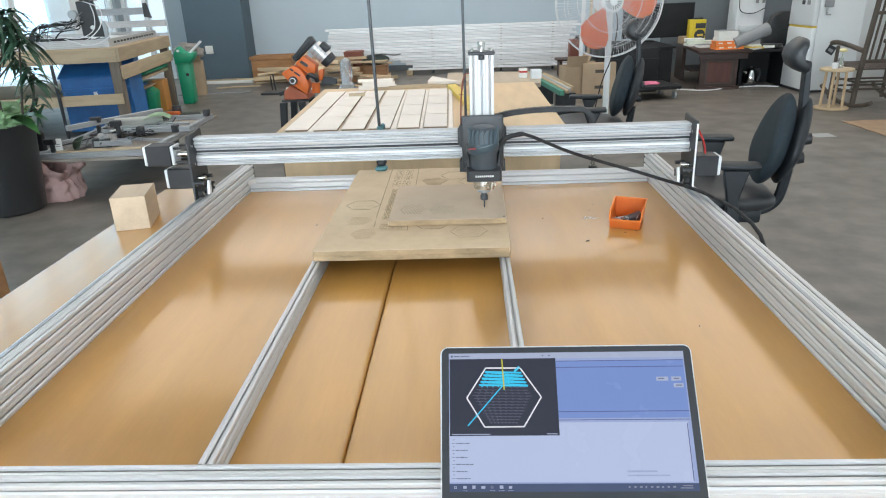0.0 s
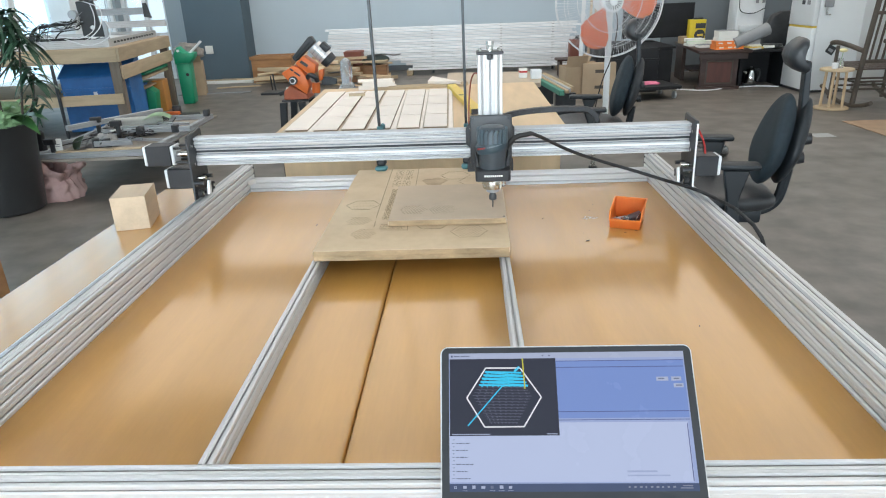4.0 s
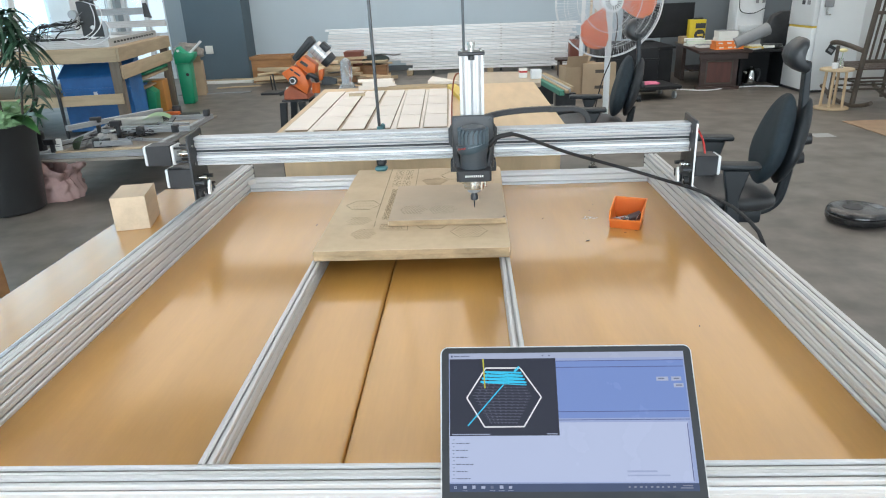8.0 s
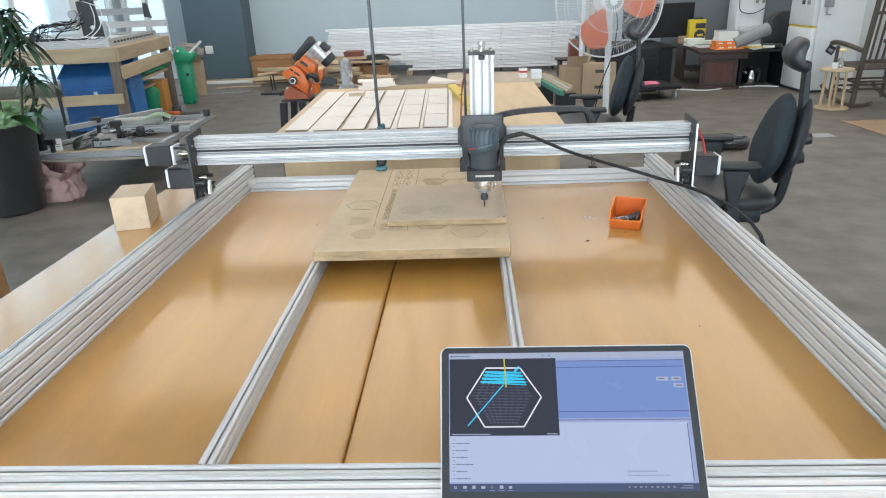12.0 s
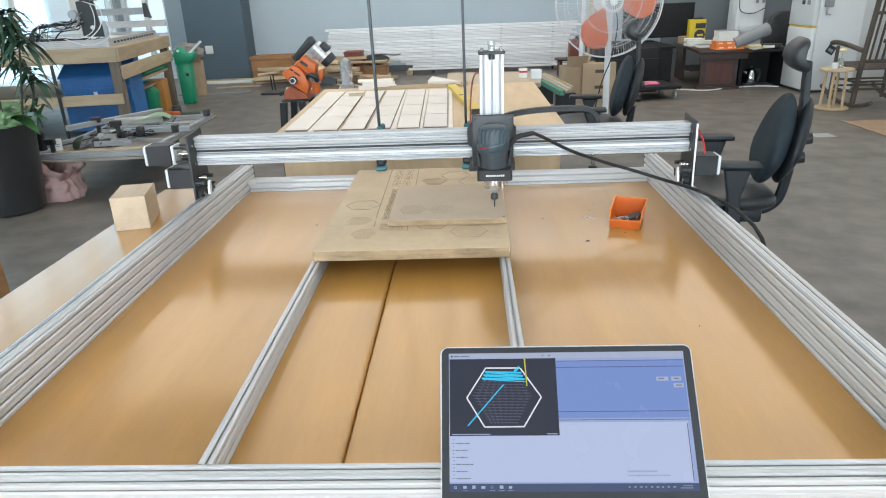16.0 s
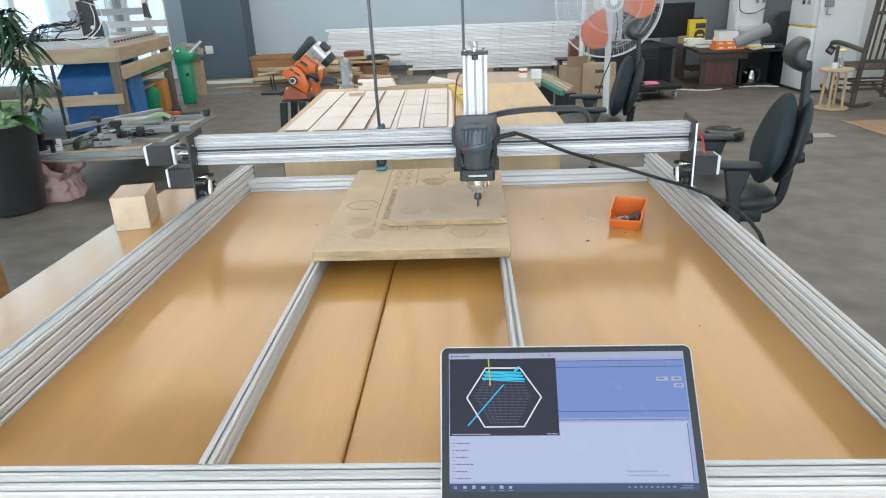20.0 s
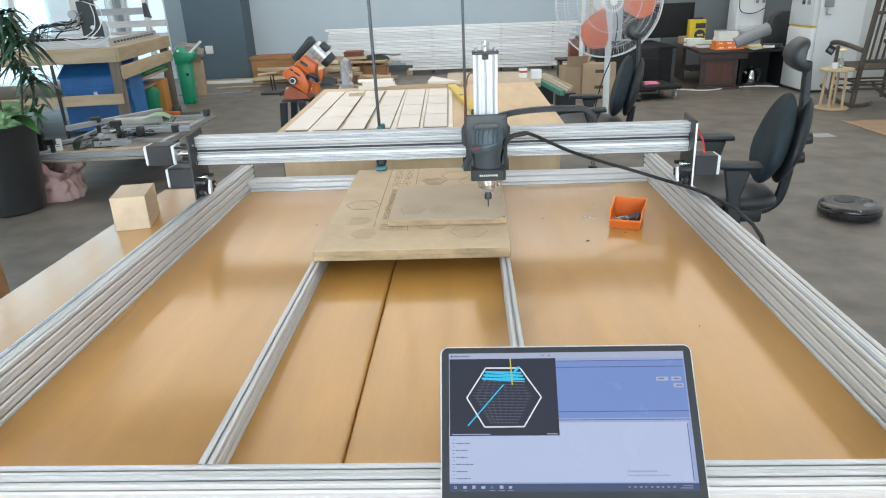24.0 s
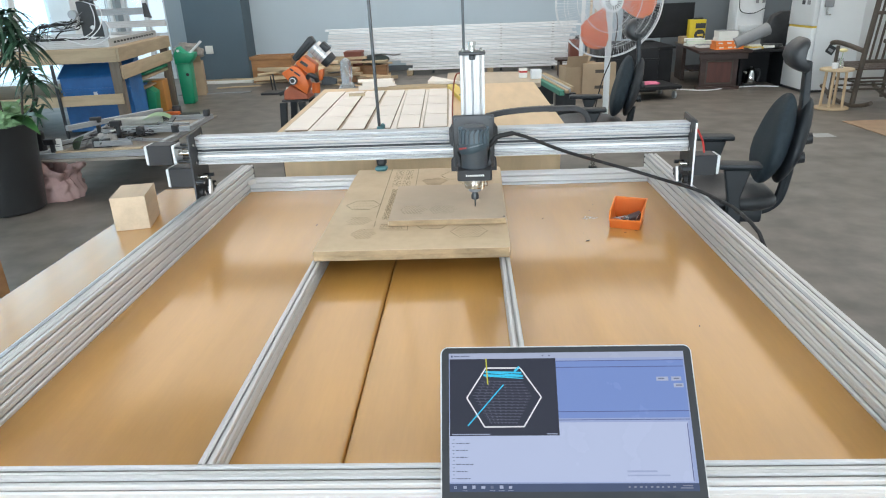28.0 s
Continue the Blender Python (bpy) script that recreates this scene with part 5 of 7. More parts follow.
# ---- crumpled pink cloth bag on the floor ----
b = B()
NA, NH, BAG_H = 96, 22, 0.265
rows = []
for i in range(NH + 1):
    f = i / NH
    row = []
    for k in range(NA):
        a = 2 * math.pi * k / NA
        body = 0.175 - 0.035 * f + 0.02 * math.sin(math.pi * f)
        waist = -0.030 * math.exp(-((f - 0.66) / 0.12) ** 2)
        pleat = (0.006 + 0.024 * max(0.0, f - 0.35)) * math.sin(11 * a + 3 * math.sin(2 * a) + 2.2 * f)
        crease = 0.06 * noise.noise(Vector((math.cos(a) * 1.8, math.sin(a) * 1.8, f * 3.2))) - 0.05 * abs(noise.noise(Vector((math.cos(a) * 3.4 + 5, math.sin(a) * 3.4, f * 4.5))))
        flare = 0.30 * max(0.0, f - 0.72) * max(0.15, math.cos(a + 0.25)) ** 1.5
        r = body + waist + pleat + crease * (0.4 + 0.6 * f) + flare
        z = BAG_H * f + (0.03 * math.sin(3 * a + 1.0) - 0.02 * math.cos(a)) * f * f
        row.append(b.verts.new((r * math.cos(a), r * math.sin(a) * 0.85, z)))
    rows.append(row)
for p, q in zip(rows, rows[1:]):
    for k in range(NA):
        b.faces.new((p[k], p[(k + 1) % NA], q[(k + 1) % NA], q[k]))
b.faces.new(rows[0][::-1])
inner = [b.verts.new((v.co.x * 0.55, v.co.y * 0.55, v.co.z - 0.09)) for v in rows[-1]]
for k in range(NA):
    b.faces.new((rows[-1][k], rows[-1][(k + 1) % NA], inner[(k + 1) % NA], inner[k]))
b.faces.new(inner)
tagged(part("cloth_bag", b, CLOTH, None, "", 60), "crumpled dusty pink cloth bag standing open on the floor", "bag").matrix_basis = pose(-3.08, 4.66, 0.0005)

# ---- timber bench by the window, with a second machine on it ----
BM = pose(-3.66, 7.02, 0, 0, 0, 10.5)
bench = thing("timber_bench", "heavy pine workbench with double aprons by the window", "workbench", BM)
BL, BD, BH = 2.35, 2.25, 0.925
part("worktop", bx(B(), -BL, 0, 0, BD, BH - 0.022, BH, 0.003), PINE, bench)
part("front_apron", bx(B(), -BL, 0.0, -0.025, -0.001, BH - 0.145, BH - 0.005, 0.003), PINE, bench)
part("side_apron", bx(B(), 0.001, 0.026, -0.025, BD, BH - 0.145, BH - 0.005, 0.003), PINE_Y, bench)
part("side_rail", bx(B(), 0.001, 0.026, 0.02, BD, BH - 0.33, BH - 0.19, 0.003), PINE_Y, bench)
part("lower_rail", bx(B(), -BL, -0.02, -0.022, -0.001, 0.345, 0.455, 0.003), PINE, bench)
for lx, ly, w in ((-0.10, 0.0, 0.10), (-0.10, BD - 0.11, 0.10), (-0.66, -0.06, 0.028), (-BL, BD - 0.11, 0.10)):
    part("leg", bx(B(), lx, lx + w, ly, ly + w, 0, BH - 0.146 if w < 0.05 else BH - 0.022, 0.004), GREYPINE if lx > -0.2 else DARKSTEEL, bench)
part("shelf", bx(B(), -BL, -0.09, 0.1, BD - 0.1, 0.36, 0.378), PINE, bench)

router2 = thing("desktop_router", "silver desktop router machine with cables standing on the bench", "machine", BM)
z0 = BH + 0.0005
for yy in (0.10, 1.95):
    part("cross_profile", extrusion(B(), 2, 4, -1.75, -0.12, "x", (yy, z0 + 0.04)), ALU, router2)
for xx in (-1.73, -0.10):
    part("long_profile", extrusion(B(), 2, 4, 0.06, 2.05, "y", (xx, z0 + 0.04)), ALU, router2)
part("bed", bx(B(), -1.70, -0.13, 0.13, 1.92, z0 + 0.03, z0 + 0.045), WHITEPL, router2)
part("side_beam", extrusion(B(), 2, 4, -0.85, 0.10, "x", (1.9, z0 + 0.17)), ALU, router2)
part("gantry_profile", extrusion(B(), 2, 4, -0.75, -0.03, "x", (1.5, z0 + 0.33)), ALU_DARK, router2)
part("gantry_plate", prism(B(), [(1.42, z0 + 0.26), (1.72, z0 + 0.24), (1.56, z0 + 0.42), (1.44, z0 + 0.42)], -0.03, -0.010, "x", 0.002), BLACKPL, router2)
b = B()
prism(b, [(-0.45, z0 + 0.10), (-0.20, z0 + 0.085), (-0.21, z0 + 0.16), (-0.26, z0 + 0.24), (-0.28, z0 + 0.46), (-0.46, z0 + 0.46)], 0.48, 0.52, "y", 0.006)
part("tool_plate", b, BLACKPL, router2)
part("plate_hole", cyl(B(), (-0.335, 0.472, z0 + 0.19), (-0.335, 0.479, z0 + 0.19), 0.022, seg=14), WHITEPL, router2)
part("motor", bx(B(), -0.53, -0.45, 0.42, 0.5, z0 + 0.27, z0 + 0.36, 0.01), WHITEPL, router2)
part("top_motor", bx(B(), -0.40, -0.24, 0.42, 0.52, z0 + 0.462, z0 + 0.56, 0.008), BLACKPL, router2)
b = B()
bx(b, -0.92, -0.44, 0.40, 0.44, z0 + 0.05, z0 + 0.095, 0.014)
part("cable_chain", b, RUBBER, router2)
part("chain_bend", cyl(B(), (-0.93, 0.40, z0 + 0.10), (-0.93, 0.44, z0 + 0.10), 0.05, seg=18), RUBBER, router2)
part("chain_loop", tube(B(), curve([(-0.36, 0.42, z0 + 0.075), (-0.62, 0.42, z0 + 0.066), (-0.85, 0.42, z0 + 0.075), (-0.94, 0.42, z0 + 0.125), (-0.90, 0.42, z0 + 0.195), (-0.76, 0.42, z0 + 0.225), (-0.46, 0.44, z0 + 0.245)], 8), 0.017, 8), RUBBER, router2)
for pts in (((-0.31, 0.46, 0.44), (-0.27, 0.40, 0.30), (-0.30, 0.36, 0.16), (-0.45, 0.34, 0.09), (-0.66, 0.36, 0.12), (-0.86, 0.38, 0.20)), ((-0.40, 0.46, 0.47), (-0.20, 0.40, 0.38), (-0.22, 0.36, 0.20), (-0.38, 0.33, 0.07), (-0.60, 0.33, 0.05)), ((-0.06, 0.06, 0.25), (-0.02, 0.02, 0.17), (-0.06, 0.0, 0.09), (-0.25, 0.0, 0.03), (-0.48, 0.02, 0.10))):
    part("pale_lead", tube(B(), curve([(x, y, z0 + z) for x, y, z in pts], 8), 0.0055, 6), WHITEPL, router2, "pale grey lead")
part("post", bx(B(), -0.345, -0.32, 0.47, 0.50, z0 + 0.46, z0 + 0.62, 0.003), BLACKPL, router2)
part("side_motor", cyl(B(), (-0.49, 0.40, z0 + 0.33), (-0.49, 0.47, z0 + 0.33), 0.045, seg=18), ALU_DARK, router2)
for xx, yy in ((-0.30, 0.7), (-0.62, 1.1), (-0.24, 1.3)):
    part("bed_slot", bx(B(), xx - 0.06, xx + 0.06, yy - 0.02, yy + 0.02, z0 + 0.0455, z0 + 0.0475, 0.001), BLACKPL, router2)
rc = random.Random(5)
for k in range(14):
    xs = rc.uniform(-0.95, -0.6)
    yy = rc.uniform(0.30, 0.42)
    pts = [(-0.42 + rc.uniform(-0.06, 0.03), 0.46, z0 + rc.uniform(0.16, 0.36)), (xs + 0.2, yy, z0 + rc.uniform(0.18, 0.27)), (xs, yy, z0 + rc.uniform(0.08, 0.25)), (xs - 0.08, yy, z0 + rc.uniform(0.0, 0.12)),
           (xs + 0.2, yy - 0.1, z0 + rc.uniform(-0.03, 0.06)), (-0.3 + rc.uniform(-0.15, 0.2), 0.2, z0 + rc.uniform(0.01, 0.1))]
    part("cable", tube(B(), curve(pts, 8), rc.choice((0.003, 0.0045, 0.006)), 5), RUBBER if k % 3 else ALU_DARK, router2)
part("bracket", bx(B(), -0.10, -0.06, 0.06, 0.1, z0 + 0.081, z0 + 0.26, 0.006), ALU_DARK, router2)
for k in range(14):
    part("rail_slot", bx(B(), -0.0795, -0.0785, 0.25 + k * 0.12, 0.33 + k * 0.12, z0 + 0.03, z0 + 0.05), CHAIRPL, router2)

# things under and beside the bench
blue = thing("blue_cabinet", "blue painted steel cabinet standing under the bench", "cabinet", pose(-3.80, 7.32, 0, 0, 0, 10.5))
part("body", bx(B(), -0.66, 0.06, 0, 0.5, 0.02, 0.62, 0.006), BLUE, blue)
part("back_panel", bx(B(), -0.50, 0.06, 0.40, 0.5, 0.6205, 0.86, 0.004), BLUE, blue)
part("sloping_lid", prism(B(), [(-0.03, 0.60), (-0.02, 0.625), (0.39, 0.80), (0.39, 0.6215), (0.02, 0.6215)], -0.67, 0.07, "x", 0.003), BLUE, blue)
part("ridge", bx(B(), -0.67, 0.07, -0.016, -0.0005, 0.46, 0.49, 0.003), BLUE, blue)
part("drip_mark", bx(B(), -0.34, -0.30, -0.0012, -0.0004, 0.38, 0.45), WHITEPL, blue, "pale paint drip")
blue2 = thing("blue_bin", "blue plastic bin standing under the bench", "bin", pose(-4.40, 8.02, 0, 0, 0, 10.5))
b = B()
prism(b, [(-0.02, 0.0), (0.36, 0.0), (0.38, 0.40), (-0.04, 0.40)], 0, 0.4, "y", 0.012)
part("body", b, BLUE, blue2)
part("knob", cyl(B(), (0.2, -0.012, 0.30), (0.2, 0.004, 0.30), 0.03, seg=14), CHAIRPL, blue2)
gb = thing("green_crate", "green plastic crate on the floor under the bench", "crate", pose(-4.25, 8.35, 0, 0, 0, 10))
b = B()
prism(b, [(0.0, 0.0), (0.24, 0.0), (0.27, 0.28), (0.10, 0.40), (-0.02, 0.40)], 0, 0.35, "y", 0.01)
part("body", b, GREEN, gb)
ob = thing("orange_crate", "orange plastic crate on the floor under the bench", "crate", pose(-4.19, 8.6, 0.0, 0, 0, 8))
part("body", bx(B(), 0.08, 0.22, 0, 0.25, 0.0, 0.40, 0.012), mat("dull_orange", (0.50, 0.22, 0.05), 0.5), ob)
for k, (zz, m) in enumerate(((0.52, GREEN), (0.58, PAPER), (0.47, PINE))):
    tagged(part("stored_board", bx(B(), -0.6, -0.02, 0.95, 2.1, 0, 0.03, 0.004), m), "boards stored flat under the bench", "board", "boards under the bench").matrix_basis = BM @ pose(0, 0, zz + 0.02, 0, 0, 0)
    
bin_ = thing("green_wheelie_bin", "green plastic bin with an open flap lid", "bin", pose(-3.93, 9.35, 0, 0, 0, 12))
b = B()
prism(b, [(-0.085, 0.0), (0.070, 0.0), (0.085, 0.56), (-0.10, 0.56)], -0.13, 0.13, "y", 0.012)
part("body", b, GREEN, bin_)
b = B()
prism(b, [(-0.11, 0.55), (0.095, 0.55), (0.15, 0.62), (0.165, 0.68), (0.02, 0.69), (-0.05, 0.77), (-0.11, 0.68)], -0.145, 0.145, "y", 0.012)
part("lid", b, GREEN, bin_)
part("stick", tube(B(), [(0.08, -0.10, 0.66), (0.27, -0.08, 0.83)], 0.016, 8), WHITEPL, bin_, "white stick leaning out")
part("lid_knob", cyl(B(), (-0.04, -0.148, 0.72), (-0.04, -0.165, 0.72), 0.018, seg=12), WHITEPL, bin_)
part("keyhole", cyl(B(), (0.03, -0.133, 0.40), (0.03, -0.127, 0.40), 0.022, seg=12), BLACKPLAST, bin_)
sack = thing("brown_carton", "tall brown cardboard carton standing at the slate pillar", "box", pose(-4.14, 10.15, 0, 0, 0, 14))
part("body", bx(B(), -0.13, 0.13, -0.12, 0.12, 0.0, 0.50, 0.006), CARD, sack)
part("flap", bx(B(), -0.13, 0.13, -0.005, 0.0, 0.0, 0.10, 0, pose(0, -0.12, 0.50, 35, 0, 0)), CARD, sack)
part("tape", bx(B(), -0.02, 0.02, -0.1215, -0.1205, 0.05, 0.49), PINE, sack, "tan packing tape")
b = B()
bmesh.ops.create_icosphere(b, subdivisions=4, radius=1.0)
for v in b.verts:
    k = 1 + 0.25 * noise.noise(v.co * 2.4) - 0.25 * abs(noise.noise(v.co * 5.5 + Vector((2, 8, 1))))
    v.co = Vector((v.co.x * 0.24 * k, v.co.y * 0.12 * k, max(0.0, 0.12 + v.co.z * 0.15 * k)))
tagged(part("plastic_bag", b, mat("grey_film", (0.24, 0.22, 0.20), 0.3, var=0.3, scale=9, bump=0.2), None, "", 60), "crumpled grey plastic bag lying on the carton", "bag").matrix_basis = pose(-4.20, 10.15, 0.5005)
tagged(part("wall_socket", bx(B(), -0.07, 0.07, -0.012, 0, -0.07, 0.07, 0.004), PAPER), "pale square wall socket on the slate wall", "socket").matrix_basis = pose(-4.62, YF - 0.061, 0.52)

# low platform with machine parts
plat = thing("low_platform", "low wooden platform cluttered with aluminium machine parts", "platform", pose(-2.36, 4.63, 0, 0, 0, 3))
part("board", bx(B(), -0.86, 0.0, 0, 1.75, 0.282, 0.30, 0.002), mat("dusty_board", (0.30, 0.27, 0.23), 0.8, var=0.2, scale=5, bump=0.1), plat)
for lx in (-0.80, -0.45):
    for ly in (1.40, 1.62):
        part("leg", bx(B(), lx, lx + 0.06, ly, ly + 0.06, 0, 0.282), DARKSTEEL, plat)
pf = thing("unfinished_machine", "unfinished aluminium machine frame lying on the low platform", "machine frame", pose(-2.36, 4.63, 0.3005, 0, 0, 3))
for yy in (0.05, 1.55):
    part("profile", extrusion(B(), 2, 2, -0.82, 0.02, "x", (yy, 0.02)), ALU_DARK, pf)
for xx in (-0.80, 0.0):
    part("profile", extrusion(B(), 2, 2, 0.075, 1.525, "y", (xx, 0.02)), ALU_DARK, pf)
part("cross_profile", extrusion(B(), 2, 2, -0.5, 0.10, "x", (0.72, 0.062)), ALU_DARK, pf)
part("cross_profile", extrusion(B(), 2, 2, -0.55, -0.05, "x", (0.82, 0.062)), ALU_DARK, pf)
b = B()
extrusion(b, 2, 2, -0.45, 0.45, "y", (0, 0.02))
bmesh.ops.transform(b, matrix=pose(-0.62, 1.0, 0.10, 0, 0, -32), verts=b.verts[:])
part("loose_profile", b, ALU_DARK, pf)
for xx, yy in ((-0.02, 0.70), (0.0, 1.45), (-0.30, 0.68)):
    part("end_block", bx(B(), xx - 0.025, xx + 0.025, yy - 0.03, yy + 0.03, 0.041, 0.10, 0.004), BLACKPL, pf)
for xx, yy, h in ((-0.45, 0.62, 0.12), (-0.72, 0.12, 0.09), (-0.72, 0.85, 0.12)):
    g = part("motor_bracket", bx(B(), xx - 0.016, xx + 0.016, yy - 0.012, yy + 0.012, 0.001, h, 0.003), BLACKPL, pf)
    part("motor", bx(B(), xx - 0.05, xx + 0.03, yy - 0.03, yy + 0.025, h + 0.0005, h + 0.045, 0.004), BLACKPLAST, g)
rq = random.Random(21)
for k in range(16):
    L = rq.uniform(0.12, 0.5)
    b = B()
    extrusion(b, 1, rq.choice((1, 2)), -L / 2, L / 2, "x", (0, 0.02))
    o = part("short_profile", b, ALU_DARK if k % 4 else BLACKPL, pf)
    o.matrix_basis = pose(rq.uniform(-0.7, -0.1), rq.uniform(0.2, 1.45), 0.002 + 0.012 * (k % 5), 0, rq.uniform(-3, 3), rq.uniform(-60, 60))
for k in range(10):
    w, d, h = rq.uniform(0.03, 0.08), rq.uniform(0.03, 0.07), rq.uniform(0.03, 0.09)
    o = part("machine_piece", bx(B(), -w / 2, w / 2, -d / 2, d / 2, 0, h, 0.004), (BLACKPL, CHAIRPL, WHITEPL, BLACKPLAST)[k % 4], pf)
    o.matrix_basis = pose(rq.uniform(-0.75, -0.05), rq.uniform(0.12, 1.4), 0.001, 0, 0, rq.uniform(0, 90))
for k in range(6):
    pts = [(rq.uniform(-0.75, -0.1), rq.uniform(0.1, 1.3), 0.05 + 0.03 * rq.random()) for q in range(4)]
    part("loose_wire", tube(B(), curve(pts, 6), 0.004, 5), RUBBER, pf)
sh = thing("paper_roll", "sheets of pale green and white paper lying on the machine parts", "paper", pose(-2.80, 5.55, 0.365, 0, 0, 20))
sh.scale = (0.85, 0.85, 0.85)
b = B()
pts = [(0.045 * math.cos(a) * (0.75 + 0.04 * k), 0.045 * math.sin(a) * (0.75 + 0.04 * k)) for k, a in enumerate([radians(-60 + 36 * q) for q in range(12)])]
rows = [[b.verts.new((x, p[0], 0.05 + p[1])) for p in pts] for x in (-0.24, -0.08, 0.08, 0.2)]
fs = [b.faces.new((rows[i][j], rows[i + 1][j], rows[i + 1][j + 1], rows[i][j + 1])) for i in range(3) for j in range(11)]
bmesh.ops.solidify(b, geom=fs, thickness=0.002)
part("rolled_sheet", b, PAPER, sh, "white rolled sheet", 80)
b = B()
grid = [[b.verts.new((0.02 + 0.26 * u, v * 0.24 - 0.10, 0.06 + 0.07 * math.sin(u * 2.4) - 0.05 * u)) for v in (0, 1)] for u in [i / 9 for i in range(10)]]
fs = [b.faces.new((grid[i][0], grid[i + 1][0], grid[i + 1][1], grid[i][1])) for i in range(9)]
bmesh.ops.solidify(b, geom=fs, thickness=0.002)
part("green_sheet", b, PAPERGREEN, sh, "pale green sheet", 80)
part("flat_sheet", bx(B(), -0.30, 0.02, -0.18, 0.02, 0.0, 0.003, 0, pose(0, 0, 0, 3, -4, 8)), PAPER, sh)
tag_card = thing("tag_card", "white card tag standing on the machine parts", "card", pose(-3.06, 4.72, 0.342, 0, 0, 8))
part("card", bx(B(), -0.042, 0.042, -0.002, 0.002, 0.0, 0.09, 0.002), PAPER, tag_card)
for zz in (0.03, 0.045):
    part("print_line", bx(B(), -0.026, 0.026, -0.0028, -0.0021, zz, zz + 0.005), GREYTUBE, tag_card)
crumple = B()
bmesh.ops.create_icosphere(crumple, subdivisions=4, radius=1.0)
for v in crumple.verts:
    k = 1 + 0.5 * noise.noise(v.co * 1.6 + Vector((1, 4, 2))) - 0.45 * abs(noise.noise(v.co * 4.0))
    v.co = Vector((v.co.x * 0.11 * k, v.co.y * 0.09 * k, max(0.0, 0.03 + v.co.z * 0.08 * k)))
tagged(part("crumpled_paper", crumple, mat("grey_wrapping", (0.30, 0.29, 0.28), 0.8, var=0.15, scale=12, bump=0.2), None, "", 25), "crumpled grey wrapping paper lying among machine parts", "paper").matrix_basis = pose(-2.86, 5.02, 0.3015, 0, 0, 20)
fallen = B()
leaf(fallen, (0, 0, 0.0), (0.25, 0.3, 0.9), 0.17, 0.15, 0.25, 8)
bmesh.ops.solidify(fallen, geom=fallen.faces[:], thickness=0.002)
tagged(part("fallen_leaf", fallen, mat("olive_leaf", (0.055, 0.085, 0.035), 0.5, var=0.2, scale=9), None, "", 80), "large olive leaf leaning on the platform", "leaf").matrix_basis = pose(-2.99, 4.86, 0.302)
tagged(part("yellow_clip", bx(B(), -0.022, 0.022, -0.015, 0.015, 0, 0.075, 0.006), YELLOW), "small yellow plastic clip on the machine parts", "clip").matrix_basis = pose(-2.85, 5.95, 0.345, 0, 0, 15)
for px, py, L, rz in ((-2.78, 4.67, 0.34, 4), (-2.62, 4.70, 0.42, 2), (-2.92, 4.655, 0.2, 9)):
    tagged(part("wood_strip", bx(B(), -L / 2, L / 2, -0.02, 0.02, 0, 0.012, 0.001), PINE), "thin strip of wood lying on the platform edge", "wood strip", "strips on the platform").matrix_basis = pose(px, py, 0.3425, 0, 0, rz)
motor_box = thing("spindle_motor", "black cylindrical spindle motor standing on the machine frame", "motor", pose(-3.20, 4.76, 0.342))
part("body", cyl(B(), (0, 0, 0), (0, 0, 0.13), 0.035, seg=18), BLACKPLAST, motor_box)
part("cap", cyl(B(), (0, 0, 0.13), (0, 0, 0.15), 0.028, 0.022, seg=18), BLACKPL, motor_box)
part("bracket", bx(B(), -0.06, 0.0, -0.02, 0.02, 0.02, 0.09, 0.004), BLACKPL, motor_box)
tray = thing("tool_tray", "black tray of tools on the floor by the bench", "tray", pose(-3.62, 7.98, 0.0, 0, 0, 8))
part("tray", bx(B(), -0.36, 0.30, -0.14, 0.14, 0, 0.06, 0.02), BLACKPLAST, tray)
part("tool", bx(B(), -0.06, 0.10, -0.06, 0.0, 0.061, 0.10, 0.01), SAWORANGE, tray)
part("tool", bx(B(), 0.0, 0.10, 0.0, 0.06, 0.061, 0.16, 0.015), BLACKPL, tray)
part("tool", bx(B(), -0.28, -0.16, -0.04, 0.05, 0.061, 0.12, 0.015), BLACKPL, tray)

cab = thing("wooden_cabinet", "small tan wooden cabinet standing beside the table", "cabinet", pose(-1.985, 2.1, 0))
part("body", bx(B(), -0.5, 0.0, 0, 0.4, 0, 0.515, 0.004), OAKBOX, cab)
part("knob", cyl(B(), (-0.03, -0.02, 0.30), (-0.03, 0.0, 0.30), 0.012, seg=12), WHITEPL, cab, "white knob")

# ---- back of the workshop ----
stack = thing("profile_stack", "tall stack of long silver aluminium profiles along the back wall", "aluminium stock")
rs = random.Random(3)
for k in range(17):
    z = 0.10 + k * 0.0425
    y = YF - 0.42 + 0.010 * k + (0.02 if k % 2 else 0) + rs.uniform(-0.01, 0.01)
    xa, xb = -2.45 + rs.uniform(-0.02, 0.10) * (1 if k < 16 else 0), 1.95 + rs.uniform(-0.25, 0.05)
    if k < 4:
        xa, xb = -1.1 + rs.uniform(-0.1, 0.2), 1.9
    part("profile", extrusion(B(), 2, 1, xa, xb, "x", (y, z), 0.033), BRIGHTALU, stack)
for px in (-1.0, 0.4, 1.6):
    part("support_block", bx(B(), px - 0.05, px + 0.05, YF - 0.5, YF - 0.2, 0, 0.082), PINE_Y, stack)
for px in (-0.6, 0.6, 1.5):
    part("support_post", bx(B(), px - 0.02, px + 0.02, YF - 0.18, YF - 0.14, 0, 0.80), DARKSTEEL, stack)

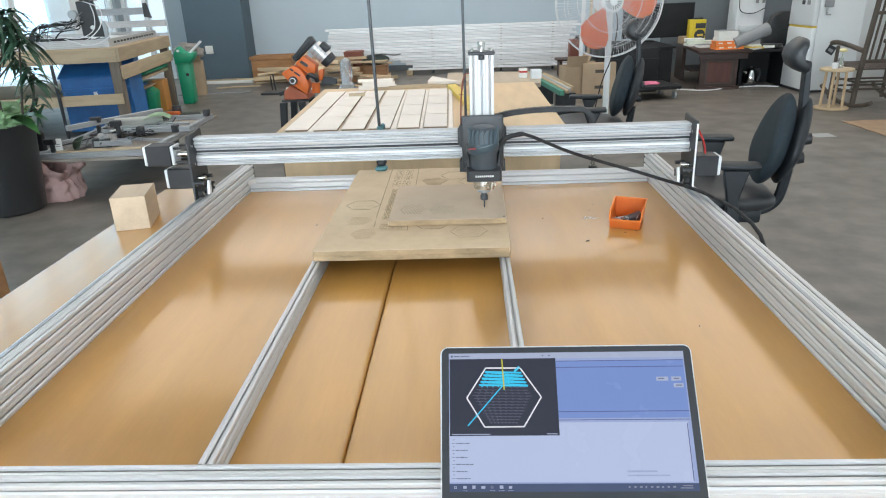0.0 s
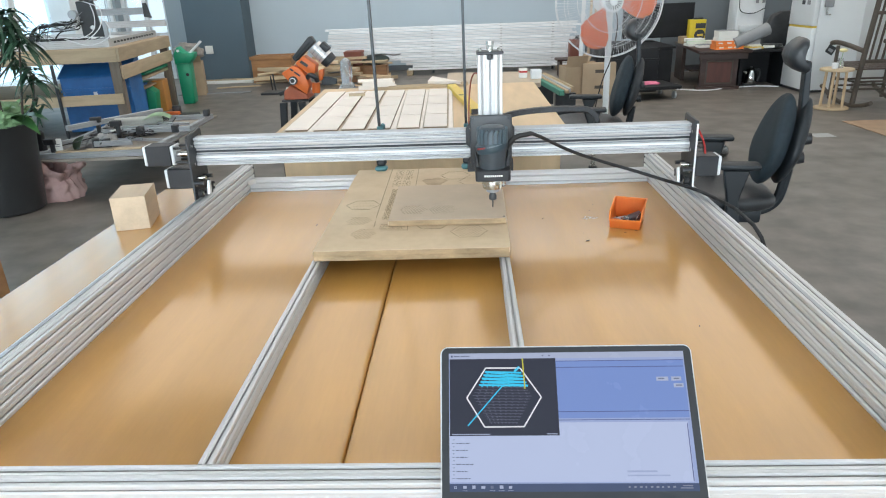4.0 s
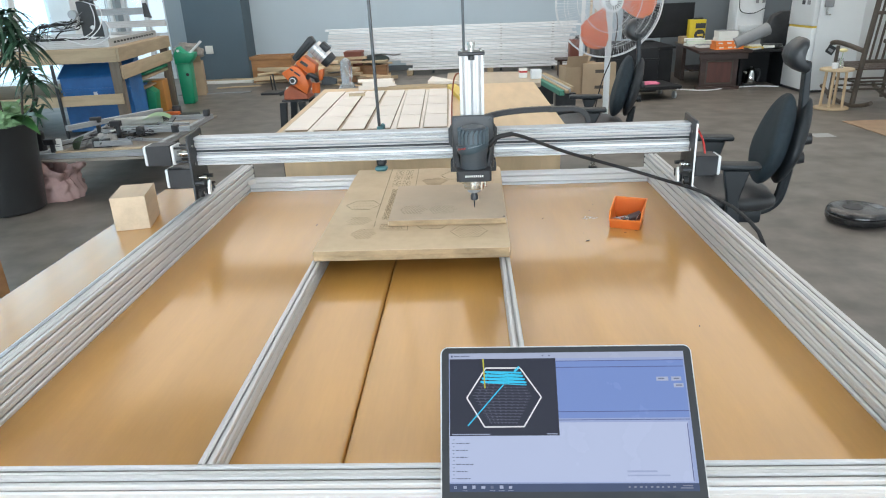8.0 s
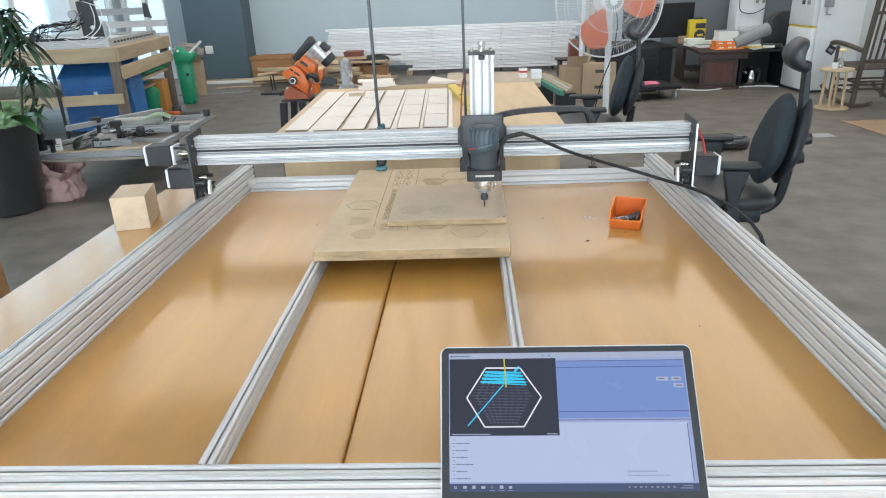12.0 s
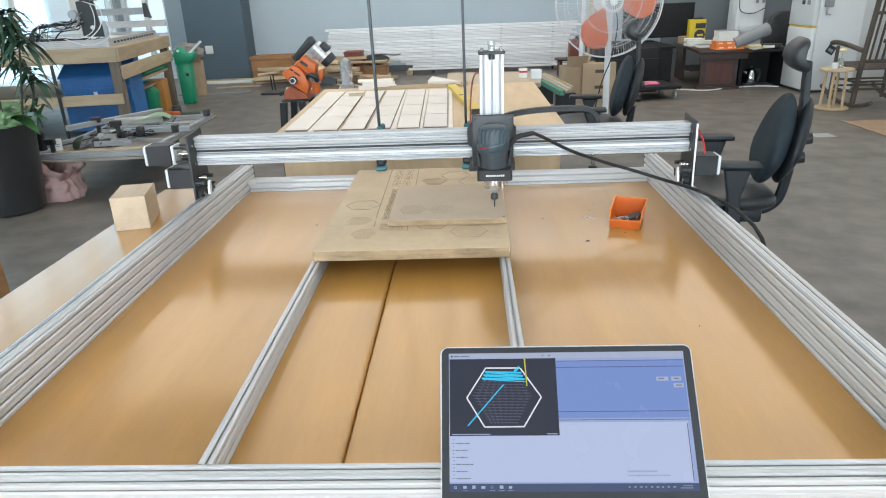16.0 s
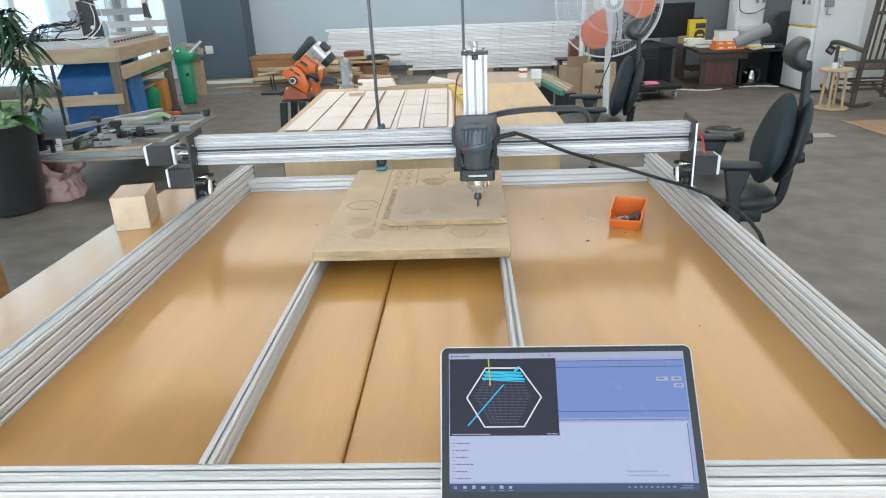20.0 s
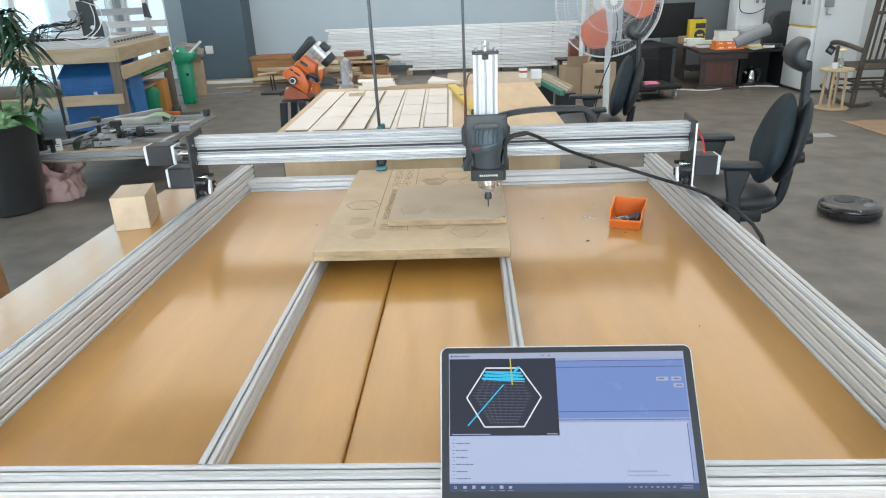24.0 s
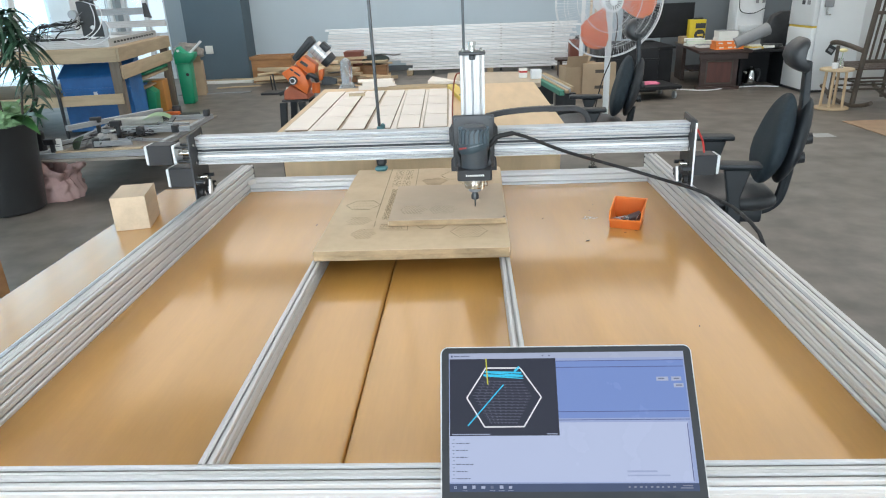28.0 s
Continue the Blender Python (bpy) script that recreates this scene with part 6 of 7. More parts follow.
crate = thing("amber_crate", "amber wooden crate standing at the back wall", "crate", pose(-3.3, 11.55, 0))
for nm, q in (("front_board", (-0.34, 0.34, -0.2, -0.18)), ("back_board", (-0.34, 0.34, 0.18, 0.2)), ("side_board", (-0.34, -0.32, -0.179, 0.179)), ("side_board", (0.32, 0.34, -0.179, 0.179))):
    part(nm, bx(B(), *q, 0.0, 0.44, 0.003), OAKBOX, crate)
part("top_rail", bx(B(), -0.36, 0.36, -0.215, -0.201, 0.38, 0.44, 0.003), OAKBOX, crate)
pile = thing("timber_pile", "untidy pile of timber offcuts at the back wall", "timber", pose(-2.2, 10.9, 0))
ro = random.Random(8)
for k in range(34):
    L, w, h = ro.uniform(0.35, 1.0), ro.uniform(0.05, 0.14), ro.uniform(0.02, 0.05)
    o = part("offcut", bx(B(), -L / 2, L / 2, -w / 2, w / 2, 0, h, 0.002), PINE if k % 4 else MDF, pile)
    o.matrix_basis = pose(ro.uniform(-0.95, 0.75), ro.uniform(-0.3, 0.4), 0.001 + (k % 9) * 0.045, ro.uniform(-4, 4), ro.uniform(-5, 5), ro.uniform(-25, 25))
b = B()
bx(b, -0.02, 0.02, -0.14, 0.14, 0.0, 0.55, 0.003, pose(-0.72, 0, 0.12, 12, 38, 20))
part("leaning_board", b, MDF, pile)
for nm, px, w, zz, h, m in (("red_toolbox", -1.86, 0.28, 0.26, 0.22, BRICKRED), ("wooden_box", -1.65, 0.66, 0.0, 0.255, OAKBOX)):
    c = thing(nm, "red-brown box stacked among the timber" if m is BRICKRED else "brown wooden box on the floor at the back", "box", pose(px, 11.2, zz + 0.001))
    part("body", bx(B(), -w / 2, w / 2, -0.15, 0.15, 0, h, 0.006), m, c)
    part("lid", bx(B(), -w / 2 - 0.006, w / 2 + 0.006, -0.156, 0.156, h - 0.035, h + 0.004, 0.004), m, c)
bag = thing("dark_bag", "dark green tool bag lying on a wooden box", "bag", pose(-1.5, 11.15, 0.26))
b = B()
ball(b, (0, 0, 0.08), 1, (0.23, 0.12, 0.085), 18)
part("body", b, mat("dark_green_cloth", (0.03, 0.045, 0.045), 0.8, var=0.3, scale=10, bump=0.3), bag)
part("strap", tube(B(), curve([(-0.12, -0.08, 0.12), (0.1, -0.1, 0.17), (0.3, -0.1, 0.15), (0.42, -0.06, 0.16)]), 0.008, 6), RUBBER, bag)

# ---- mitre saw on its stand ----
SAW = pose(-1.68, 6.6, 0)
saw_stand = thing("saw_stand", "black folding stand under the mitre saw", "stand", SAW)
for lx, dx in ((-0.13, -0.03), (0.05, 0.06)):
    for ly, dy in ((-0.08, -0.10), (0.22, 0.12)):
        part("leg", prism(B(), [(lx - 0.035, 0.38), (lx + 0.035, 0.38), (lx + dx + 0.03, 0.0), (lx + dx - 0.03, 0.0)], ly - 0.02 + dy * 0.5, ly + 0.02 + dy * 0.5, "y", 0.004), CHAIRPL, saw_stand)
part("platform", bx(B(), -0.155, 0.105, -0.10, 0.26, 0.3805, 0.40, 0.004), BLACKPL, saw_stand)
saw = thing("mitre_saw", "orange mitre saw with a silver motor, tilted over", "saw", pose(-1.66, 6.6, 0.0))
part("base", prism(B(), [(-0.143, 0.484), (-0.08, 0.537), (0.08, 0.449), (0.09, 0.4005), (-0.157, 0.4005)], -0.08, 0.2, "y", 0.006), mat("rust_red_paint", (0.42, 0.11, 0.05), 0.55, var=0.2), saw, "rust-red base")
b = B()
prism(b, [(-0.15, 0.657), (-0.029, 0.725), (0.033, 0.696), (0.082, 0.631), (0.117, 0.53), (0.08, 0.447), (-0.077, 0.564)], -0.09, 0.06, "y", 0.010)
part("table_arm", b, SAWORANGE, saw, "orange cast arm")
part("body", prism(B(), [(-0.008, 0.742), (0.08, 0.815), (0.195, 0.723), (0.172, 0.637), (0.094, 0.654), (0.034, 0.705)], -0.07, 0.08, "y", 0.010), SAWORANGE, saw, "orange cast body")
part("column", prism(B(), [(0.208, 0.668), (0.255, 0.679), (0.235, 0.572), (0.196, 0.564)], -0.04, 0.05, "y", 0.008), SAWORANGE, saw)
part("swivel", cyl(B(), (0.165, -0.01, 0.55), (0.158, -0.01, 0.452), 0.040, seg=20), SAWORANGE, saw)
b = B()
for cx, cz in ((-0.04, 0.686), (0.018, 0.638), (-0.005, 0.655)):
    bx(b, -0.018, 0.018, -0.0945, -0.0905, -0.008, 0.008, 0, pose(cx, 0, cz, 0, 36, 0))
bx(b, -0.045, 0.035, -0.0745, -0.0705, -0.014, 0.014, 0, pose(0.085, 0, 0.735, 0, 36, 0))
part("badge", b, BLACKPL, saw)
part("dial", cyl(B(), (-0.036, -0.125, 0.586), (-0.036, -0.0905, 0.586), 0.040, seg=20), BLACKPL, saw)
part("dial_ring", lathe(B(), [(0.022, 0), (0.030, 0.0), (0.030, 0.006), (0.022, 0.006)], 20), LAPTOP_SHELL, saw).matrix_basis = pose(-0.036, -0.125, 0.586, 90, 0, 0)
part("dial_core", cyl(B(), (-0.036, -0.1325, 0.586), (-0.036, -0.124, 0.586), 0.021, seg=18), BLACKPL, saw)
m0, m1 = Vector((0.187, -0.01, 0.888)), Vector((0.292, -0.01, 0.782))
part("motor", cyl(B(), m0, m1, 0.074, seg=26), LAPTOP_SHELL, saw, "silver motor drum")
for k in range(3):
    q = m0.lerp(m1, 0.2 + 0.3 * k)
    part("motor_band", cyl(B(), q, q + (m1 - m0) * 0.03, 0.0752, seg=26), ALU_DARK, saw)
part("motor_cap", cyl(B(), m1, m1 + Vector((0.042, 0, -0.045)), 0.079, 0.070, seg=26), BLACKPL, saw, "black motor cap")
part("motor_box", prism(B(), [(0.242, 0.897), (0.282, 0.938), (0.344, 0.872), (0.302, 0.829)], -0.075, 0.03, "y", 0.010), BLACKPL, saw)
part("guard", prism(B(), [(-0.036, 0.798), (-0.015, 0.764), (0.012, 0.765), (0.2, 0.930), (0.196, 0.952), (0.168, 0.988), (0.145, 0.984)], -0.06, 0.04, "y", 0.010), BLACKPL, saw, "black blade guard")
part("guard_rib", prism(B(), [(0.0, 0.80), (0.01, 0.785), (0.165, 0.93), (0.155, 0.945)], -0.066, -0.061, "y", 0.002), CHAIRPL, saw)
part("handle", tube(B(), curve([(0.09, -0.06, 0.60), (0.13, -0.09, 0.63), (0.18, -0.09, 0.61), (0.19, -0.06, 0.57)], 5), 0.024, 10), BLACKPL, saw)
part("lock_knob", cyl(B(), (-0.20, -0.05, 0.455), (-0.13, -0.05, 0.475), 0.02, seg=14), BLACKPL, saw)
part("blade", prism(B(), [(0.21, 0.60), (0.30, 0.60), (0.376, 0.576), (0.361, 0.522), (0.221, 0.52)], 0.0, 0.03, "y", 0.004), DARKSTEEL, saw)

tr = thing("low_board", "low black board on the floor with papers on it", "board", pose(-2.72, 10.0, 0))
part("board", bx(B(), -0.36, 0.45, -0.16, 0.16, 0.001, 0.03, 0.003), BLACKPL, tr)
part("paper", bx(B(), -0.02, 0.40, -0.12, 0.14, 0.06, 0.063, 0.001, pose(0, 0, 0, 4, 5, 10)), PAPER, tr)
part("fork", tube(B(), [(-0.14, -0.1, 0.06), (-0.16, -0.1, 0.30)], 0.012, 6), BLACKPL, tr)
part("fork", tube(B(), [(-0.20, -0.06, 0.06), (-0.21, -0.06, 0.26)], 0.012, 6), BLACKPL, tr)
for k, (px, py, L, rz, m) in enumerate(((-4.5, 11.7, 0.9, 3, PINE), (-4.0, 11.75, 0.7, -6, MDF), (-4.2, 11.5, 1.0, 2, PAPER), (-3.75, 10.9, 0.7, 12, PINE), (-3.9, 10.2, 1.1, 4, GREYTUBE))):
    tagged(part("floor_plank", bx(B(), -L / 2, L / 2, -0.05, 0.05, 0, 0.04 if k < 3 else 0.012, 0.002), m), "loose plank lying on the floor by the wall", "plank", "planks on the floor").matrix_basis = pose(px, py, 0.001, 0, 0, rz)
bottle = thing("clear_bottle", "clear plastic bottle standing behind the table", "bottle", pose(-1.08, 6.0, 0.44))
CLEAR = mat("clear_plastic", (0.75, 0.78, 0.80), 0.15, var=0.05, trans=0.75, bump=0.02)
b = B()
lathe(b, [(0.05, 0), (0.085, 0.01), (0.085, 0.09), (0.075, 0.13), (0.055, 0.165), (0.045, 0.17), (0.05, 0.20), (0.055, 0.30), (0.045, 0.36), (0.015, 0.385)], 20)
part("body", b, CLEAR, bottle)
bst = thing("bottle_stand", "dark stool under the clear bottle", "stool", pose(-1.08, 6.0, 0))
part("seat", cyl(B(), (0, 0, 0.41), (0, 0, 0.4395), 0.12, seg=20), BLACKPL, bst)
for k in range(4):
    a = radians(45 + 90 * k)
    part("leg", tube(B(), [(0.1 * math.cos(a), 0.1 * math.sin(a), 0.41), (0.15 * math.cos(a), 0.15 * math.sin(a), 0)], 0.012, 6), BLACKPL, bst)

# ---- boxes and boards behind the fan ----
boards = thing("board_bundle", "bundle of long boards with a green one, on low trestles", "boards", pose(1.0, 7.62, 0, 0, 0, 6.5))
part("green_board", bx(B(), -0.10, -0.045, -0.55, 0.9, 0.27, 0.325, 0.004), mat("sea_green", (0.045, 0.20, 0.14), 0.6), boards, "sea green board")
for k in range(4):
    part("board", bx(B(), -0.04 + k * 0.036, -0.008 + k * 0.036, -0.6 + 0.07 * k, 0.95, 0.30, 0.333 + 0.008 * (k % 2), 0.003), PINE_Y if k != 1 else ALU_DARK, boards)
for yy in (-0.4, 0.6):
    part("trestle", bx(B(), -0.10, 0.12, yy, yy + 0.06, 0, 0.2695), DARKSTEEL, boards)


def carton(px, py, w, d, h, rz, lettered, opened):
    c = thing("cardboard_box", "brown cardboard box with open flaps" if opened else "brown cardboard box with dark print", "box", pose(px, py, 0.0, 0, 0, rz), "cardboard boxes")
    for nm, q in (("front_wall", (-w / 2, w / 2, -d / 2, -d / 2 + 0.006)), ("back_wall", (-w / 2, w / 2, d / 2 - 0.006, d / 2)), ("side_wall", (-w / 2, -w / 2 + 0.006, -d / 2 + 0.006, d / 2 - 0.006)), ("side_wall", (w / 2 - 0.006, w / 2, -d / 2 + 0.006, d / 2 - 0.006))):
        part(nm, bx(B(), *q, 0, h), CARD, c)
    part("bottom", bx(B(), -w / 2 + 0.006, w / 2 - 0.006, -d / 2 + 0.006, d / 2 - 0.006, 0.001, 0.007), CARD, c)
    if opened:
        part("flap", bx(B(), -w / 2, w / 2, 0, 0.16, -0.003, 0.003, 0, pose(0, -d / 2 + 0.003, h, 118, 0, 0)), CARD, c)
        part("flap", bx(B(), 0, 0.16, -d / 2, d / 2, -0.003, 0.003, 0, pose(w / 2 - 0.003, 0, h, 0, -62, 0)), CARD, c)
    else:
        part("top_flap", bx(B(), -w / 2, w / 2, -d / 2, d / 2, h + 0.0005, h + 0.006), CARD, c)
        for zz in (h * 0.22, h * 0.72):
            part("print_bar", bx(B(), -w * 0.12, w * 0.32, -d / 2 - 0.0012, -d / 2 - 0.0002, zz, zz + h * 0.1), GREYWOOD, c, "dark printed bar")
    return c


carton(1.72, 8.95, 0.42, 0.34, 0.40, -6, True, False)
carton(1.40, 9.05, 0.27, 0.34, 0.36, 8, False, True)
lean = thing("leaning_battens", "white and wooden battens leaning behind the boxes", "battens", pose(1.72, 9.6, 0))
for k, (px, m, w) in enumerate(((-0.14, WHITEPL, 0.05), (-0.03, PINE_Z, 0.03), (0.04, PINE_Z, 0.025), (0.10, WHITEPL, 0.03), (0.16, PINE_Z, 0.025))):
    o = part("batten", bx(B(), -w / 2, w / 2, -0.015, 0.015, 0, 1.25, 0.002), m, lean)
    o.matrix_basis = pose(px, 0.03 * k, 0, -3, 2, 0)
rb = thing("red_canister", "dark red canister on a small shelf by the wall", "canister", pose(1.72, 10.9, 0.28))
rb.scale = (0.75, 0.75, 0.85)
part("body", bx(B(), -0.14, 0.14, -0.12, 0.12, 0, 0.34, 0.03), BRICKRED, rb)
part("cap", cyl(B(), (0.03, 0, 0.34), (0.03, 0, 0.40), 0.045, seg=14), BLACKPL, rb)
rs_ = thing("low_shelf", "low dark shelf under the canister", "shelf", pose(1.72, 10.9, 0))
part("board", bx(B(), -0.3, 0.3, -0.2, 0.2, 0.25, 0.2795), DARKWOOD, rs_)
for lx in (-0.26, 0.22):
    part("leg", bx(B(), lx, lx + 0.04, -0.15, 0.15, 0, 0.25), DARKWOOD, rs_)

# ---- corner with desk, screen and refrigerator ----
tvc = thing("black_cabinet", "wide black low cabinet under the screen", "cabinet", pose(2.55, 9.55, 0))
part("body", bx(B(), -0.72, 0.27, -0.1, 1.12, 0.0, 0.50, 0.006), MATTEBLACK, tvc)
part("top", bx(B(), -0.75, 0.30, -0.13, 1.15, 0.501, 0.53, 0.004), MATTEBLACK, tvc)
tv = thing("flat_screen", "large black switched-off flat screen on a stand", "screen", pose(2.87, 10.35, 0.531))
part("panel", bx(B(), -0.55, 0.485, 0.0, 0.04, 0.05, 0.53, 0.006), MATTEBLACK, tv)
part("foot", bx(B(), -0.40, -0.08, -0.08, 0.12, 0, 0.012, 0.004), MATTEBLACK, tv)
part("neck", bx(B(), -0.26, -0.2, 0.0, 0.04, 0.012, 0.061), MATTEBLACK, tv)
box2 = thing("black_case", "black equipment case standing beyond the chair", "case", pose(2.1, 8.95, 0.0))
part("body", bx(B(), -0.40, 0.40, 0.0, 0.5, 0.0, 0.56, 0.01), MATTEBLACK, box2)
part("rim", bx(B(), -0.41, 0.41, -0.01, 0.51, 0.40, 0.43, 0.004), MATTEBLACK, box2)
trolley = thing("platform_trolley", "black platform trolley on castors", "trolley", pose(2.25, 8.35, 0, 0, 0, 10))
part("deck", bx(B(), -0.30, 0.36, -0.12, 0.42, 0.12, 0.165, 0.01), MATTEBLACK, trolley)
for lx in (-0.24, 0.30):
    for ly in (-0.05, 0.35):
        part("castor", cyl(B(), (lx - 0.012, ly, 0.048), (lx + 0.012, ly, 0.048), 0.047, seg=16), ALU_DARK, trolley)
        part("castor_fork", bx(B(), lx - 0.02, lx + 0.02, ly - 0.012, ly + 0.012, 0.09, 0.12, 0.002), STEEL, trolley)
b = B()
bmesh.ops.create_icosphere(b, subdivisions=3, radius=1.0)
for v in b.verts:
    k = 1 + 0.3 * noise.noise(v.co * 3)
    v.co = Vector((v.co.x * 0.14 * k, v.co.y * 0.08 * k, max(0, v.co.z * 0.035 * k)))
tagged(part("pink_rag", b, PINK, None, "", 70), "bright pink rag lying on the trolley", "rag").matrix_basis = pose(2.27, 8.5, 0.1655)

DM = pose(3.005, 8.95, 0, 0, 0, -6)
desk = thing("dark_desk", "low dark red wooden desk with panelled legs", "desk", DM)
part("desktop", bx(B(), -0.01, 0.66, -0.03, 1.6, 0.465, 0.505, 0.008), DARKWOOD, desk)
part("apron", bx(B(), 0.02, 0.62, 0.01, 0.035, 0.39, 0.4645, 0.003), DARKWOOD, desk)
pnl = part("front_leg_panel", bx(B(), 0.05, 0.52, 0.055, 0.11, 0.04, 0.3895, 0.004), DARKWOOD, desk)
part("inset", bx(B(), 0.14, 0.44, 0.046, 0.054, 0.09, 0.35, 0.004), REDWOOD, pnl, "red-brown inset panel")
part("inset_frame", bx(B(), 0.12, 0.46, 0.0505, 0.0545, 0.07, 0.37, 0.002), GREYWOOD, pnl)
part("plinth", bx(B(), 0.01, 0.56, 0.03, 0.16, 0.0, 0.0395, 0.004), DARKWOOD, desk)
part("rear_leg_panel", bx(B(), 0.0, 0.05, 1.0, 1.5, 0.0, 0.4645, 0.004), DARKWOOD, desk)
part("shelf", bx(B(), 0.05, 0.6, 0.7, 1.4, 0.16, 0.18, 0.003), DARKWOOD, desk)


def on_desk(name, label, category, px, py, z, rz, group=""):
    return thing(name, label, category, DM @ pose(px, py, z + 0.5055, 0, 0, rz), group)


yb = on_desk("yellow_box", "yellow and black tool box standing on the desk", "box", 0.183, 1.125, 0, 4)
part("carton", bx(B(), -0.115, 0.115, -0.06, 0.06, 0, 0.33, 0.004), mat("yellow_print", (0.62, 0.47, 0.02), 0.45, var=0.1, scale=8), yb)
part("print_disc", prism(B(), [(0.035 + p[0], 0.12 + p[1]) for p in ring_pts(18, 0.075)], -0.0615, -0.0602, "y"), BLACKPL, yb, "dark printed disc")
part("handle", bx(B(), -0.06, 0.08, -0.02, 0.02, 0.3305, 0.355, 0.008), BLACKPL, yb)
part("print_band", bx(B(), -0.03, 0.11, -0.0612, -0.0602, 0.21, 0.28), BLACKPL, yb, "black printed band")
part("print_bar", bx(B(), 0.0, 0.085, -0.0625, -0.0616, 0.105, 0.135), YELLOW, yb)
rbk = random.Random(2)
for (px, py, z, w, d, h, m, rz, lb) in ((0.38, 0.16, 0.0, 0.36, 0.22, 0.055, ORANGE, 6, "orange"), (0.375, 0.165, 0.056, 0.34, 0.21, 0.05, ORANGE, 3, "orange"), (0.36, 0.17, 0.107, 0.27, 0.2, 0.03, PAPER, 7, "white"),
                                    (0.355, 0.17, 0.138, 0.25, 0.2, 0.095, WHITEPL, 5, "white and blue"), (0.11, 0.78, 0.0, 0.26, 0.2, 0.035, PAPER, 8, "white"), (0.12, 0.79, 0.036, 0.25, 0.19, 0.03, PAPERGREEN, -5, "pale"),
                                    (0.10, 0.80, 0.067, 0.24, 0.18, 0.03, PAPER, 4, "white"), (0.33, 0.85, 0.0, 0.22, 0.2, 0.06, PAPER, -3, "white"), (0.17, 0.45, 0.0, 0.2, 0.16, 0.04, GREYTUBE, 12, "grey")):
    bk = on_desk("book", lb + " book lying in a stack on the desk", "book", px, py, z, rz, "books on the desk")
    part("cover", bx(B(), -w / 2, w / 2, -d / 2, d / 2, 0, 0.004, 0.001), m, bk)
    part("page_block", bx(B(), -w / 2 + 0.004, w / 2 - 0.004, -d / 2 + 0.004, d / 2 - 0.004, 0.004, h - 0.005), PAPER if lb != "orange" else m, bk)
    part("top_cover", bx(B(), -w / 2, w / 2, -d / 2, d / 2, h - 0.005, h - 0.001, 0.001), m if lb != "white and blue" else GREYTUBE, bk)
    if lb == "orange":
        for u in (-0.11, 0.0, 0.08):
            part("spine_text", bx(B(), u - 0.025, u + 0.03, -d / 2 + 0.0025, -d / 2 + 0.0035, h * 0.3, h * 0.62), PAPER, bk)
bxw = on_desk("brown_carton", "small brown carton at the edge of the desk", "box", 0.06, 1.2, 0, 10)
part("carton", bx(B(), -0.08, 0.08, -0.08, 0.08, 0, 0.10, 0.003), CARD, bxw)
part("label", bx(B(), -0.05, 0.05, -0.0815, -0.0803, 0.03, 0.08), PAPER, bxw)

side_desk = thing("black_side_desk", "black side desk with scattered papers", "desk", pose(3.55, 9.25, 0, 0, 0, -3))
part("desktop", bx(B(), -0.1, 0.66, -0.2, 0.5, 0.45, 0.48, 0.004), MATTEBLACK, side_desk)
part("side", bx(B(), 0.60, 0.64, -0.18, 0.45, 0.0, 0.4495), MATTEBLACK, side_desk)
part("side", bx(B(), 0.10, 0.14, -0.05, 0.45, 0.0, 0.4495), MATTEBLACK, side_desk)
part("back", bx(B(), 0.14, 0.60, 0.3, 0.32, 0.0, 0.4495), MATTEBLACK, side_desk)
for k in range(7):
    w, d = rbk.uniform(0.12, 0.24), rbk.uniform(0.1, 0.18)
    m = (PAPER, YELLOW, PAPER, GREYTUBE, PAPER, BLACKPL, PAPER)[k]
    tagged(part("paper_sheet", bx(B(), -w / 2, w / 2, -d / 2, d / 2, 0, 0.02 + 0.01 * (k % 3), 0.003), m), "loose paper and packets lying on the black desk", "paper", "papers on the desk").matrix_basis = pose(3.72 + 0.06 * k, 9.12 + 0.05 * (k % 4), 0.481 + 0.004 * k, rbk.uniform(0, 3), rbk.uniform(-2, 2), rbk.uniform(-40, 40))
roll = thing("grey_roll", "thick grey foam roll lying slanted on the desk", "roll", pose(3.68, 9.0, 0.60))
part("body", tube(B(), [(-0.22, 0, -0.03), (0.21, 0.05, 0.14)], [0.075, 0.082], 18), GREYTUBE, roll)
exec_chair = thing("executive_chair", "high-backed black executive chair behind the desk", "chair", pose(4.43, 9.72, -0.0))
b = B()
prism(b, [(-0.26, 0.42), (0.27, 0.42), (0.29, 0.70), (0.27, 0.89), (0.2, 0.925), (-0.04, 0.92), (-0.18, 0.87), (-0.25, 0.70)], 0.06, 0.2, "y", 0.04)
part("backrest", b, CHAIRLEATHER, exec_chair)
part("seat", bx(B(), -0.27, 0.27, -0.35, 0.1, 0.34, 0.45, 0.04), CHAIRLEATHER, exec_chair)
part("post", cyl(B(), (0, -0.1, 0.06), (0, -0.1, 0.34), 0.03, seg=12), CHAIRPL, exec_chair)
for k in range(5):
    a = radians(72 * k)
    part("base_leg", tube(B(), [(0, -0.1, 0.09), (0.26 * math.cos(a), -0.1 + 0.26 * math.sin(a), 0.03)], [0.028, 0.022], 8), CHAIRPL, exec_chair)
kettle = thing("steel_kettle", "shiny steel electric kettle standing on the floor", "kettle", pose(3.84, 9.28, 0))
b = B()
lathe(b, [(0.078, 0.022), (0.082, 0.03), (0.074, 0.12), (0.056, 0.19), (0.045, 0.21), (0.02, 0.222), (0.008, 0.225)], 24)
part("body", b, mat("mirror_steel", (0.75, 0.75, 0.75), 0.1, 1.0, var=0.05, bump=0, rvar=0.03), kettle)
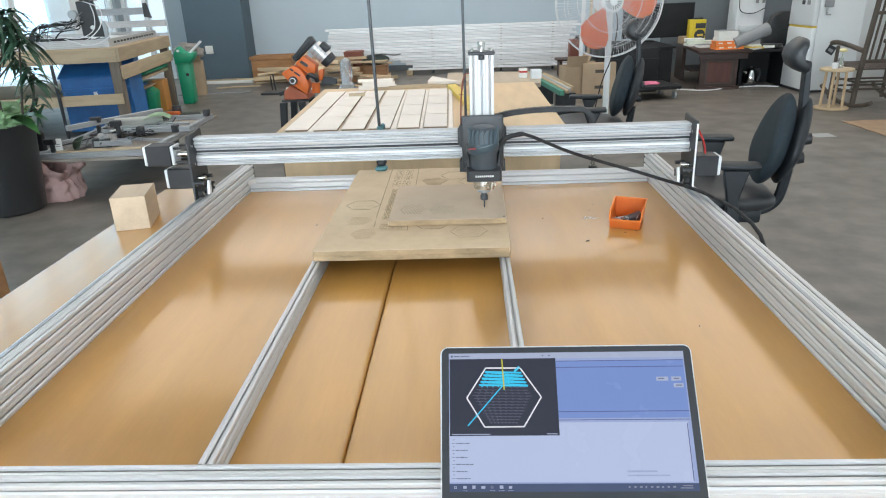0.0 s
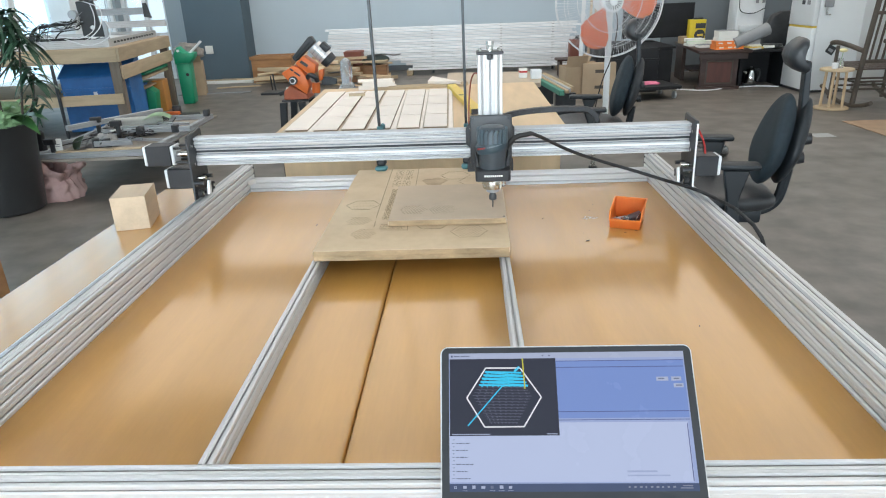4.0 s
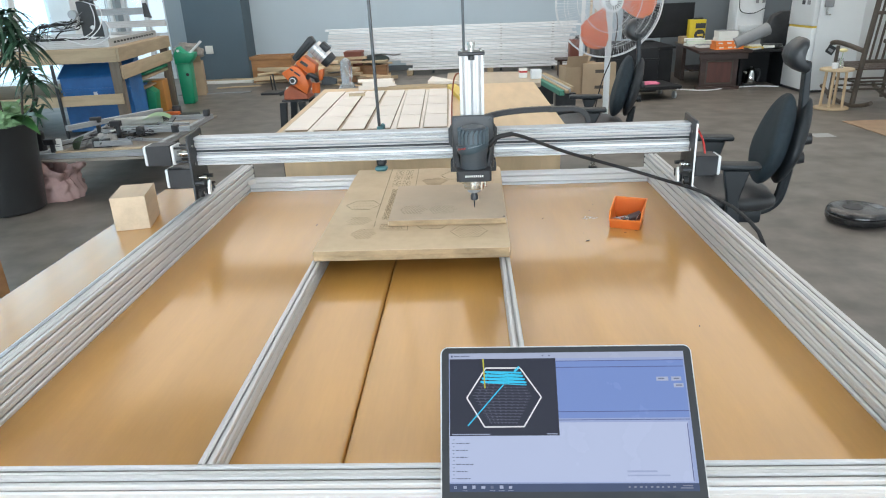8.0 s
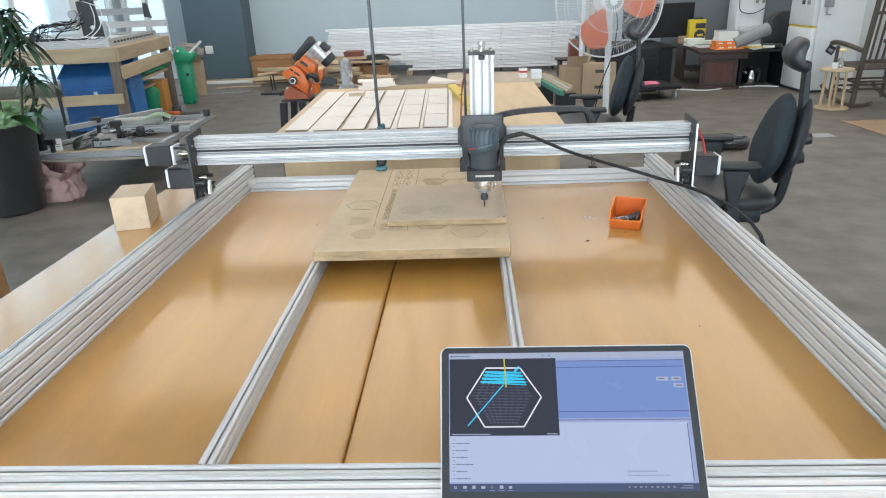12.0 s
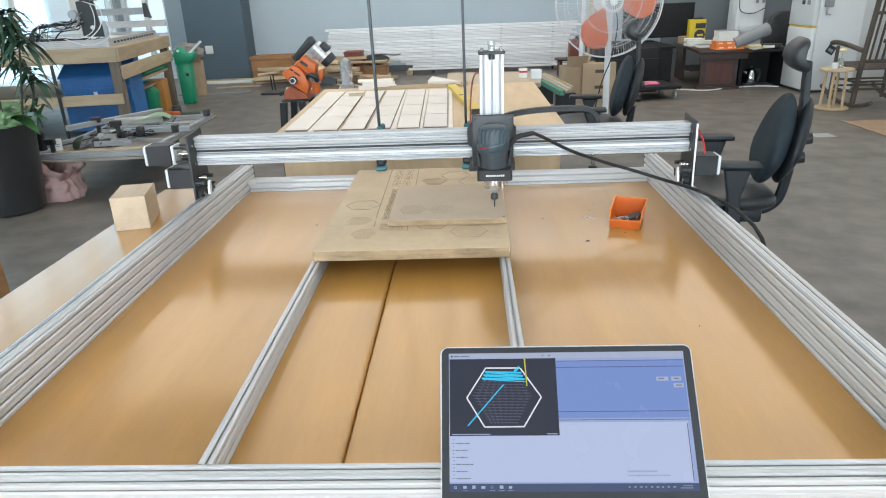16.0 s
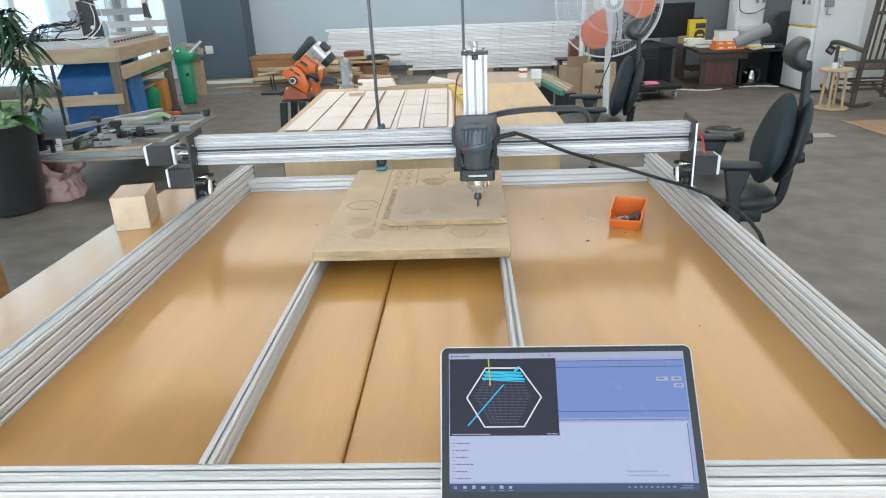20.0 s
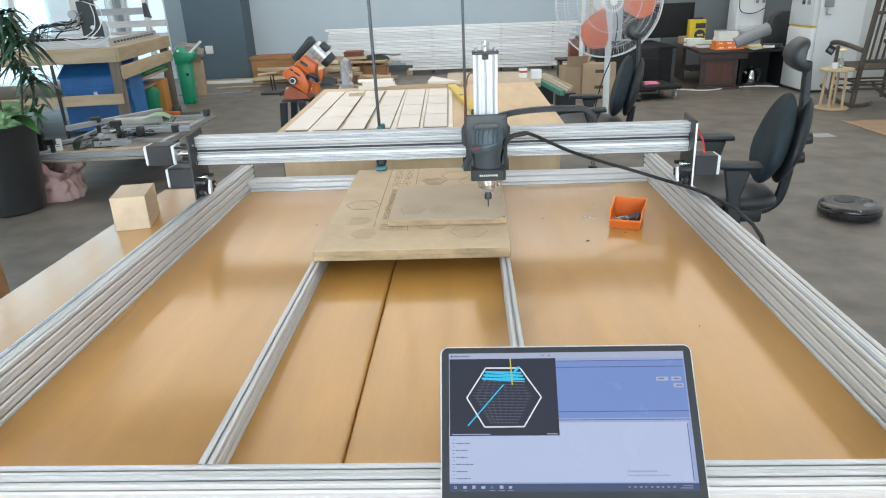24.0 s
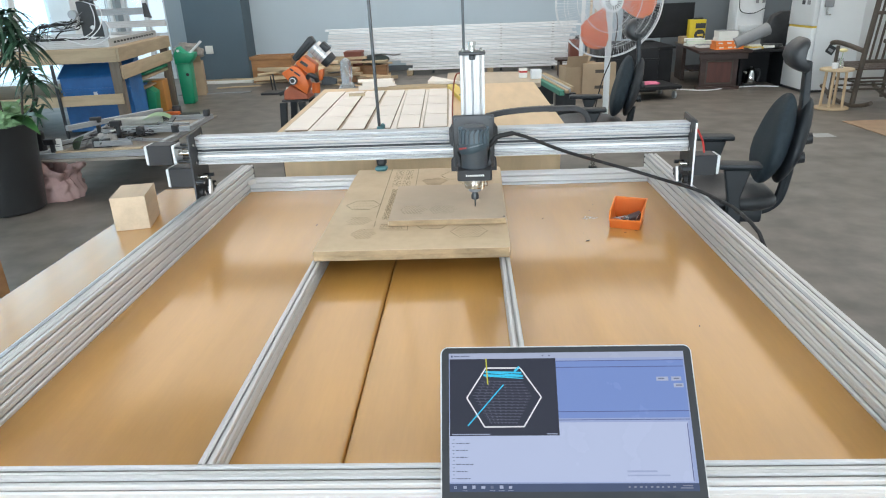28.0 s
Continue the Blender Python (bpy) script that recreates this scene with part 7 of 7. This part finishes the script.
part("base", cyl(B(), (0, 0, 0), (0, 0, 0.0215), 0.088, seg=20), BLACKPL, kettle)
part("handle", tube(B(), curve([(0.045, 0, 0.205), (0.105, 0, 0.20), (0.125, 0, 0.13), (0.095, 0, 0.05)]), 0.014, 8), BLACKPL, kettle)
part("lid_knob", cyl(B(), (0, 0, 0.225), (0, 0, 0.245), 0.015, seg=10), BLACKPL, kettle)
part("spout", tube(B(), [(-0.06, 0, 0.16), (-0.095, 0, 0.185)], [0.02, 0.012], 8), STEEL, kettle)
tagged(part("floor_cable", tube(B(), curve([(2.75, 9.05, 0.012), (3.1, 8.85, 0.012), (3.5, 9.02, 0.012), (3.9, 9.08, 0.012), (4.1, 8.98, 0.012)]), 0.008, 6), WHITEPL), "white cable lying on the floor by the desk", "cable")

purifier = thing("water_dispenser", "white water dispenser with taps against the grey wall", "water dispenser", pose(4.15, 10.3, 0))
part("body", bx(B(), -0.2, 0.2, 0, 0.35, 0.0, 1.4, 0.02), FRIDGE, purifier)
part("recess", bx(B(), -0.17, 0.17, -0.003, 0.02, 0.56, 1.12, 0.004), WHITEPL, purifier)
part("drip_shelf", bx(B(), -0.16, 0.16, -0.05, 0.0, 0.62, 0.72, 0.01), FRIDGE, purifier)
for lx in (0.05, 0.14):
    part("tap", tube(B(), [(lx, 0.0, 1.08), (lx, -0.06, 1.08), (lx, -0.065, 1.02)], 0.02, 8), GREYTUBE, purifier)
part("hose", tube(B(), curve([(-0.19, -0.01, 1.1), (-0.16, -0.03, 0.92), (0.02, -0.03, 0.88), (0.19, -0.02, 0.95)]), 0.006, 6), CHAIRPL, purifier)

fridge = thing("refrigerator", "tall white two-door refrigerator with handles", "refrigerator", pose(4.14, 8.43, 0))
part("body", bx(B(), 0.062, 0.59, 0, 0.62, 0.03, 1.75, 0.008), FRIDGE, fridge)
part("lower_door", bx(B(), 0.0, 0.06, 0.003, 0.617, 0.035, 0.765, 0.012), FRIDGE, fridge)
part("upper_door", bx(B(), 0.0, 0.06, 0.003, 0.617, 0.79, 1.745, 0.012), FRIDGE, fridge)
part("door_gap", bx(B(), 0.012, 0.06, 0.01, 0.61, 0.766, 0.789), YELLOW, fridge, "yellowed door seal strip")
part("plinth", bx(B(), 0.03, 0.58, 0.02, 0.6, 0.0, 0.0295), BLACKPL, fridge)
part("side_hook", bx(B(), 0.10, 0.20, -0.05, -0.001, 1.0, 1.12, 0.015), GREYTUBE, fridge)
part("hook_bar", tube(B(), [(0.13, -0.03, 1.02), (0.13, -0.05, 0.92), (0.17, -0.05, 0.92)], 0.01, 6), STEEL, fridge)
part("magnet", bx(B(), -0.05, 0.05, -0.008, -0.0005, -0.05, 0.05, 0.002, pose(0.265, 0, 0.51, 0, 28, 0)), CHAIRPL, fridge, "dark square magnet")
part("magnet_label", bx(B(), -0.03, 0.03, -0.0095, -0.0082, -0.022, 0.012, 0, pose(0.265, 0, 0.51, 0, 28, 0)), GREYTUBE, fridge)
part("sticker", bx(B(), -0.0015, -0.0003, 0.25, 0.33, 1.03, 1.08), CHAIRPL, fridge)
part("sticker", bx(B(), -0.0015, -0.0003, 0.12, 0.2, 1.03, 1.08), GREYTUBE, fridge)
part("sticker", bx(B(), -0.0015, -0.0003, 0.22, 0.32, 0.56, 0.6), CHAIRPL, fridge)

stool = thing("round_stool", "small round wooden plant stool", "stool", pose(3.93, 7.32, 0))
part("top", lathe(B(), [(0.15, 0), (0.165, 0.006), (0.165, 0.024), (0.155, 0.03)], 28, (0, 0, 0.40)), PINE, stool)
part("lower_ring", lathe(B(), [(0.155, 0), (0.172, 0.006), (0.172, 0.02), (0.16, 0.026)], 28), PINE, stool)
for k in range(4):
    a = radians(90 * k + 50)
    part("leg", tube(B(), [(0.105 * math.cos(a), 0.105 * math.sin(a), 0.026), (0.095 * math.cos(a), 0.095 * math.sin(a), 0.40)], 0.0145, 10), PINE_Z, stool)
vase = thing("flower_jar", "small glass jar with a pale yellow flower on the stool", "vase", pose(3.94, 7.30, 0.4305))
part("jar", lathe(B(), [(0.03, 0), (0.034, 0.004), (0.034, 0.07), (0.024, 0.09), (0.024, 0.10)], 16), CLEAR, vase)
part("stem", tube(B(), [(0, 0, 0.02), (0.01, 0, 0.17)], 0.003, 5), LEAF2, vase)
part("flower", ball(B(), (0.012, 0, 0.18), 0.04, (1, 1, 0.5), 12), mat("pale_yellow", (0.72, 0.65, 0.35), 0.7), vase)
vase2 = thing("small_cup", "small white cup standing on the stool", "cup", pose(3.87, 7.26, 0.4305))
part("cup", lathe(B(), [(0.022, 0), (0.028, 0.004), (0.032, 0.06), (0.028, 0.06), (0.024, 0.01)], 16), WHITEPL, vase2)

# rocking chair, facing away
rock = thing("rocking_chair", "dark wooden rocking chair with spindle back and woven seat", "chair", pose(4.12, 7.17, 0, 0, 0, -1))
for px in (0.0, 0.58):
    pts = [(px, 0.05 + 1.05 * (s - 0.28), 0.03 + 0.42 * (s - 0.45) ** 2) for s in [k / 12 for k in range(13)]]
    part("rocker", tube(B(), pts, 0.022, 8), GREYWOOD, rock)
    part("back_post", tube(B(), curve([(px, 0.10, 0.05), (px, 0.06, 0.42), (px, 0.0, 0.8), (px, -0.07, 1.25)]), 0.027, 8), GREYWOOD, rock)
    part("front_post", tube(B(), [(px, 0.60, 0.04), (px, 0.58, 0.62)], 0.02, 8), GREYWOOD, rock)
    part("armrest", tube(B(), curve([(px, 0.03, 0.60), (px - 0.01, 0.3, 0.635), (px - 0.015, 0.56, 0.655), (px - 0.015, 0.70, 0.64)]), 0.026, 8), GREYWOOD, rock)
    for zz in (0.17, 0.28):
        part("side_rung", tube(B(), [(px, 0.14, zz), (px, 0.59, zz)], 0.011, 6), GREYWOOD, rock)
for yy, zz in ((0.6, 0.25), (0.6, 0.18), (0.15, 0.2), (0.13, 0.28)):
    part("rung", tube(B(), [(0, yy, zz), (0.58, yy, zz)], 0.012, 6), GREYWOOD, rock)
for k in range(9):
    part("seat_slat", bx(B(), -0.02, 0.60, 0.10 + k * 0.058, 0.15 + k * 0.058, 0.405 + 0.003 * k, 0.42 + 0.003 * k, 0.005), GREYWOOD if k % 2 else DARKWOOD, rock)
for zz, yy in ((0.50, 0.05), (0.98, -0.028), (1.2, -0.062)):
    part("back_rail", tube(B(), [(0, yy, zz), (0.58, yy, zz)], 0.018, 8), GREYWOOD, rock)
for k in range(8):
    px = 0.065 + k * 0.064
    part("spindle", tube(B(), [(px, 0.05, 0.50), (px, -0.062, 1.2)], 0.012, 6), GREYWOOD, rock)
tagged(part("floor_mat", bx(B(), 0.0, 1.2, -0.9, 0.0, 0.001, 0.009, 0.003), MAT), "flat brown mat lying on the floor", "mat").matrix_basis = pose(3.68, 6.60, 0, 0, 0, 1)
slab("floor_mark", 3.11, 3.29, 5.94, 6.10, 0.0005, 0.0015, mat("pale_tape", (0.34, 0.35, 0.35), 0.6), "pale strip of tape on the floor", "floor mark")


# ---- router power cable in short rigid links, chain, and the robot cleaner ----
cable = thing("power_cable", "thick black power cable running from the router to the floor", "cable")
CAB_A = [(0.030, -0.165, 0.236), (0.062, -0.165, 0.260), (0.100, -0.158, 0.266)]
CAB_B = [(0.178, 1.70, 0.974), (0.265, 1.76, 0.925), (0.36, 1.815, 0.882), (0.46, 1.83, 0.848), (0.545, 1.80, 0.825), (0.598, 1.72, 0.822), (0.628, 1.62, 0.822), (0.650, 1.52, 0.816), (0.668, 1.42, 0.775), (0.678, 1.36, 0.62), (0.70, 1.32, 0.3), (0.72, 1.30, 0.01)]
NL = 44


def cable_line(cx, cy):
    a = [(cx + p[0], cy + p[1], T + p[2]) for p in CAB_A]
    near = [(p[0] + (cx - 0.037) * w, p[1] + (cy - GY0) * w, p[2]) for p, w in zip(CAB_B, (0.75, 0.4, 0.15, 0.05) + (0,) * 8)]
    pts = curve(a + near, 10)
    d = [0.0]
    for p, q in zip(pts, pts[1:]):
        d.append(d[-1] + (q - p).length)
    out = []
    for k in range(NL + 1):
        s = d[-1] * k / NL
        i = max(0, min(len(pts) - 2, next((j for j, e in enumerate(d) if e >= s), len(d) - 1) - 1))
        f = 0 if d[i + 1] == d[i] else (s - d[i]) / (d[i + 1] - d[i])
        out.append(pts[i].lerp(pts[i + 1], f))
    return out


rest = cable_line(0.037, GY0)
links = []
for p, q in zip(rest, rest[1:]):
    L = (q - p).length
    b = B()
    tube(b, [(0, 0, -L * 0.5 - 0.005), (0, 0, -L * 0.5), (0, 0, L * 0.5), (0, 0, L * 0.5 + 0.005)], [0.0028, 0.0046, 0.0046, 0.0028], 10)
    links.append(part("cable_link", b, RUBBER, cable))
part("cable_boot", tube(B(), curve([(0.03, SY + 0.03, RU + 0.175), (0.045, SY + 0.02, RU + 0.195), CAB_A[1][:2] + (T + 0.260,), CAB_A[2][:2] + (T + 0.266,)], 6), 0.0062, 10), RUBBER, carriage, "black cable boot")


def link_pose(p, q):
    return Matrix.Translation((p + q) / 2) @ (q - p).to_track_quat("Z", "Y").to_matrix().to_4x4()


# energy chain: upper run rides with the carriage, the bend follows at half its travel
def chain_link(parent, x0, x1, z0, z1, y, name="chain_link"):
    m = pose((x0 + x1) / 2, y, (z0 + z1) / 2, 0, -math.degrees(math.atan2(z1 - z0, x1 - x0)), 0)
    L = math.hypot(x1 - x0, z1 - z0)
    b = B()
    bx(b, -L * 0.5 - 0.002, L * 0.5 + 0.002, -0.010, 0.010, -0.0072, 0.0072, 0.0012)
    bx(b, -L * 0.12, L * 0.08, -0.0104, 0.0104, -0.0060, 0.0078)
    o = part(name, b, BLACKPLAST, parent)
    o.matrix_basis = m


run = curve([(0.035, 0, 0.270), (0.08, 0, 0.280), (0.14, 0, 0.286), (0.20, 0, 0.288), (0.225, 0, 0.288)], 3)
for p, q in zip(run, run[1:]):
    chain_link(carriage, p.x, q.x, T + p.z, T + q.z, 0.065)
part("chain_arm", bx(B(), -0.02, 0.045, -0.014, 0.075, T + 0.248, T + 0.268, 0.003), BLACKPL, carriage)
chain = thing("energy_chain", "black plastic energy chain folding behind the gantry beam", "cable chain", pose(0, GY0, 0))
bend = curve([(0.205, 0, 0.2868), (0.25, 0, 0.2868), (0.285, 0, 0.285), (0.308, 0, 0.272), (0.318, 0, 0.25), (0.314, 0, 0.222), (0.29, 0, 0.205), (0.20, 0, 0.20), (0.05, 0, 0.20)], 3)
for p, q in zip(bend, bend[1:]):
    chain_link(chain, p.x, q.x, T + p.z, T + q.z, 0.0658)

robot = thing("robot_cleaner", "round glossy black robot floor cleaner", "robot cleaner")
b = B()
lathe(b, [(0.150, 0.012), (0.166, 0.018), (0.170, 0.03), (0.170, 0.052), (0.166, 0.056)], 48)
part("bumper", b, ROBOT, robot, "glossy black bumper ring")
b = B()
lathe(b, [(0.164, 0.0565), (0.169, 0.060), (0.168, 0.070), (0.158, 0.082), (0.135, 0.088), (0.05, 0.090), (0.01, 0.090)], 48)
part("cover", b, ROBOT, robot)
b = B()
lathe(b, [(0.055, 0.0), (0.052, 0.003), (0.01, 0.0035)], 32, (-0.04, 0, 0.0898))
part("top_lid", b, BLACKPLAST, robot)
for k in range(9):
    part("vent_slot", bx(B(), 0.075, 0.125, -0.036 + k * 0.009, -0.032 + k * 0.009, 0.0885, 0.0912), GREYTUBE, robot)
for sx in (-1, 1):
    part("wheel", cyl(B(), (sx * 0.105, 0, 0.028), (sx * 0.125, 0, 0.028), 0.028, seg=18), RUBBER, robot)
part("castor", ball(B(), (0, 0.11, 0.012), 0.012), RUBBER, robot)


# ---- what moves ----
def carriage_x(t):
    """Across the beam: slow cutting passes to one side, quick returns."""
    rows = ((0.0, 882), (2.0, 890), (3.0, 895), (5.1, 901), (5.5, 894), (7.15, 860), (9.0, 868), (11.5, 880), (14.5, 894), (16.2, 902), (17.0, 885), (18.2, 862), (20.0, 870), (23.5, 887), (26.3, 901), (27.0, 888), (28.0, 865))
    for (a, u), (b, v) in zip(rows, rows[1:]):
        if t <= b:
            s = (t - a) / (b - a)
            return (u + (v - u) * s - 902) * 0.001394 + 0.0645
    return 0.013


def gantry_y(t):
    """A step away from the viewer at each turn."""
    rows = ((0.0, 0.0), (5.1, 0.0), (5.6, 0.0015), (7.0, 0.0015), (7.4, 0.003), (16.0, 0.003), (16.6, 0.0055), (18.0, 0.0055), (18.4, 0.007), (26.2, 0.007), (26.8, 0.009), (28.0, 0.010))
    for (a, u), (b, v) in zip(rows, rows[1:]):
        if t <= b:
            return u + (v - u) * (t - a) / (b - a)
    return 0.010


ROBOT_WAY = (
    (0, 1.630, 5.928, 0),
    (3.2, 1.630, 5.928, 0),
    (3.9, 1.904, 5.458, 0),
    (4.5, 2.039, 4.905, 0),
    (5.0, 2.071, 4.413, 0),
    (5.5, 2.070, 4.043, -40),
    (6.0, 2.077, 3.768, -40),
    (6.5, 2.057, 3.706, -40),
    (7.0, 2.075, 3.704, -40),
    (7.5, 2.158, 3.708, -40),
    (8.0, 2.253, 3.701, 0),
    (8.5, 2.252, 3.722, 20),
    (9.0, 2.265, 3.806, 20),
    (9.5, 2.265, 4.050, 20),
    (10, 2.289, 4.362, 20),
    (10.5, 2.244, 4.650, 20),
    (11, 2.236, 5.061, 20),
    (11.5, 2.226, 5.416, 20),
    (12.5, 2.258, 5.862, 20),
    (13.5, 2.277, 5.958, 20),
    (14.5, 2.276, 5.983, 20),
    (15, 2.056, 6.067, 20),
    (15.6, 1.755, 6.112, 20),
    (18.2, 1.769, 6.163, 20),
    (19, 2.266, 6.113, 20),
    (19.5, 2.353, 6.100, 20),
    (20, 2.327, 6.026, 20),
    (21, 2.332, 6.025, 20),
    (21.5, 2.310, 5.712, 10),
    (22.5, 2.295, 4.841, 10),
    (23.5, 2.265, 4.176, 10),
    (24, 2.261, 3.807, -50),
    (24.5, 2.241, 3.494, -50),
    (25, 2.243, 3.475, -50),
    (25.5, 2.245, 3.484, -50),
    (26, 2.125, 3.493, 30),
    (26.5, 1.792, 3.480, 30),
    (26.8, 1.56, 3.462, 30),
    (27, 1.44, 3.460, 30),
    (27.6, 1.20, 3.443, 30),
    (28, 1.155, 3.433, 30),
)


def motions():
    times = [0.5 * k for k in range(57)]
    times = sorted(set(times + [5.1, 7.15, 16.2, 18.2, 26.3]))
    walk(gantry, [(t, pose(0, GY0 + gantry_y(t), 0)) for t in times])
    walk(carriage, [(t, pose(carriage_x(t), GY0 + gantry_y(t), 0)) for t in times])
    walk(chain, [(t, pose((carriage_x(t) - 0.035) * 0.5 + 0.035, GY0 + gantry_y(t), 0)) for t in times])
    key = [0.0, 3.0, 5.1, 6.0, 7.15, 9.0, 12.0, 14.5, 16.2, 17.2, 18.2, 20.0, 23.0, 26.3, 27.2, 28.0]
    lines = [(t, cable_line(carriage_x(t), GY0 + gantry_y(t))) for t in key]
    for i, o in enumerate(links):
        walk(o, [(t, link_pose(l[i], l[i + 1])) for t, l in lines])
    # marker on the screen follows the tool
    mu = ((0.0, 0.231), (3.0, 0.3), (5.1, 0.328), (6.0, 0.247), (7.2, 0.155), (8.0, 0.15), (10.0, 0.186), (12.0, 0.24), (15.0, 0.314), (16.2, 0.328), (17.0, 0.257), (18.2, 0.153), (19.0, 0.157), (21.0, 0.195), (24.0, 0.266), (25.0, 0.292), (26.0, 0.323), (26.4, 0.328), (27.0, 0.278), (28.0, 0.162))
    walk(cursor, [(t, pose((u - 0.5) * SW, 0.0067 * t / 28.0, 0)) for t, u in mu])
    # finished rows drop behind the dark viewer
    for o, t in zip(path_rows[::-1], (5.2, 16.2, 26.4)):
        walk(o, [(0.0, pose(0, 0, 0)), (t - 1.5, pose(0, 0, 0)), (t, pose(0, 0, -0.0006)), (28.0, pose(0, 0, -0.0006))])
    # the chair is nudged by the robot
    walk(chair_near, [(0.0, pose(1.118, 2.79, 0, 0, 0, -10)), (12.8, pose(1.118, 2.79, 0, 0, 0, -10)), (14.0, pose(1.124, 2.797, 0, 0, 0, -10)), (28.0, pose(1.124, 2.797, 0, 0, 0, -10))])
    way = ROBOT_WAY
    walk(robot, [(t, pose(x, y, 0, 0, 0, a)) for t, x, y, a in way])


motions()
